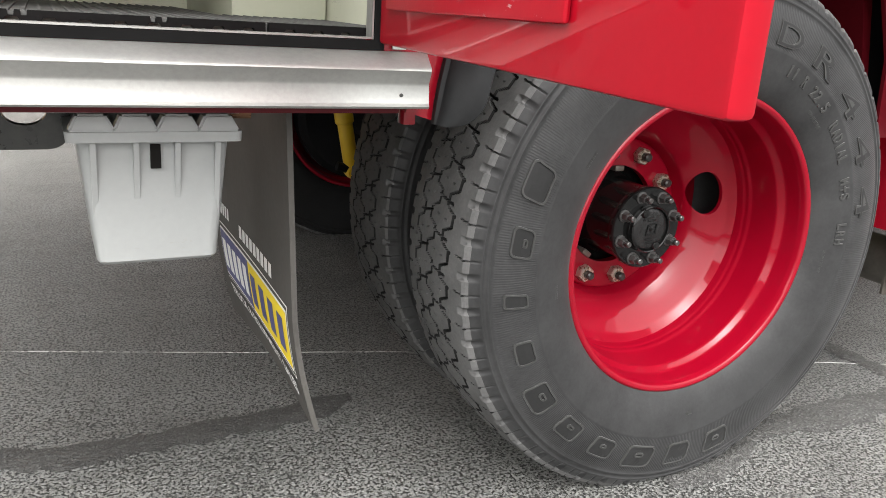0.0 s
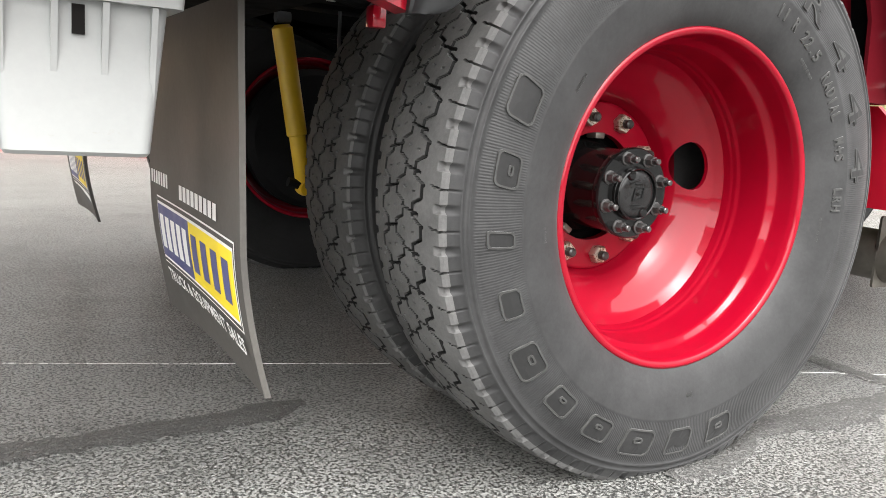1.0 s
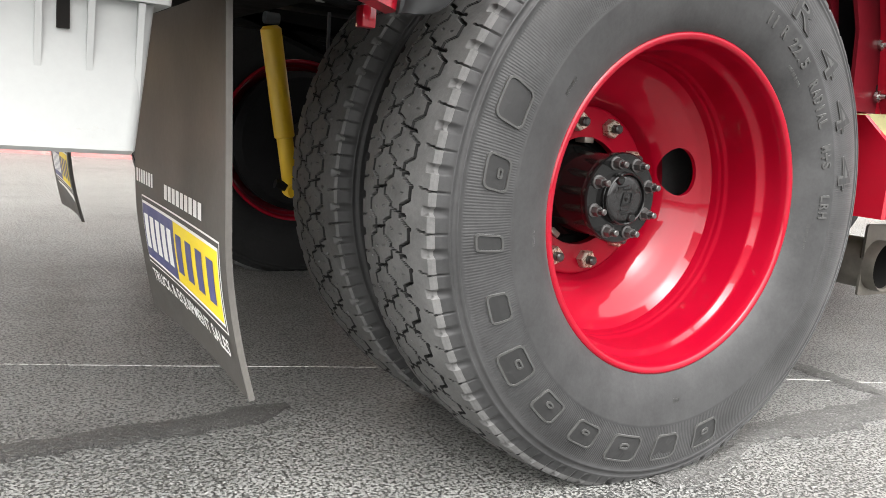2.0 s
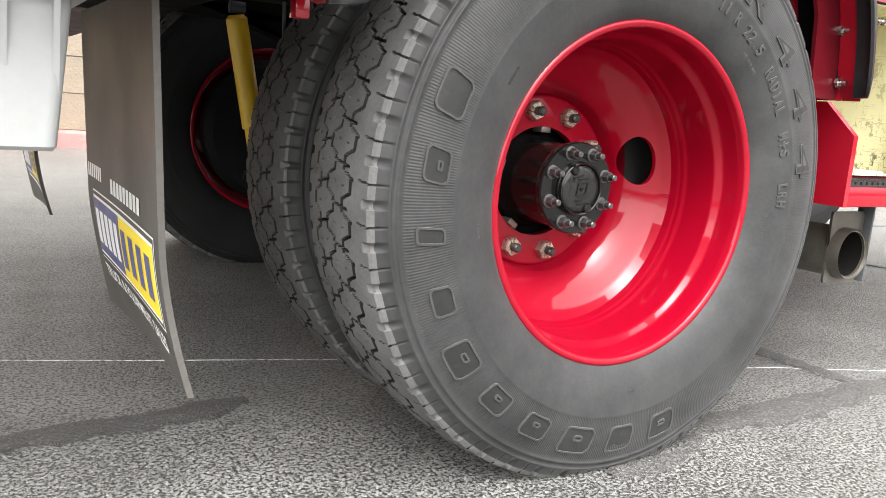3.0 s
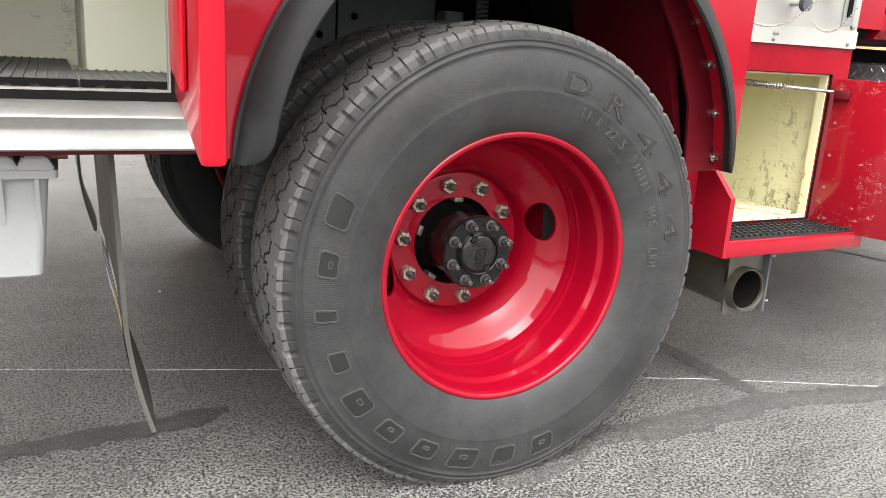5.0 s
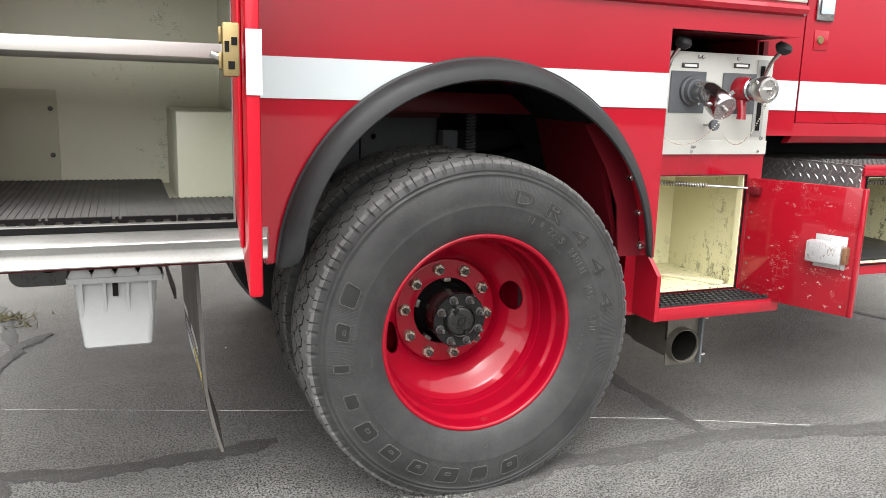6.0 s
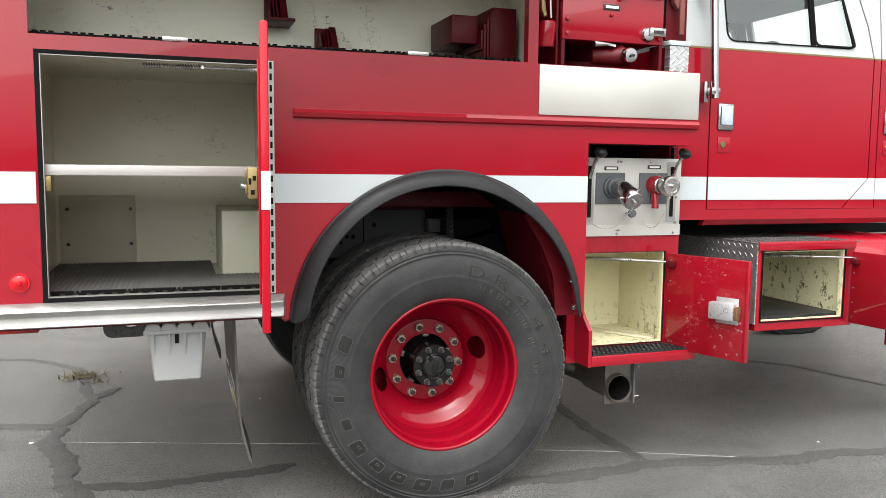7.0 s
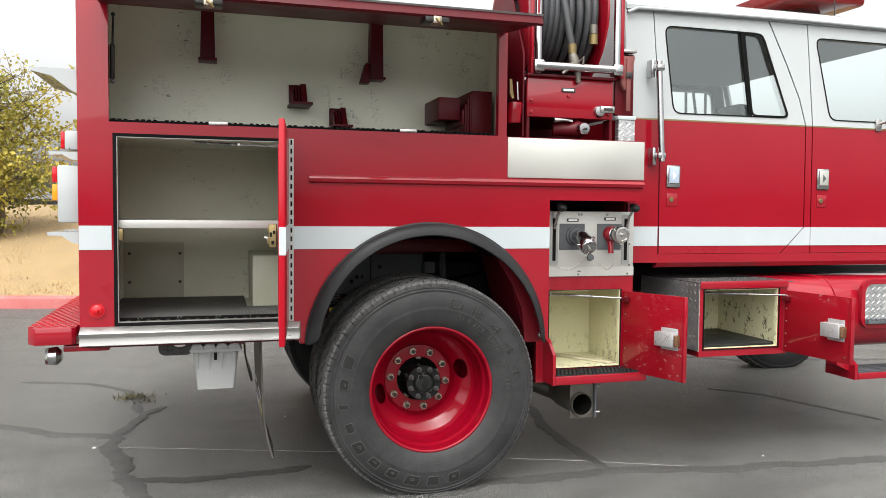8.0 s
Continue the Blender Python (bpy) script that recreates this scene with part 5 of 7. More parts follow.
def make_wheel(name, m, detailed, near=True):
    """A disc wheel: y runs inwards, the dish opens outwards."""
    w = group_part(name, truck, m, "black truck tyre on a glossy red steel wheel")
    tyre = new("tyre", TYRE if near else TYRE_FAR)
    tyre.parent = w
    tagged(tyre, "dusty black truck tyre with block tread")
    part("rim", lathed(rim_out + rim_back, 160, closed=True), RIM_RED, w, "glossy red steel rim", smooth=28)
    part("disc", disc_mesh(), RIM_RED, w, smooth=28)
    if not detailed:
        return w
    nut = stud = None
    for i in range(10):
        t = radians(29.7 + 36 * i)
        p = pose(0.1429 * math.cos(t) - 0.002, 0.1675, 0.1429 * math.sin(t), 0, 17 * i, 0)
        if nut is None:
            nut = part("lug_nut", hex_nut(Matrix.Diagonal((1.2, 1.1, 1.2, 1))), NUT_METAL, w, "dirty steel lug nut", smooth=30, m=p)
            stud = part("stud", lathed([(0, -0.043), (0.006, -0.043), (0.0095, -0.040), (0.0095, -0.020)], 12), STUD_BLACK, w, m=p)
        else:
            again(nut, p), again(stud, p)
    part("hub", lathed([(0.135, 0.26), (0.135, 0.205), (0.100, 0.200), (0.097, 0.185), (0.090, 0.175), (0.083, 0.160), (0.081, 0.080), (0.082, 0.063), (0.086, 0.060), (0.0875, 0.057), (0.0875, 0.045), (0.0850, 0.042), (0.052, 0.042), (0.051, 0.036), (0.048, 0.034), (0.0, 0.033)], 56), HUB_BLACK, w, "glossy black painted axle hub", smooth=30)
    part("hub_cap", lathed([(0, 0.0285), (0.036, 0.0290), (0.043, 0.0306), (0.0470, 0.0350)], 40), HUB_CAST, w, "rough cast black hub cap")
    ring_prof = [(0.0455, 0.0335), (0.0462, 0.0275), (0.0482, 0.0262), (0.0500, 0.0275), (0.0505, 0.0405)]
    part("cap_ring", lathed(ring_prof, 48), HUB_BLACK, w, "raised ring round the hub cap")
    for a0 in (118, 298):
        part("cap_notch", lathed([(0, 0.0245), (0.0075, 0.0250), (0.0105, 0.0285), (0.0110, 0.034)], 16, m=pose(0.0405 * math.cos(radians(a0)), 0, 0.0405 * math.sin(radians(a0)))), HUB_BLACK, w)
    mark = [(-0.016, -0.010), (-0.006, 0.013), (0.019, 0.011), (0.010, -0.012)]
    edge = [(px * 0.80, pz * 0.76) for px, pz in mark]
    part("cast_mark", plate(mark, (edge,), 0.0262, 0.0295, m=pose(0, 0, 0, 0, -14, 0)), HUB_BLACK, w)
    for k, (px, pz, pw) in enumerate(((-0.004, 0.026, 0.026), (0.000, -0.027, 0.024), (0.002, 0.020, 0.020), (-0.002, -0.021, 0.018))):
        part("cast_bar", boxed(px - pw / 2, px + pw / 2, 0.0268, 0.0295, pz - 0.0016, pz + 0.0016, 0.0006, m=pose(0, 0, 0, 0, -14 + 5 * k, 0)), HUB_BLACK, w)
    part("centre_dot", lathed([(0, 0.0262), (0.0032, 0.0262), (0.0032, 0.030)], 8), SOOT_SHADE, w)
    s0 = None
    for i in range(8):
        t = radians(20 + 45 * i)
        p = pose(0.0700 * math.cos(t), 0.0422, 0.0700 * math.sin(t), 0, 11 * i, 0)
        if s0 is None:
            nb = hex_nut(Matrix.Diagonal((0.62, 0.75, 0.62, 1)))
            tube(nb, [(0, -0.016, 0), (0, -0.030, 0), (0, -0.032, 0)], [0.0062, 0.0062, 0.0045], 10)
            s0 = part("axle_stud", nb, HUB_STUD, w, m=p, smooth=30)
        else:
            again(s0, p)
    tab = part("pilot_tab", boxed(-0.012, 0.012, 0.150, 0.180, 0.098, 0.110, 0.002), EXHAUST, w, m=pose(0, 0, 0, 0, 0, 0))
    for i in range(1, 5):
        again(tab, pose(0, 0, 0, 0, 72 * i, 0))
    # lettering
    for i, ch in enumerate("DR444"):
        link("letter_outline", wrap(text_mesh(ch, 0.05, 0.0046, 0.0012), 0.3960, 74.5 - 15.8 * i, 0.067, 0.043), TYRE_EDGE, w, smooth=0)
        link("raised_letter", wrap(text_mesh(ch, 0.05, 0.0050, -0.0004), 0.3975, 74.5 - 15.8 * i, 0.0645, 0.040), TYRE_LETTER, w, smooth=0)
    for i, ch in enumerate("11 R 22.5  RADIAL  M+S   LRH"):
        if ch != " ":
            link("raised_letter", wrap(text_mesh(ch, 0.026, 0.0040, 0.0006), 0.3545, 69.5 - 2.60 * i, 0.004 if ch in ".1I" else 0.0125, 0.005 if ch == "." else 0.022), TYRE_EDGE, w, smooth=0)
    for i, gw in enumerate((0.060, 0.058, 0.072, 0.058, 0.058, 0.062, 0.048, 0.026, 0.052, 0.062)):
        lines, fill = letter_block(gw, (0.050, 0.050, 0.050, 0.042, 0.042, 0.050, 0.038, 0.046, 0.042, 0.050)[i], (1, 0, 1, 1, 1, 1, 0, 0, 1, 0)[i])
        link("raised_block", wrap(lines, 0.404, 283.8 - 13.83 * i), TYRE_EDGE, w, smooth=0)
        link("block_face", wrap(fill, 0.404, 283.8 - 13.83 * i), TYRE_LETTER, w, smooth=0)
    for body_txt, r, mid, size in (("|||| ||| |||| ||", 0.347, 148, 0.008), ("||||||||||| |||", 0.338, 188, 0.007), ("|||||||| ||||| ||| ||||||||", 0.336, 48, 0.0075), ("|||| |||||||| ||||| ||||||", 0.336, 352, 0.0075), ("||||||||", 0.345, 274, 0.008)):
        link("small_print_bars", wrap(text_mesh(body_txt, size, 0.0022), r, mid), TYRE_EDGE, w, smooth=0)
    return w


make_wheel("outer_rear_wheel", pose(0, WY, WZ), True)
make_wheel("inner_rear_wheel", pose(0, WY + 0.335, WZ, 0, 0, 180), False)
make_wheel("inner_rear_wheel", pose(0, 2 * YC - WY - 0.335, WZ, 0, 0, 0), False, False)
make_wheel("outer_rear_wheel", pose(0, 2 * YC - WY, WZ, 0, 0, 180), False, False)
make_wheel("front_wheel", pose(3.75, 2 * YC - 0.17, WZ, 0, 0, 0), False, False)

# ---- underside ----
part("rear_axle", lathed([(0, 0.35), (0.075, 0.35), (0.08, 0.62), (0.085, 1.0), (0.19, 1.1), (0.22, YC), (0.19, 1.38), (0.085, 1.48), (0.08, 1.86), (0.075, 2.13), (0, 2.13)], 24, m=pose(0, 0, WZ)), CHASSIS, truck, "black axle housing")
part("brake_drum", lathed([(0, 0.50), (0.20, 0.50), (0.205, 0.60), (0.20, 0.64), (0, 0.66)], 32, m=pose(0, 0, WZ)), CHASSIS, truck)
# far drum widened to cover the bright rim: shade given by its shape
part("brake_drum", lathed([(0, 1.82), (0.235, 1.84), (0.258, 1.87), (0.258, 1.93), (0.22, 1.98), (0, 1.98)], 40, m=pose(0, 0, WZ)), CHASSIS, truck)
for y in (0.90, 1.50):
    part("frame_rail", boxed(-1.45, 3.6, y, y + 0.08, 0.845, 1.04, 0.006), CHASSIS, truck, "black steel chassis rail")
    bm = bmesh.new()
    for k in range(7):
        L = 0.72 - 0.08 * k
        pts = [(-L + 2 * L * i / 10, (1.02 if y < 1 else 0.965) - 0.013 * k - 0.10 * (1 - (2 * i / 10 - 1) ** 2)) for i in range(11)]
        ring0 = [(x, z) for x, z in pts] + [(x, z - 0.011) for x, z in reversed(pts)]
        p = prism(ring0, "y", y, y + 0.08)
        tmp = bpy.data.meshes.new("leaf")
        p.to_mesh(tmp)
        p.free()
        bm.from_mesh(tmp)
        bpy.data.meshes.remove(tmp)
    part("leaf_spring", bm, CHASSIS, truck, "stacked black leaf spring")
part("chassis_plate", plate(rect(-0.62, 0.16, 0.87, 1.09), tuple([(px + 0.011 * math.cos(2 * math.pi * i / 12), pz + 0.011 * math.sin(2 * math.pi * i / 12)) for i in range(12)] for px, pz in ((-0.09, 1.02), (-0.09, 0.94), (-0.19, 0.965), (-0.22, 0.965), (-0.25, 1.0), (-0.25, 0.94), (-0.30, 0.95), (-0.33, 0.99), (-0.36, 0.94), (-0.36, 1.04))), 0.822, 0.832), CHASSIS_GREY, truck, "dusty grey chassis side plate with holes")
part("plate_joint", boxed(-0.145, -0.140, 0.816, 0.8215, 0.87, 1.09), SOOT_SHADE, truck)
part("plate_rib", boxed(-0.62, 0.16, 0.79, 0.8215, 1.092, 1.115), RED_DULL, truck)
part("bracket_box", boxed(0.145, 0.205, 0.72, 0.78, 0.99, 1.05, 0.005), CHASSIS_GREY, truck)
hs0 = [(0.23 + 0.017 * math.cos(i * math.pi / 3), 0.66 + 0.017 * math.sin(i * math.pi / 3), 0.95 + 0.19 * i / 96) for i in range(97)]
part("coil_spring", tubed(hs0, 0.004, 6), CHASSIS_GREY, truck, "grey coil spring behind the wheel")
part("arch_beam", boxed(-0.60, 0.50, 0.46, 0.56, 1.12, 1.19, 0.006), RED_DULL, truck)
# underside sheet in black: the shade beneath the floor is in its colour
part("floor_skirt", boxed(-1.48, -0.62, 0.05, 0.90, 0.775, 0.800), SOOT_SHADE, truck)
# added black sheets that stand for shade behind the arch and close light gaps
part("shade_sheet", boxed(-0.60, 0.35, 1.0, 1.02, 1.02, 1.25), SOOT_SHADE, truck)
part("shade_sheet", boxed(0.351, 1.30, 1.0, 1.02, 0.60, 1.25), SOOT_SHADE, truck)
part("cross_member", boxed(-1.40, -1.30, 0.70, 2.4, 0.72, 0.80, 0.006), CHASSIS, truck)

# finned stack that stands for the ends of the leaf spring
pack = group_part("spring_leaf_ends", truck)
for k in range(6):
    part("fin", boxed(-0.50, -0.34, 0.66, 0.74, 0.838 + 0.013 * k, 0.844 + 0.013 * k, 0.001), CHASSIS_GREY, pack)
part("core", boxed(-0.49, -0.35, 0.67, 0.735, 0.836, 0.92), SOOT_SHADE, pack)
part("clamp", boxed(-0.452, -0.432, 0.650, 0.6595, 0.832, 0.92, 0.002), ALU, pack, "bright clamp strap")
part("hose_line", tubed([(-0.62, 0.55, 0.835), (-0.52, 0.58, 0.845), (-0.40, 0.62, 0.83), (-0.28, 0.68, 0.845)], 0.010, 8), CHASSIS, truck)
part("brake_line", tubed([(-0.402, 0.70, 0.82), (-0.398, 0.70, 0.60), (-0.39, 0.69, 0.48)], 0.004, 6), CHASSIS_GREY, truck)
shock = group_part("shock_absorber", truck)
st, sb = Vector((-0.281, 1.45, 0.852)), Vector((-0.188, 1.45, 0.356))
part("dust_tube", tubed([st, st.lerp(sb, 0.02), st.lerp(sb, 0.66), st.lerp(sb, 0.67)], [0.022, 0.032, 0.032, 0.028], 18), YELLOW, shock, "yellow shock absorber body")
part("upper_eye", tubed([st + Vector((-0.02, 0, 0.022)), st + Vector((0.025, 0, 0.022))], 0.018, 12), CHASSIS_GREY, shock)
part("damper_tube", tubed([st.lerp(sb, 0.671), st.lerp(sb, 0.93), st.lerp(sb, 0.96)], [0.026, 0.026, 0.019], 18), YELLOW, shock)
part("lower_eye", lathed([(0, -0.03), (0.022, -0.03), (0.025, 0), (0.022, 0.03), (0, 0.03)], 14, m=Matrix.Translation(sb)), YELLOW, shock)
part("mount_bolt", tubed([sb + Vector((-0.055, 0, 0.02)), sb + Vector((-0.015, 0, 0.01))], 0.016, 10), CHASSIS, shock)

# white plastic bin hung under the sill
def scallop_mesh(x):
    """A hollow-looking rim bump: a flat-topped wedge whose face leans back."""
    bm = bmesh.new()
    lo = [(x - 0.029, 0.031), (x + 0.029, 0.031), (x + 0.029, 0.064), (x - 0.029, 0.064)]
    hi = [(x - 0.017, 0.035), (x + 0.017, 0.035), (x + 0.017, 0.062), (x - 0.017, 0.062)]
    r0, r1 = [bm.verts.new((px, py, 0.7192)) for px, py in lo], [bm.verts.new((px, py, 0.7415)) for px, py in hi]
    ring_faces(bm, r0, r1)
    bm.faces.new(r0), bm.faces.new(r1)
    bmesh.ops.bevel(bm, geom=bm.edges[:], offset=0.003, segments=2, affect="EDGES")
    bmesh.ops.recalc_face_normals(bm, faces=bm.faces[:])
    return bm


bin_ = group_part("storage_bin", truck, m=pose(0.018, -0.008, 0.008), label="dirty white plastic bin bolted under the sill")
bm = bmesh.new()
rings = []
for z, x0, x1, y0, y1, r in ((0.532, -1.074, -0.922, 0.068, 0.22, 0.012), (0.537, -1.078, -0.918, 0.062, 0.225, 0.016), (0.705, -1.094, -0.902, 0.050, 0.255, 0.016), (0.7055, -1.107, -0.888, 0.032, 0.265, 0.010), (0.719, -1.108, -0.887, 0.031, 0.266, 0.010), (0.720, -1.090, -0.904, 0.048, 0.250, 0.012), (0.56, -1.068, -0.926, 0.075, 0.215, 0.012)):
    rings.append([bm.verts.new((px, py, z)) for px, py in rect(x0, x1, y0, y1, r, 4)])
for a, b in zip(rings, rings[1:]):
    ring_faces(bm, a, b)
bm.faces.new(rings[0]), bm.faces.new(rings[-1])
bmesh.ops.recalc_face_normals(bm, faces=bm.faces[:])
part("tub", bm, BIN_WHITE, bin_, "dirty white plastic tub")
for x in (-1.076, -1.024, -0.972, -0.920):
    part("rib", prism([(0.036, 0.7045), (0.062, 0.7045), (0.069, 0.600), (0.0640, 0.592)], "x", x - 0.0035, x + 0.0035), BIN_WHITE, bin_)
    part("scallop", scallop_mesh(x), BIN_WHITE, bin_, smooth=25)
part("hand_slot", boxed(-1.006, -0.993, 0.0465, 0.060, 0.668, 0.700), SOOT_SHADE, bin_)
part("hanger_strip", boxed(-1.128, -0.890, 0.036, 0.052, 0.7425, 0.766, 0.002), BIN_WHITE, bin_)
part("hanger_flange", boxed(-1.128, -0.905, 0.0525, 0.15, 0.756, 0.766, 0.002), ALU, bin_)
part("clip_bolt", tubed([(-0.904, 0.060, 0.7425), (-0.872, 0.060, 0.7425)], 0.010, 10), RUST, bin_)
part("tow_eye", plate(rect(-1.225, -1.078, 0.682, 0.757, 0.03), ([(-1.135 + 0.028 * math.cos(2 * math.pi * i / 20), 0.735 + 0.02 * math.sin(2 * math.pi * i / 20)) for i in range(20)],), 0.16, 0.18), STUD_BLACK, truck, "black steel tow plate with a round hole")

# mud flaps
def mud_flap(y0, y1, parent, written, x=0.0):
    g = group_part("mud_flap", parent, label="dusty black rubber mud flap with printed white border")
    xs = lambda z: x - 0.790 + 0.012 * (0.755 - z) / 0.335 + (0.0 if z > 0.42 else 0.034 * ((0.42 - z) / 0.22) ** 1.7)
    bm = bmesh.new()
    rows = []
    for i in range(25):
        z = 0.755 - (0.755 - 0.20) * i / 24
        low = max(0.0, (0.30 - z) / 0.10)
        rows.append([bm.verts.new((xs(z) + dx + 0.012 * math.sin(math.pi * (y - y0) / (y1 - y0)) * min(1.0, low + 0.3), y, z - 0.02 * low * (y - y0) / (y1 - y0))) for dx in (0.0, 0.009) for y in ([y0 + (y1 - y0) * j / 10 for j in range(11)] if dx == 0 else [y1 - (y1 - y0) * j / 10 for j in range(11)])])
    for a, b in zip(rows, rows[1:]):
        ring_faces(bm, a, b)
    bm.faces.new(rows[0]), bm.faces.new(rows[-1])
    bmesh.ops.recalc_face_normals(bm, faces=bm.faces[:])
    part("flap_sheet", bm, FLAP_RUBBER, g, smooth=50)

    def sheet(name, ya, yb, za, zb, mat, lift):
        """A printed patch that follows the rubber. ya is the far side of the reading direction."""
        b2 = bmesh.new()
        rr = []
        for i in range(7):
            z = za + (zb - za) * i / 6
            rr.append([b2.verts.new((xs(z) - lift + 0.012 * math.sin(math.pi * (y - y0) / (y1 - y0)) * min(1.0, max(0.0, (0.30 - z) / 0.10) + 0.3), y, z)) for y in [ya + (yb - ya) * j / 8 for j in range(9)]])
        for a, b in zip(rr, rr[1:]):
            ring_faces(b2, a, b, close=False)
        return part(name, b2, mat, g)

    def words(txt, yl, yr, z0, h, mat):
        me = text_mesh(txt, 1.0, 0.0, 0.022)
        X = [v.co.x for v in me.vertices]
        Z = [v.co.y for v in me.vertices]
        for v in me.vertices:
            y = yl + (yr - yl) * (v.co.x - min(X)) / (max(X) - min(X))
            z = z0 + h * (v.co.y - min(Z)) / (max(Z) - min(Z))
            v.co = (xs(z) - 0.0040 + 0.012 * math.sin(math.pi * (y - y0) / (y1 - y0)) * min(1.0, max(0.0, (0.30 - z) / 0.10) + 0.3), y, z)
        link("lettering", me, mat, g, smooth=0)

    k = lambda f: y1 - (y1 - y0) * f  # reading from the inner edge outwards
    ya, yb = k(0.10), k(0.955)
    sheet("print_border", ya, yb, 0.288, 0.422, WRITE_WHITE, 0.0010)
    sheet("print_gap", ya - 0.003, yb + 0.003, 0.291, 0.419, FLAP_RUBBER, 0.0013)
    sheet("print_field", ya - 0.007, yb + 0.007, 0.298, 0.412, WRITE_WHITE, 0.0016)
    ym = k(0.50)
    sheet("print_blue", ya - 0.010, ym, 0.303, 0.407, WRITE_BLUE, 0.0020)
    sheet("print_yellow", ym, yb + 0.010, 0.303, 0.407, WRITE_YELLOW, 0.0020)
    n = 5
    for i in range(n):
        a = ya - 0.022 - (ya - ym - 0.028) * i / n
        sheet("logo_bar", a, a - (ya - ym) / n * 0.62, 0.322, 0.388, WRITE_WHITE, 0.0025)
    n = 4
    for i in range(n):
        a = ym - 0.014 - (ym - yb - 0.022) * i / n
        sheet("logo_bar", a, a - (ym - yb) / n * 0.55, 0.322, 0.388, WRITE_BLUE, 0.0025)
    if written:
        words("TRUCK & EQUIPMENT SALES", ya - 0.02, yb + 0.002, 0.250, 0.030, WRITE_WHITE)
    else:
        sheet("print_bar", ya - 0.02, yb + 0.002, 0.258, 0.280, WRITE_WHITE, 0.0012)
    for i in range(9):
        a = k(0.40) - 0.030 * i
        sheet("print_bar", a, a - 0.022, 0.436, 0.462, WRITE_WHITE, 0.0012)
    for i in range(7):
        a = k(0.03) - 0.022 * i
        sheet("print_bar", a, a - 0.015, 0.444, 0.470, WRITE_WHITE, 0.0012)


mud_flap(0.100, 0.755, truck, True)
mud_flap(1.79, 2.40, truck, False, -0.020)

# ---- rear end ----
part("reflector", lathed([(0, -0.020), (0.006, -0.019), (0.009, -0.014), (0.018, -0.012), (0.024, -0.008), (0.0245, -0.006), (0.030, -0.006), (0.031, 0)], 24, m=pose(-1.452, 0, 0.909)), LENS_RED, truck, "round red side marker lamp")
bump_ = group_part("rear_bumper", truck, label="red tread plate rear bumper step")
part("bumper_beam", prism([(-1.735, 0.10), (-1.70, 0.055), (-1.56, 0.055), (-1.545, 0.07), (-1.545, 2.40), (-1.735, 2.40)], "z", 0.762, 0.835, 0.003), RED, bump_)
bm = bmesh.new()
for i in range(6):
    for j in range(60):
        x, y = -1.72 + 0.032 * i + (0.014 if j % 2 else 0), 0.09 + 0.038 * j
        box(bm, x - 0.010, x + 0.010, y - 0.006, y + 0.006, 0.836, 0.8395, 0)
part("tread_studs", bm, TREAD_RED, bump_, smooth=0, kind="stuff")
part("lower_bracket", boxed(-1.60, -1.42, 0.10, 0.20, 0.725, 0.752, 0.003), RED, bump_)
wl = group_part("work_lamp", truck)
part("housing", tubed([(-1.66, 0.13, 0.705), (-1.628, 0.13, 0.705), (-1.61, 0.13, 0.705)], [0.036, 0.04, 0.02], 16), CHROME, wl, "small chrome work lamp")
part("lens", tubed([(-1.672, 0.13, 0.705), (-1.661, 0.13, 0.705)], [0.034, 0.037], 16), GLASS, wl)
for z0, z1, d, y in ((1.275, 1.512, 0.085, 0.10), (1.575, 1.655, 0.055, 0.10)):
    tl = group_part("tail_lamp", truck, label="white tail lamp housing with coloured lenses")
    part("housing", boxed(BX0 - d, BX0 - 0.001, y - 0.06, y + 0.08, z0, z1, 0.008), WHITE_PAINT, tl)
    if z1 - z0 > 0.1:
        part("lens", boxed(BX0 - d - 0.022, BX0 - d, y - 0.045, y + 0.065, z0 + 0.165, z1 - 0.006, 0.006), LENS_RED, tl)
        part("lens", boxed(BX0 - d - 0.022, BX0 - d, y - 0.045, y + 0.065, z0 + 0.09, z0 + 0.158, 0.006), LENS_AMBER, tl)
    else:
        part("lens", boxed(BX0 - d - 0.018, BX0 - d, y - 0.045, y + 0.065, z0 + 0.004, z1 - 0.004, 0.006), LENS_RED, tl)
for zt, L, h in ((1.905, 0.18, 0.10), (1.566, 0.115, 0.036), (1.235, 0.125, 0.05)):
    part("rear_bracket", prism([(BX0 - 0.001, zt), (BX0 - L, zt), (BX0 - L + 0.004, zt - 0.014), (BX0 - L * 0.55, zt - h * 0.32), (BX0 - 0.03, zt - h * 0.85), (BX0 - 0.001, zt - h)], "y", 0.03, 0.55), WHITE_PAINT, truck, "white painted rear bracket")

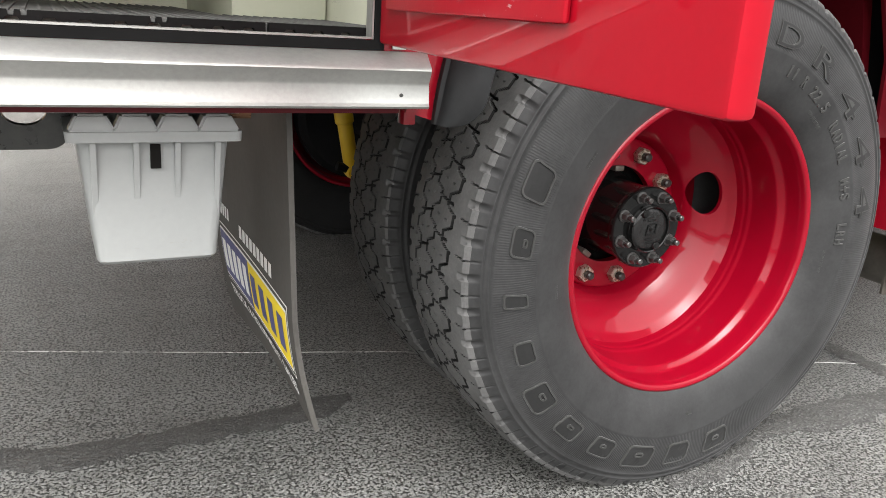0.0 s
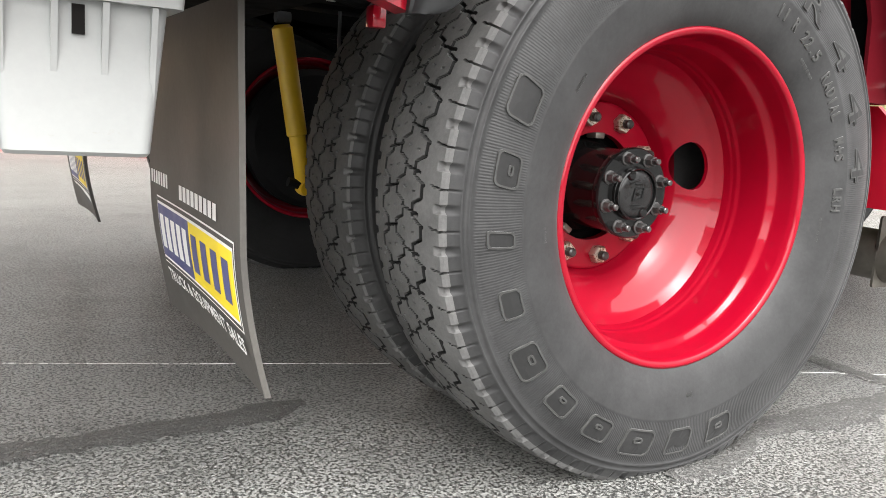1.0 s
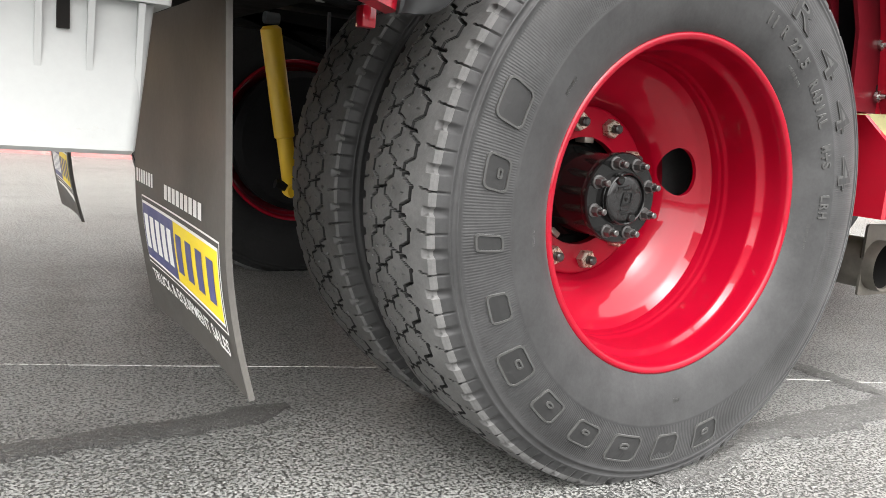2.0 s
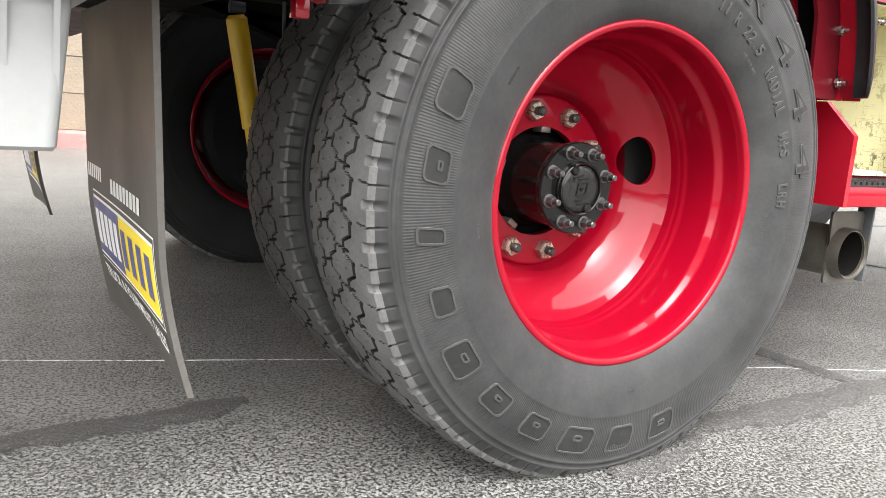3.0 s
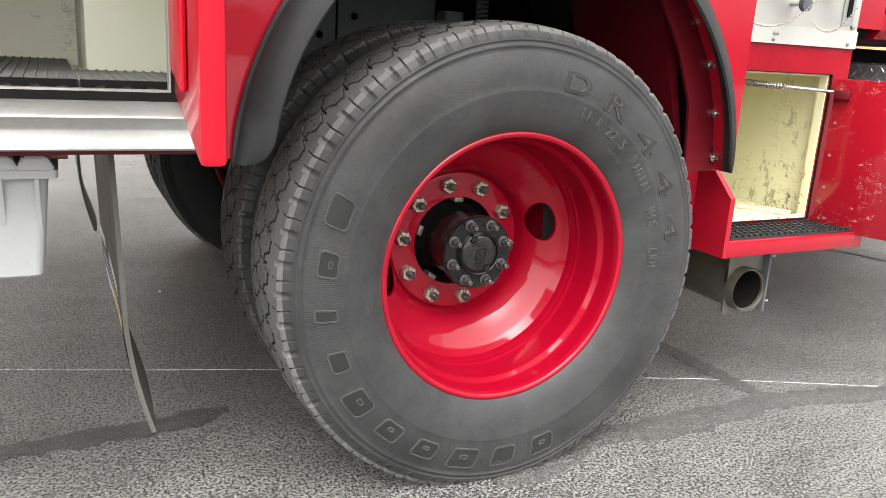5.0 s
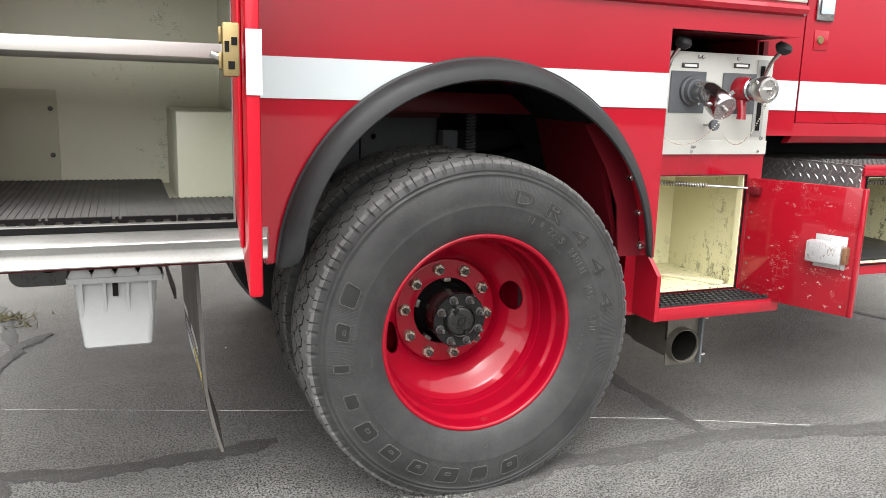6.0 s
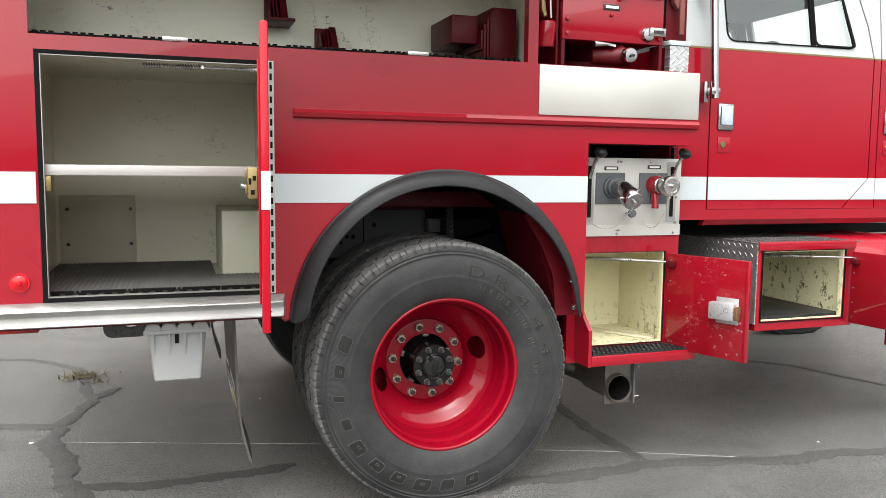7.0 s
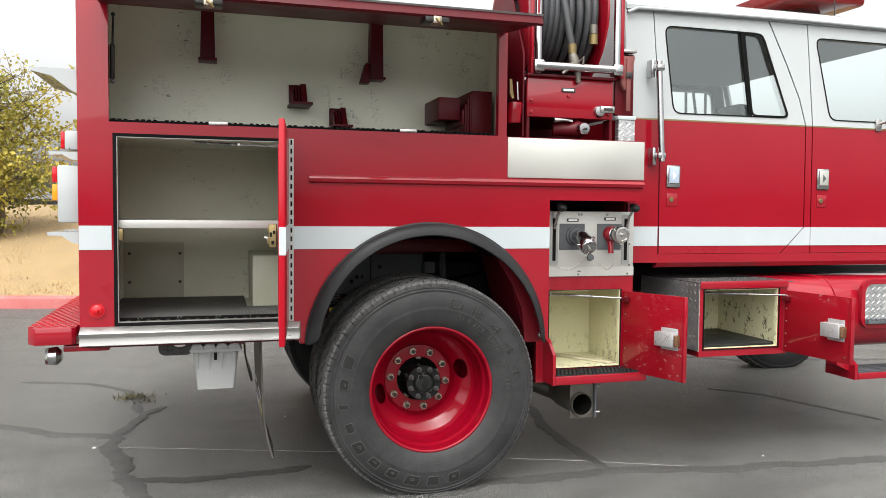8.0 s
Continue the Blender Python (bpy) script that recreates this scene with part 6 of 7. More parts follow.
# ---- tool mounts in the upper compartment ----
def block_mount(x, z, s, parent):
    """A small notched holder: base plate and a few upright teeth."""
    g = group_part("tool_mount", parent)
    part("base", boxed(x - 0.06 * s, x + 0.06 * s, 0.32, 0.488, z, z + 0.012, 0.002), RED_DULL, g, "dark red tool mount")
    part("back_plate", boxed(x - 0.052 * s, x + 0.035 * s, 0.470, 0.488, z + 0.0125, z + 0.125 * s, 0.002), RED_DULL, g)
    part("wedge", prism([(0.345, z + 0.0125), (0.469, z + 0.0125), (0.469, z + 0.12 * s), (0.42, z + 0.125 * s)], "x", x + 0.004 * s, x + 0.034 * s, 0.002), RED_DULL, g)
    for k in range(3):
        part("tooth", prism([(0.350 + 0.008 * k, z + 0.0125), (0.469, z + 0.0125), (0.469, z + (0.112 - 0.012 * k) * s), (0.425, z + (0.118 - 0.012 * k) * s)], "x", x - (0.012 + 0.014 * k) * s, x - (0.004 + 0.014 * k) * s), RED_DULL, g)


block_mount(-0.578, 1.842, 0.9, truck)
block_mount(-0.380, 1.742, 0.85, truck)
for x, z0, z1 in ((-1.01, 2.030, 2.279), (-0.205, 1.985, 2.279)):
    g = group_part("hanging_mount", truck)
    part("arm", prism([(x - 0.028, z1), (x + 0.03, z1), (x + 0.034, z0 + 0.012), (x - 0.034, z0 + 0.012)], "y", 0.36, 0.44, 0.003), RED_DULL, g, "dark red hanging bracket")
    part("foot", boxed(x - 0.042, x + 0.042, 0.345, 0.445, z0, z0 + 0.012, 0.002), RED_DULL, g)
part("side_clamp", prism([(-0.290, 1.962), (-0.2445, 1.962), (-0.2445, 2.055), (-0.262, 2.062)], "y", 0.34, 0.40, 0.003), RED_DULL, up_in)
g = group_part("stepped_mount", truck)
part("block", boxed(0.240, 0.345, 0.20, 0.49, 1.712, 1.930, 0.004), RED_DULL, g, "large dark red stepped tool mount")
part("shelf_arm", boxed(0.075, 0.186, 0.22, 0.49, 1.785, 1.895, 0.004), RED_DULL, g)
for k in range(4):
    part("tooth", boxed(0.188 + 0.013 * k, 0.198 + 0.013 * k, 0.19, 0.485, 1.712 if k else 1.76, 1.835 + 0.026 * k, 0.002), RED_DULL, g)
bm = bmesh.new()
for i in range(72):
    x = -1.395 + 0.0235 * i
    if i % 5 != 3:
        box(bm, x, x + 0.015, 0.0435, 0.0595, 1.6765, 1.7115)
box(bm, -1.445, 0.30, 0.06, 0.49, 1.6765, 1.7085)
tagged(part("shelf_mat", bm, DARK_RUBBER, smooth=0), "grey interlocking rubber matting on the upper shelf", "mat")
for x in (-0.965, -0.13):
    part("strike", boxed(x - 0.04, x + 0.04, -0.006, 0.04, 1.6935, 1.708, 0.002), STEEL, truck)

# ribbed rubber mat in the lower compartment
def ribbed_mat(x0, x1, y1):
    """One ribbed mat: a corrugated section pushed back, with a toothed front edge."""
    top, x = [(x0, 0.8685)], x0 + 0.006
    while x + 0.009 < x1 - 0.004:
        top += [(x, 0.8685), (x + 0.0005, 0.8710), (x + 0.0040, 0.8710), (x + 0.0045, 0.8685)]
        x += 0.0175
    mat = part("rubber_mat", prism([(x0, 0.8545)] + top + [(x1, 0.8685), (x1, 0.8545)], "y", 0.055, y1), MAT_RUBBER, smooth=0)
    tagged(mat, "grey ribbed interlocking rubber mat on the compartment floor", "mat", "mats in the lower compartment")
    upper, x, k = [(x0 + 0.002, 0.8705)], x0 + 0.020, 0
    lower = [(x0 + 0.002, 0.8545)]
    while x + 0.03 < x1:
        lower += [(x, 0.8545), (x + 0.005, 0.8625), (x + 0.017, 0.8625), (x + 0.022, 0.8545)]
        if k % 4 == 3:
            for n in (0.006, 0.020):
                upper += [(x + n, 0.8705), (x + n + 0.001, 0.8640), (x + n + 0.007, 0.8640), (x + n + 0.008, 0.8705)]
        x, k = x + 0.040, k + 1
    part("toothed_edge", prism(upper + [(x1 - 0.002, 0.8705), (x1 - 0.002, 0.8545)] + lower[::-1], "y", 0.043, 0.0545), DARK_RUBBER, mat, smooth=0)


ribbed_mat(-1.447, -0.832, 0.865)
ribbed_mat(-0.831, -0.636, 0.38)
tagged(part("floor_mat", boxed(1.445, 1.93, 0.03, 0.555, 0.6325, 0.645, 0.002), BLACK_RUBBER), "dark rubber mat on the step locker floor", "mat")
tagged(part("loose_board", boxed(-0.20, 0.20, -0.025, 0.025, 0, 0.008, 0.001, m=pose(0.93, 0.36, 0.539, 0, 0, -58)), WOOD), "thin weathered board lying on the locker floor", "board")

# ---- crew cab ----
CY, SPLIT, LEAN_IN = 0.20, 1.832, 0.075


def cab_skin(name, outer, holes, mat, parent, y0=0.0, y1=0.006, label="", side=1):
    """A sheet of the cab side that leans inwards above the belt line."""
    bm = plate(outer, holes, CY + y0, CY + y1)
    for v in bm.verts:
        v.co.y += LEAN_IN * max(0.0, v.co.z - SPLIT)
        if side < 0:
            v.co.y = 2 * YC - v.co.y
    if side < 0:
        bmesh.ops.reverse_faces(bm, faces=bm.faces[:])
    return part(name, bm, mat, parent, label)


def round_poly(pts, r, n=4):
    """Round the corners of a polygon."""
    out = []
    for i, p in enumerate(pts):
        a, b, c = Vector(pts[i - 1]), Vector(p), Vector(pts[(i + 1) % len(pts)])
        q0, q1 = b + (a - b).normalized() * r, b + (c - b).normalized() * r
        out += [tuple(q0.lerp(b, t).lerp(b.lerp(q1, t), t)) for t in (k / n for k in range(n + 1))]
    return out


def grown(pts, d):
    c = sum((Vector(p) for p in pts), Vector((0, 0))) / len(pts)
    return [(c.x + (x - c.x) * (1 + d / abs(x - c.x + 1e-6) if abs(x - c.x) > 0.1 else 1), c.y + (z - c.y) * (1 + d / abs(z - c.y + 1e-6) if abs(z - c.y) > 0.1 else 1)) for x, z in pts]


win_r = [(1.330, 2.335), (1.372, 1.868), (2.108, 1.872), (1.945, 2.335)]
win_f = [(2.300, 2.335), (2.385, 1.872), (3.08, 1.872), (3.00, 2.335)]
lower = {
    "quarter": [(1.105, 1.070), (1.292, 1.070), (1.288, SPLIT - 0.0005), (1.105, SPLIT - 0.0005)],
    "rear_door": [(1.299, 1.118), (2.070, 1.118), (2.222, 1.262), (2.217, SPLIT - 0.0005), (1.294, SPLIT - 0.0005)],
    "pillar": [(2.078, 1.118), (2.270, 1.118), (2.263, SPLIT - 0.0005), (2.224, SPLIT - 0.0005), (2.229, 1.259)],
    "front_door": [(2.277, 1.118), (3.25, 1.118), (3.25, SPLIT - 0.0005), (2.270, SPLIT - 0.0005)],
}
upper = {
    "quarter": ([(1.105, SPLIT), (1.288, SPLIT), (1.262, 2.41), (1.105, 2.41)], ()),
    "rear_door": ([(1.294, SPLIT), (2.2165, SPLIT), (2.178, 1.982), (2.097, 2.172), (1.983, 2.41), (1.268, 2.41)], (round_poly(win_r, 0.05),)),
    "pillar": ([(2.2235, SPLIT), (2.263, SPLIT), (2.243, 2.41), (1.992, 2.41), (2.106, 2.172), (2.186, 1.982)], ()),
    "front_door": ([(2.270, SPLIT), (3.25, SPLIT), (3.10, 2.41), (2.250, 2.41)], (round_poly(win_f, 0.05),)),
}
cab_all = [(1.105, 1.070), (3.25, 1.070), (3.25, SPLIT), (3.10, 2.41), (1.105, 2.41)]
part("cab_frame", (lambda b: b)(plate([(1.11, 1.08), (3.24, 1.08), (3.24, 1.80), (1.11, 1.80)], (), CY + 0.012, CY + 0.03)), CHASSIS, truck)
for side in (1, -1):
    cab_skin("cab_inner", [(1.11, 1.80), (3.24, 1.80), (3.09, 2.41), (1.11, 2.41)], (round_poly(grown(win_r, 0.02), 0.05), round_poly(grown(win_f, 0.02), 0.05)), CHASSIS, truck, 0.010, 0.03, side=side)
for k in lower:
    g = group_part("cab_door" if "door" in k else "cab_panel", truck)
    cab_skin("lower_skin", lower[k], (), RED, g, label="glossy red lower cab skin")
    cab_skin("upper_skin", *upper[k], WHITE_PAINT, g, label="white upper cab skin")
    xs = [p[0] for p in lower[k]]
    if k == "rear_door":
        sp = [(1.299, 1.160), (2.114, 1.160), (2.2205, 1.2615), (2.2205, 1.2632), (1.298, 1.2632)]
    elif k == "pillar":
        sp = [(2.122, 1.160), (2.268, 1.160), (2.267, 1.2632), (2.229, 1.2632)]
    else:
        sp = [(min(xs) + 0.001, 1.160), (max(xs) - 0.004, 1.160), (max(xs) - 0.004, 1.2632), (min(xs) + 0.001, 1.2632)]
    cab_skin("stripe", sp, (), STRIPE, g, -0.003, -0.0003)
    zg = [p for p in upper[k][0] if abs(p[1] - SPLIT) < 0.01]
    cab_skin("pinstripe", [(zg[0][0], SPLIT - 0.004), (zg[1][0], SPLIT - 0.004), (zg[1][0], SPLIT + 0.004), (zg[0][0], SPLIT + 0.004)], (), BRASS, g, -0.001, -0.0003)
    if "door" in k:
        w = win_r if k == "rear_door" else win_f
        win = group_part("cab_window", truck)
        cab_skin("window_seal", round_poly(grown(w, 0.002), 0.05), (round_poly(grown(w, -0.004), 0.045),), DARK_RUBBER, win, -0.004, -0.0005, "black rubber window seal")
        pane = cab_skin("pane", round_poly(grown(w, -0.006), 0.045), (), GLASS, win, 0.010, 0.014, "tinted window glass")
        pane.visible_shadow = False
        if k == "rear_door":
            cab_skin("divider", [(1.845, 1.874), (1.863, 1.874), (1.819, 2.332), (1.801, 2.332)], (), DARK_RUBBER, win, -0.005, 0.009)
            cab_skin("quarter_frame", round_poly([(1.815, 2.335), (1.855, 1.872), (2.106, 1.874), (1.943, 2.333)], 0.03), (round_poly([(1.826, 2.325), (1.867, 1.881), (2.088, 1.882), (1.933, 2.323)], 0.027),), DARK_RUBBER, win, -0.0075, -0.0052)
        hx, hz = (1.375, 1.523) if k == "rear_door" else (2.343, 1.527)
        h = group_part("door_handle", truck)
        part("bezel", boxed(hx - 0.041, hx + 0.041, CY - 0.010, CY - 0.0005, hz - 0.050, hz + 0.068, 0.007), CHROME, h, "chrome paddle door handle")
        part("paddle", boxed(hx - 0.027, hx + 0.027, CY - 0.0145, CY - 0.0105, hz - 0.030, hz + 0.055, 0.004), STEEL, h)
        part("decal", boxed(hx - 0.030, hx + 0.030, CY - 0.0160, CY - 0.0148, hz - 0.026, hz + 0.058, 0.0004), STICKER_BLUE if k == "rear_door" else STAINLESS, h, "blue sticker with a pale arrow" if k == "rear_door" else "pale metal sticker")
        part("decal_mark", prism([(hx - 0.008, hz - 0.010), (hx + 0.014, hz + 0.012), (hx - 0.008, hz + 0.034)], "y", CY - 0.0168, CY - 0.0161), WRITE_WHITE if k == "rear_door" else CHASSIS_GREY, h)
        part("key_lock", lathed([(0, -0.008), (0.013, -0.007), (0.016, 0)], 14, m=pose(hx - 0.008, CY - 0.0005, hz - 0.115)), BRASS, h)
        part("lock_cup", boxed(hx - 0.035, hx + 0.030, CY - 0.003, CY - 0.0004, hz - 0.150, hz - 0.082, 0.001), RED, h)
cab_skin("far_side_skin", cab_all, (round_poly(win_r, 0.05), round_poly(win_f, 0.05)), WHITE_PAINT, truck, side=-1)
part("rocker", prism([(CY, 1.116), (CY + 0.006, 1.116), (CY + 0.05, 1.04), (CY + 0.02, 1.045), (CY + 0.001, 1.070)], "x", 1.29, 3.25), RED, truck)
part("cab_floor", boxed(1.11, 3.24, CY + 0.031, 2 * YC - CY - 0.031, 1.08, 1.12), CHASSIS, truck)
part("cab_back", boxed(1.095, 1.109, CY + 0.02, 2 * YC - CY - 0.02, 1.12, SPLIT), RED, truck)
part("cab_back", boxed(1.095, 1.109, CY + 0.06, 2 * YC - CY - 0.06, SPLIT + 0.001, 2.41), WHITE_PAINT, truck)
part("cab_corner", tubed([(1.105, CY + 0.010, 1.07), (1.105, CY + 0.010, SPLIT)], 0.011, 12), RED, truck)
part("cab_corner", tubed([(1.105, CY + 0.010, SPLIT + 0.001), (1.105, CY + 0.010 + LEAN_IN * 0.578, 2.41)], 0.011, 12), WHITE_PAINT, truck)
part("headliner", boxed(1.12, 3.08, CY + 0.09, 2 * YC - CY - 0.09, 2.385, 2.402), HEADLINER, truck)
part("dashboard", boxed(3.10, 3.24, CY + 0.05, 2 * YC - CY - 0.05, 1.13, 1.86, 0.02), CHASSIS, truck)
part("windscreen_frame", prism([(3.24, 1.86), (3.26, 1.86), (3.12, 2.41), (3.10, 2.41)], "y", CY + 0.06, CY + 0.12), WHITE_PAINT, truck)
part("windscreen_frame", prism([(3.24, 1.86), (3.26, 1.86), (3.12, 2.41), (3.10, 2.41)], "y", 2 * YC - CY - 0.12, 2 * YC - CY - 0.06), WHITE_PAINT, truck)
ry0, ry1 = CY + 0.030, 2 * YC - CY - 0.030
part("cab_roof", prism([(ry0, 2.408), (ry0 - 0.002, 2.43), (ry0 + 0.03, 2.475), (ry0 + 0.12, 2.505), (YC, 2.53), (ry1 - 0.12, 2.505), (ry1 - 0.03, 2.475), (ry1 + 0.002, 2.43), (ry1, 2.408)], "x", 1.10, 3.13), WHITE_PAINT, truck, "white cab roof")
part("drip_rail", tubed([(1.10, ry0 - 0.008, 2.385), (1.16, ry0 - 0.010, 2.412), (2.2, ry0 - 0.012, 2.424), (3.1, ry0 - 0.010, 2.420)], 0.010, 10), WHITE_PAINT, truck)
part("light_bar", boxed(2.40, 2.95, 0.55, 1.9, 2.640, 2.75, 0.03), LENS_DARK, truck, "dark red roof light bar")
for y in (0.8, 1.6):
    part("bar_foot", boxed(2.5, 2.8, y - 0.03, y + 0.03, 2.50, 2.641, 0.004), STUD_BLACK, truck)
part("antenna", tubed([(2.62, 0.45, 2.50), (2.58, 0.42, 2.80)], 0.004, 6), STUD_BLACK, truck)
for sx, sy, top in ((1.62, 0.75, 0), (2.62, 0.62, 0), (1.62, 1.65, 0), (2.80, 1.75, 1)):
    seat = group_part("cab_seat", truck)
    part("backrest", boxed(sx, sx + 0.16, sy - 0.24, sy + 0.24, 1.45, 2.02 if top else 1.80, 0.05, 3), CHASSIS_GREY, seat, "dark grey cab seat")
    if top:
        part("headrest", boxed(sx + 0.02, sx + 0.12, sy - 0.14, sy + 0.14, 2.03, 2.17, 0.035, 3), CHASSIS_GREY, seat)
    part("cushion", boxed(sx + 0.161, sx + 0.58, sy - 0.24, sy + 0.24, 1.38, 1.52, 0.04, 3), CHASSIS_GREY, seat)
far_rail = group_part("far_grab_rail", truck)
for x0, x1 in ((2.84, 2.83), (2.98, 2.90), (3.02, 3.02)):
    part("rod", tubed([(x0, 2.33, 1.85), (x1, 2.33, 2.36)], 0.012, 8), STUD_BLACK, far_rail)

grab = group_part("grab_handle", truck)
part("bar", tubed([(1.244, CY - 0.055, 2.125), (1.267, CY - 0.065, 1.605)], 0.017, 14), CHROME, grab, "bright grab handle")
for gx, gz in ((1.245, 2.09), (1.262, 1.635)):
    part("bracket", boxed(gx - 0.040, gx - 0.018, CY - 0.05, CY - 0.0005, gz - 0.048, gz + 0.043, 0.003), CHROME, grab)
    part("clamp", boxed(gx - 0.024, gx + 0.022, CY - 0.080, CY - 0.045, gz - 0.016, gz + 0.016, 0.005), CHROME, grab)
mirror = group_part("mirror_arm", truck)
part("tube", tubed([(2.72, CY - 0.004, 1.86), (2.78, CY - 0.10, 1.90), (2.86, CY - 0.22, 1.93)], 0.008, 8), STEEL, mirror)
part("foot", boxed(2.70, 2.74, CY - 0.012, CY - 0.0005, 1.82, 1.89, 0.004), STEEL, mirror)

# ---- hose reel bay between body and cab ----
part("front_wall", prism([(0.337, 0.041), (0.349, 0.041), (0.455, 0.52), (0.455, 2 * YC - 0.03), (0.443, 2 * YC - 0.03), (0.443, 0.52)], "z", 1.25, 2.235), RED, truck)
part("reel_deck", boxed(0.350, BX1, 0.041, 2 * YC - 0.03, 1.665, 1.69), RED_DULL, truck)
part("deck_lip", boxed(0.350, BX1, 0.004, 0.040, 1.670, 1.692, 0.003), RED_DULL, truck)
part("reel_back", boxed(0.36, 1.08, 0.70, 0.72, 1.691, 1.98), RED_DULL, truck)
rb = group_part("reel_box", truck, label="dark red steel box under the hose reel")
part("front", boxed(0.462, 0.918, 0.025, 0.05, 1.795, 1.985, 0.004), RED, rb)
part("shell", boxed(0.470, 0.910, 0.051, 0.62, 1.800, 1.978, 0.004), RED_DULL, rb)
part("leg", boxed(0.462, 0.476, 0.03, 0.10, 1.691, 1.795), RED_DULL, rb)
part("leg", boxed(0.904, 0.918, 0.03, 0.10, 1.691, 1.795), RED_DULL, rb)
part("top_flange", boxed(0.455, 0.925, 0.005, 0.06, 1.9855, 1.998, 0.002), RED_DULL, rb)
nb = part("bolt", lathed([(0, -0.010), (0.008, -0.008), (0.009, 0)], 8, m=pose(0.482, 0.0245, 1.872)), RED, rb)
for bx, bz in ((0, -0.055), (0.415, -0.055), (0.195, 0.028)):
    again(nb, pose(bx, 0, bz))
part("name_tag", boxed(0.640, 0.712, 0.021, 0.0245, 1.918, 1.940, 0.001), STUD_BLACK, rb)
part("tag_bar", boxed(0.648, 0.704, 0.0195, 0.0208, 1.924, 1.934), WRITE_WHITE, rb)
sw = group_part("reel_switch", truck)
part("dial", lathed([(0, -0.018), (0.024, -0.016), (0.030, -0.006), (0.030, 0)], 20, m=pose(0.842, 0.0245, 1.832)), CHROME, sw, "chrome switch with a tag")
part("tag", boxed(0.842, 0.915, 0.001, 0.005, 1.826, 1.858, 0.001), STEEL, sw)
part("tag_bar", boxed(0.858, 0.905, -0.001, 0.0008, 1.835, 1.848), STUD_BLACK, sw)
vl = group_part("valve", truck)
part("body", tubed([(0.62, 0.08, 1.742), (0.70, 0.06, 1.742), (0.735, 0.05, 1.745), (0.78, 0.06, 1.742)], [0.030, 0.034, 0.042, 0.034], 16), RED_DULL, vl, "red valve with a chrome cap")
part("cap", lathed([(0, -0.035), (0.026, -0.033), (0.030, -0.025), (0.030, 0.0)], 20, m=pose(0.745, 0.012, 1.742)), CHROME, vl)
part("cap_stud", tubed([(0.745, -0.023, 1.742), (0.745, -0.036, 1.738)], 0.006, 8), STUD_BLACK, vl)
part("handle", tubed([(0.60, 0.02, 1.782), (0.655, 0.02, 1.784), (0.70, 0.03, 1.782)], [0.013, 0.006, 0.006], 8), STEEL, vl)
part("riser", tubed([(0.735, 0.05, 1.77), (0.735, 0.07, 1.81)], 0.014, 10), RED_DULL, vl)

reel = group_part("hose_reel", truck, label="hose reel wound with grey rubber hose")
RCY, RCZ = 0.33, 2.33
for x in (0.505, 0.872):
    part("flange", lathed([(0.10, x - 0.006), (0.335, x - 0.006), (0.342, x), (0.335, x + 0.006), (0.10, x + 0.006)], 48, axis="x", m=pose(0, RCY, RCZ)), RED, reel, "red reel flange")
part("drum", lathed([(0, 0.512), (0.19, 0.512), (0.19, 0.865), (0, 0.865)], 40, axis="x", m=pose(0, RCY, RCZ)), RED_DULL, reel)
for rad, n, off in ((0.232, 9, 0.0), (0.268, 8, 0.019)):
    for i in range(n):
        x = 0.534 + off + 0.0385 * i
        b2 = bmesh.new()
        pts = [(x + 0.010 * math.sin(t * 0.5 + i), RCY + rad * math.cos(t), RCZ + rad * math.sin(t)) for t in (2 * math.pi * k / 40 for k in range(41))]
        tube(b2, pts, 0.0185, 10)
        part("hose_turn", b2, HOSE, reel)
part("hose_tail", tubed([(0.645, 0.16, 2.56), (0.648, 0.075, 2.45), (0.658, 0.035, 2.33), (0.678, 0.025, 2.20), (0.688, 0.022, 2.15)], 0.018, 12), HOSE, reel)
part("coupling", tubed([(0.689, 0.021, 2.15), (0.692, 0.020, 2.105)], [0.023, 0.021], 14), BRASS, reel, "brass hose coupling")
part("coupling", tubed([(0.822, 0.055, 2.215), (0.822, 0.057, 2.165)], 0.022, 14), BRASS, reel)
part("coupling_sleeve", tubed([(0.822, 0.056, 2.26), (0.822, 0.055, 2.216)], 0.021, 14), EXHAUST, reel)
nz = group_part("nozzle", truck, label="grey pistol-grip hose nozzle")
part("barrel", tubed([(0.692, 0.020, 2.104), (0.700, 0.016, 2.07), (0.715, 0.012, 2.02), (0.722, 0.010, 1.965)], [0.020, 0.026, 0.018, 0.012], 14), EXHAUST, nz)
part("grip", tubed([(0.700, 0.010, 2.065), (0.655, -0.01, 2.025), (0.625, -0.015, 2.00)], [0.011, 0.010, 0.007], 10), EXHAUST, nz)
part("bail", tubed([(0.715, 0.0, 2.06), (0.735, -0.02, 2.085), (0.73, -0.02, 2.05), (0.718, 0.0, 2.03)], 0.006, 8), EXHAUST, nz)
guide = group_part("roller_guide", truck, label="chrome roller guide round the hose reel")
part("bottom_roller", tubed([(0.49, -0.005, 2.035), (0.905, -0.005, 2.035)], 0.021, 16), CHROME, guide)
for x in (0.510, 0.928):
    part("side_roller", tubed([(x, 0.012, 2.06), (x, 0.012, 2.62)], 0.018, 16), CHROME, guide)
    part("corner", boxed(x - 0.032, x + 0.022, -0.022, 0.030, 2.005, 2.062, 0.008), CHROME, guide)
part("post", boxed(0.943, 0.962, 0.0, 0.05, 1.998, 2.62, 0.003), RED, guide)
part("post", boxed(0.470, 0.484, 0.0, 0.05, 1.998, 2.62, 0.003), RED, guide)
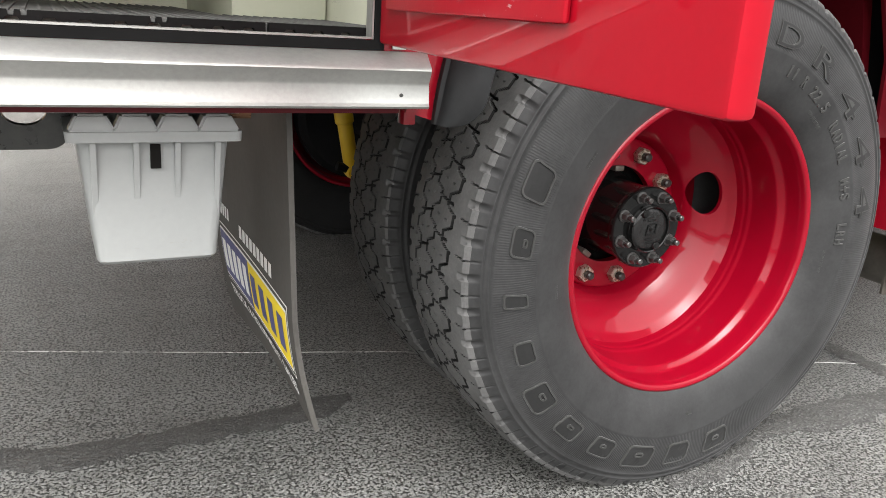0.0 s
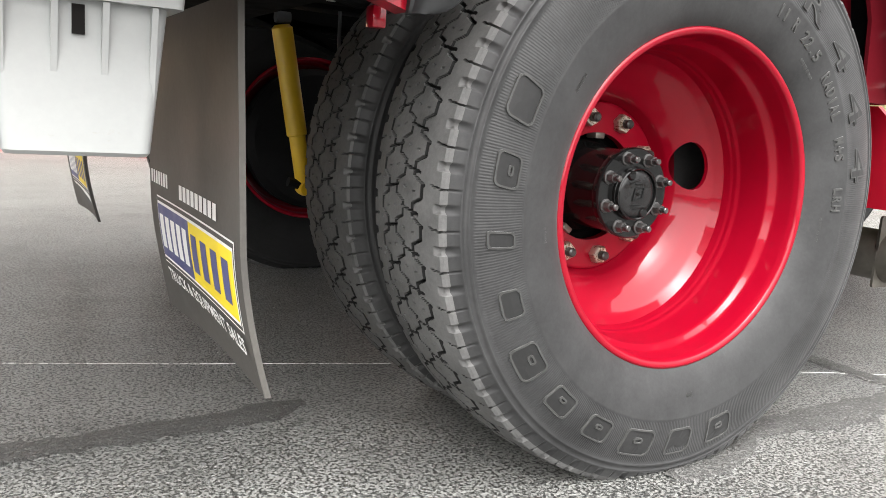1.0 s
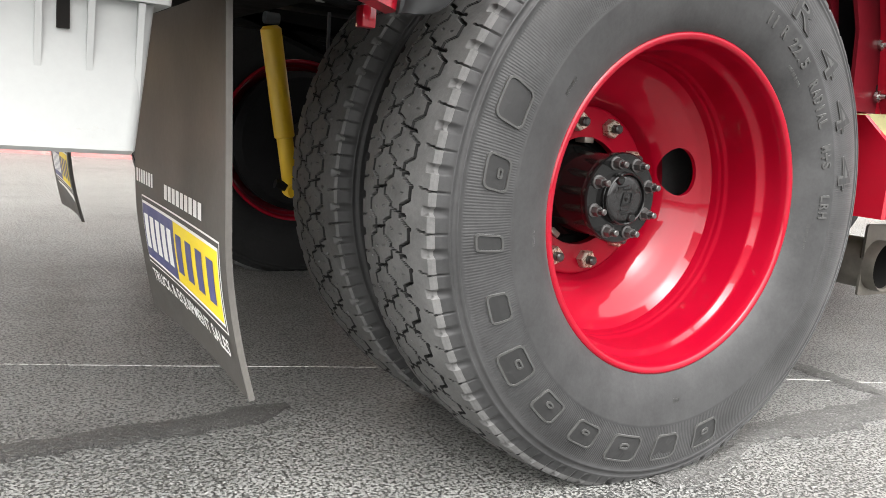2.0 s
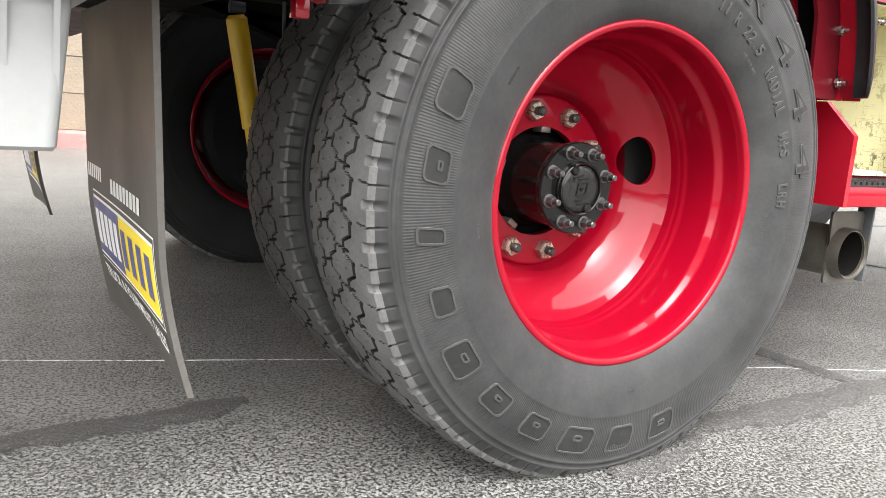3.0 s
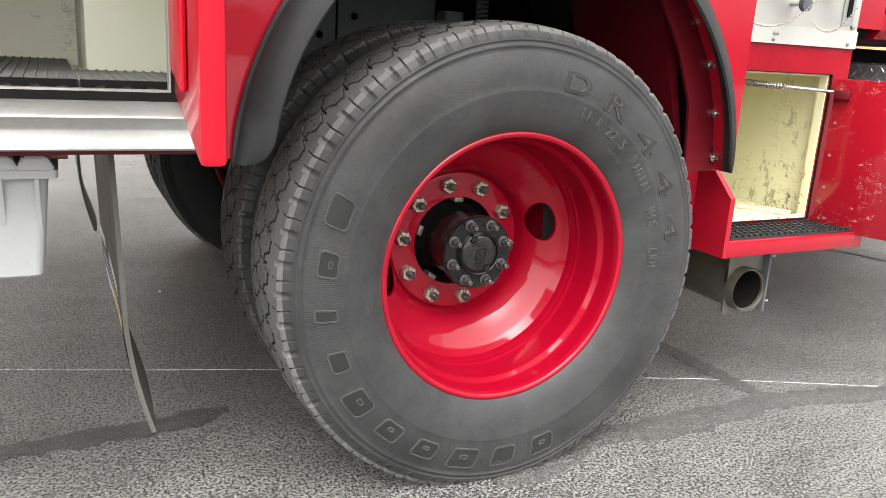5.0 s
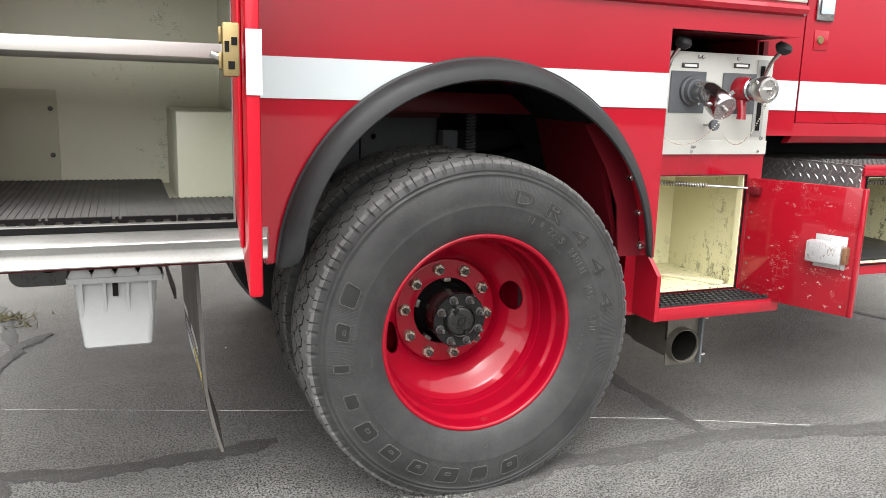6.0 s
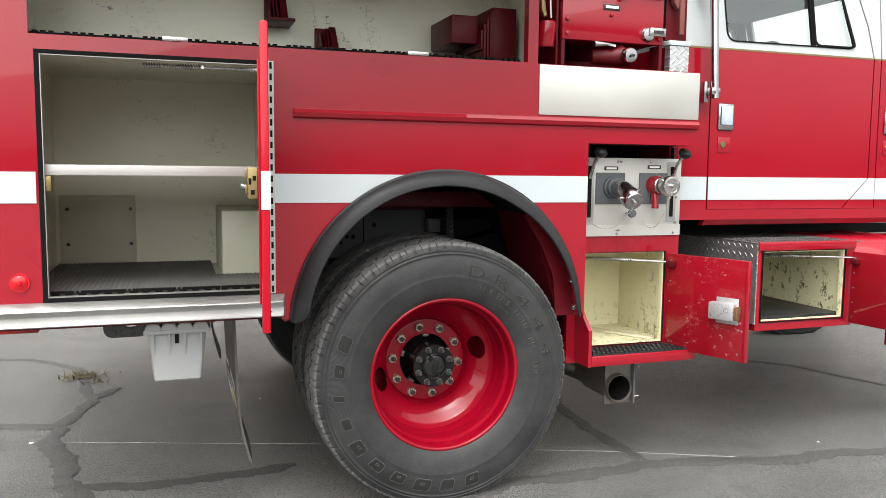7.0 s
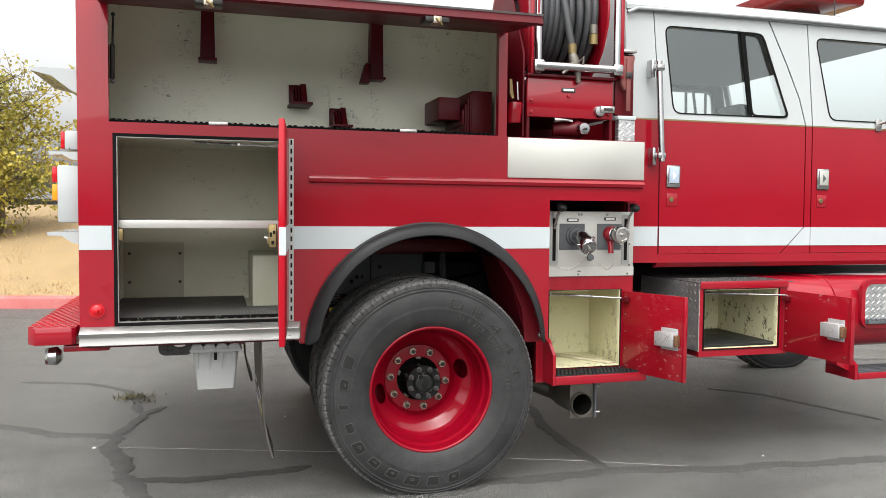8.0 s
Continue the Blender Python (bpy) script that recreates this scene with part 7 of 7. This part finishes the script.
# frame darker than the posts: the shade of the bay is in its colour
part("side_frame", prism([(0.05, 1.70), (0.62, 1.70), (0.62, 2.25), (0.33, 2.62), (0.05, 2.10)], "x", 0.448, 0.456), RED_DULL, guide)
pch = group_part("strap_pouch", truck, label="dark red webbing pouch strapped beside the reel")
part("sheet", boxed(0.938, 1.040, 0.04, 0.06, 1.82, 2.125, 0.004), RED_DULL, pch)
part("flap", prism([(0.945, 2.11), (1.030, 2.112), (1.010, 1.99), (0.975, 1.94), (0.955, 1.97)], "y", 0.010, 0.038, 0.004), LEATHER, pch)
part("strap", boxed(0.980, 1.002, 0.002, 0.0095, 1.84, 2.10, 0.002), LEATHER, pch)
part("buckle", boxed(0.974, 1.008, -0.004, 0.0015, 2.0, 2.03, 0.003), STUD_BLACK, pch)
part("pouch_cap", boxed(0.936, 1.035, 0.005, 0.06, 2.126, 2.142, 0.003), STEEL, pch)
ob = part("tread_panel", boxed(0.945, 1.035, 0.012, 0.05, 1.692, 1.795, 0.002), CHECKER, truck, "small bright checker plate panel", smooth=0)
uv_flat(ob, 0, 2)
part("tread_cap", boxed(0.940, 1.040, 0.008, 0.06, 1.797, 1.816, 0.002), STRIPE, truck)
part("canister", tubed([(0.405, 0.06, 1.762), (0.405, 0.06, 1.768), (0.415, 0.06, 1.855), (0.415, 0.06, 1.862)], [0.032, 0.036, 0.036, 0.03], 18), RED, truck, "small red cylinder hung in the reel bay")
part("hook", tubed([(0.385, 0.05, 1.97), (0.385, 0.04, 1.90), (0.390, 0.03, 1.875)], [0.008, 0.012, 0.008], 8), BRASS, truck)
part("hook_wire", tubed([(0.42, 0.05, 1.96), (0.425, 0.05, 1.875)], 0.004, 6), STEEL, truck)


# ---- plain closing of the place behind the camera ----
bm = bmesh.new()
ring = []
for i in range(91):
    t = radians(185 + 170 * i / 90)
    hgt = 1.3 + 0.8 * abs(noise.noise((i * 0.35, 0, 0))) + (0.6 if (i // 7) % 3 == 0 else 0)
    ring.append([bm.verts.new((34 * math.cos(t), 30 * math.sin(t) - 4, z)) for z in (-0.1, hgt)])
for a, b in zip(ring, ring[1:]):
    ring_faces(bm, a, b, close=False)
bmesh.ops.recalc_face_normals(bm, faces=bm.faces[:])
part("backdrop", bm, BARK, label="plain dark line of distant hedges and buildings", kind="structure", smooth=0)


# ---- things of the surroundings ----
rng = random.Random(7)


def leaf_cards(bm, centre, spread, n, size, flat=0.4):
    """Small pointed leaves scattered round a twig end."""
    for _ in range(n):
        p = Vector(centre) + Vector((rng.gauss(0, 1) * spread[0], rng.gauss(0, 1) * spread[1], rng.gauss(0, 1) * spread[2]))
        s = size * rng.uniform(0.6, 1.2)
        u = Vector((rng.uniform(-1, 1), rng.uniform(-1, 1), rng.uniform(-1, 0.3))).normalized()
        w = u.cross(Vector((rng.uniform(-1, 1), rng.uniform(-1, 1), rng.uniform(-1, 1)))).normalized() * s * 0.32
        q = [p, p + u * s * 0.45 + w, p + u * s, p + u * s * 0.45 - w]
        bm.faces.new([bm.verts.new(v) for v in q])


def tree(x, y, z, h, r, n_limb, label):
    t = group_part("tree")
    tagged(t, label, "tree")
    bm = bmesh.new()
    crown = bmesh.new()
    top = Vector((x, y, z + h * 0.9))
    base = Vector((x, y, z))
    pts = [base.lerp(top, i / 8) + Vector((0.10 * math.sin(i * 1.1), 0.08 * math.cos(i * 1.7), 0)) for i in range(9)]
    tube(bm, pts, [0.10 * (1 - 0.85 * i / 8) for i in range(9)], 10)
    for k in range(n_limb):
        f = rng.uniform(0.06, 0.95)
        o = base.lerp(top, f)
        a = rng.uniform(0, 2 * math.pi)
        reach = r * (1.05 - 0.65 * abs(f - 0.35)) * rng.uniform(0.6, 1.15)
        d = Vector((math.cos(a), math.sin(a), rng.uniform(0.15, 0.85))).normalized()
        lp = [o + d * reach * j / 5 + Vector((rng.gauss(0, 0.05), rng.gauss(0, 0.05), -0.05 * j * j * 0.25 * reach / 2)) for j in range(6)]
        tube(bm, lp, [0.024 * (1 - 0.8 * j / 5) for j in range(6)], 6)
        for j in range(1, 6):
            for s in range(4):
                e = lp[j] + Vector((rng.gauss(0, 0.22), rng.gauss(0, 0.22), rng.gauss(0.02, 0.20)))
                tube(bm, [lp[j], lp[j].lerp(e, 0.5) + Vector((0, 0, 0.03)), e], [0.005, 0.004, 0.002], 4)
                leaf_cards(crown, e, (0.10, 0.10, 0.08), 13 if f < 0.75 else 6, 0.082)
    for k in range(n_limb * 4 // 3):
        a, f = rng.uniform(0, 2 * math.pi), rng.uniform(0.25, 0.85)
        o = base.lerp(top, f) + Vector((math.cos(a), math.sin(a), 0)) * r * rng.uniform(0.2, 0.75)
        d = Vector((math.cos(a) * 0.8, math.sin(a) * 0.8, rng.uniform(0.5, 1.4))) * rng.uniform(0.5, 1.1)
        sp = [o + d * j / 7 + Vector((0, 0, -0.012 * j * j * 0.2)) for j in range(8)]
        tube(bm, sp, [0.010 * (1 - 0.8 * j / 7) for j in range(8)], 5)
        for q in sp[1:]:
            leaf_cards(crown, q, (0.045, 0.045, 0.04), 6, 0.080)
    part("trunk", bm, BARK, t, smooth=60)
    part("crown", crown, LEAF, t, "yellowing green leaves", smooth=0)


tree(-4.55, 11.4, 0.85, 3.0, 1.40, 46, "small tree with yellowing green autumn leaves on the bank")
tree(-7.6, 12.6, 1.0, 3.6, 1.8, 26, "leafy yellow-green tree on the dry bank")

# straw grass on the bank
bm = bmesh.new()
for _ in range(7000):
    x = rng.uniform(-9.0, -2.4)
    d = 0.22 + 5.0 * rng.random() ** 1.4
    z = 0.145 + 1.32 * (1 - math.exp(-(d - 0.2) / 3.4)) / (1.0 + math.exp((x + 2.1) * 3.0)) + (0.06 * noise.noise((x * 0.8, d * 0.8, 2.0)) if d > 0.4 else 0) - 0.01
    p = Vector((x, kerb_y(x) + d, z))
    hgt, a = rng.uniform(0.02, 0.07), rng.uniform(0, 6.28)
    s = Vector((math.cos(a), math.sin(a), 0)) * rng.uniform(0.004, 0.010)
    tip = p + Vector((rng.gauss(0, 0.03), rng.gauss(0, 0.03), hgt))
    bm.faces.new([bm.verts.new(v) for v in (p - s, p + s, tip)])
tagged(part("dry_grass", bm, GRASS_BLADE, smooth=0), "dry straw grass tufts on the bank", "grass", kind="stuff")

# weeds in the cracked asphalt
bm = bmesh.new()
for cx, cy, n, sp in ((-1.53, 2.36, 110, 0.06), (-1.44, 2.20, 16, 0.03)):
    for _ in range(n):
        p = Vector((cx + rng.gauss(0, sp), cy + rng.gauss(0, sp * 0.6), 0.004))
        a = rng.uniform(0, 6.28)
        s = Vector((math.cos(a), math.sin(a), 0)) * 0.006
        tip = p + Vector((rng.gauss(0, 0.04), rng.gauss(0, 0.04), rng.uniform(0.01, 0.05)))
        bm.faces.new([bm.verts.new(v) for v in (p - s, p + s, tip)])
tagged(part("weeds", bm, WEED, smooth=0), "small dry weeds growing from an asphalt crack", "weeds", kind="stuff")


def scrap(x, y, s, label, mat):
    b2 = bmesh.new()
    bmesh.ops.create_icosphere(b2, subdivisions=1, radius=s)
    for v in b2.verts:
        v.co *= 0.7 + 0.5 * noise.noise(v.co * 60 + Vector((x, y, 0)))
        v.co.z = v.co.z * 0.45 + s * 0.3
    tagged(part("pebble", b2, mat, m=pose(x, y, 0.0, 0, 0, rng.uniform(0, 360))), label, "pebble")


for x, y, s in ((-1.63, 1.17, 0.016), (1.92, 0.10, 0.014), (-2.6, 2.4, 0.008), (-2.1, 4.8, 0.02), (0.7, -0.5, 0.006), (-0.55, 1.6, 0.008)):
    scrap(x, y, s, "small pale stone lying on the asphalt", WRITE_WHITE)

# shrubs above the block wall
bm = bmesh.new()
for _ in range(90):
    x = rng.uniform(-2.2, 6.0)
    leaf_cards(bm, (x, kerb_y(x) + 0.75 + rng.uniform(0, 0.5), 1.50 + rng.uniform(0, 0.25)), (0.2, 0.12, 0.08), 22, 0.10)
tagged(part("ground_cover", bm, LEAF, smooth=0), "low green ground cover above the block wall", "shrub", kind="stuff")

# retaining wall of split-face blocks
wall = part("retaining_wall", prism([(-1.9, kerb_y(-1.9) + 0.36), (7.9, kerb_y(7.9) + 0.36), (7.9, kerb_y(7.9) + 0.70), (-1.9, kerb_y(-1.9) + 0.70)], "z", 0.10, 1.50), BLOCK, label="tan block retaining wall behind the kerb", kind="structure")
bm = boxed(0, 0.765, -0.15, 0, 0, 0.3545, 0.005, 1)
for v in bm.verts:
    if v.co.y < -0.1:
        v.co.y += 0.02 * noise.noise(v.co * 9)
blk = part("block", bm, BLOCK, wall, m=pose(-1.9, kerb_y(-1.9) + 0.485, 0.15, 0, 0, math.degrees(math.atan(-0.2))), smooth=0)
for j in range(4):
    for i in range(12):
        if i or j:
            x = -1.9 + 0.765 * i + (0.06 if j % 2 else 0.0)
            again(blk, pose(x, kerb_y(x) + 0.485 + 0.004 * j, 0.15 + 0.356 * j, 0, 0, math.degrees(math.atan(-0.2))))

# tree line across the road behind the open side of the lot
bm = bmesh.new()
rows = []
for i in range(181):
    x = -70 + 140 * i / 180
    top = 1.7 + 0.8 * noise.noise((x * 0.11, 4.0, 0)) + 0.9 * noise.noise((x * 0.6, 8.0, 0)) + 0.4 * noise.noise((x * 2.1, 2.0, 0))
    rows.append([bm.verts.new((x, -38 + 3 * noise.noise((x * 0.2, 1.0, 5)), z)) for z in (0.0, top * 0.5, top)] + [bm.verts.new((x, -41, top * 0.7)), bm.verts.new((x, -42, 0.0))])
for a, b in zip(rows, rows[1:]):
    ring_faces(bm, a, b, close=False)
bmesh.ops.recalc_face_normals(bm, faces=bm.faces[:])
part("backdrop_trees", bm, FAR_TREES, label="dark row of far trees across the lot", kind="structure")
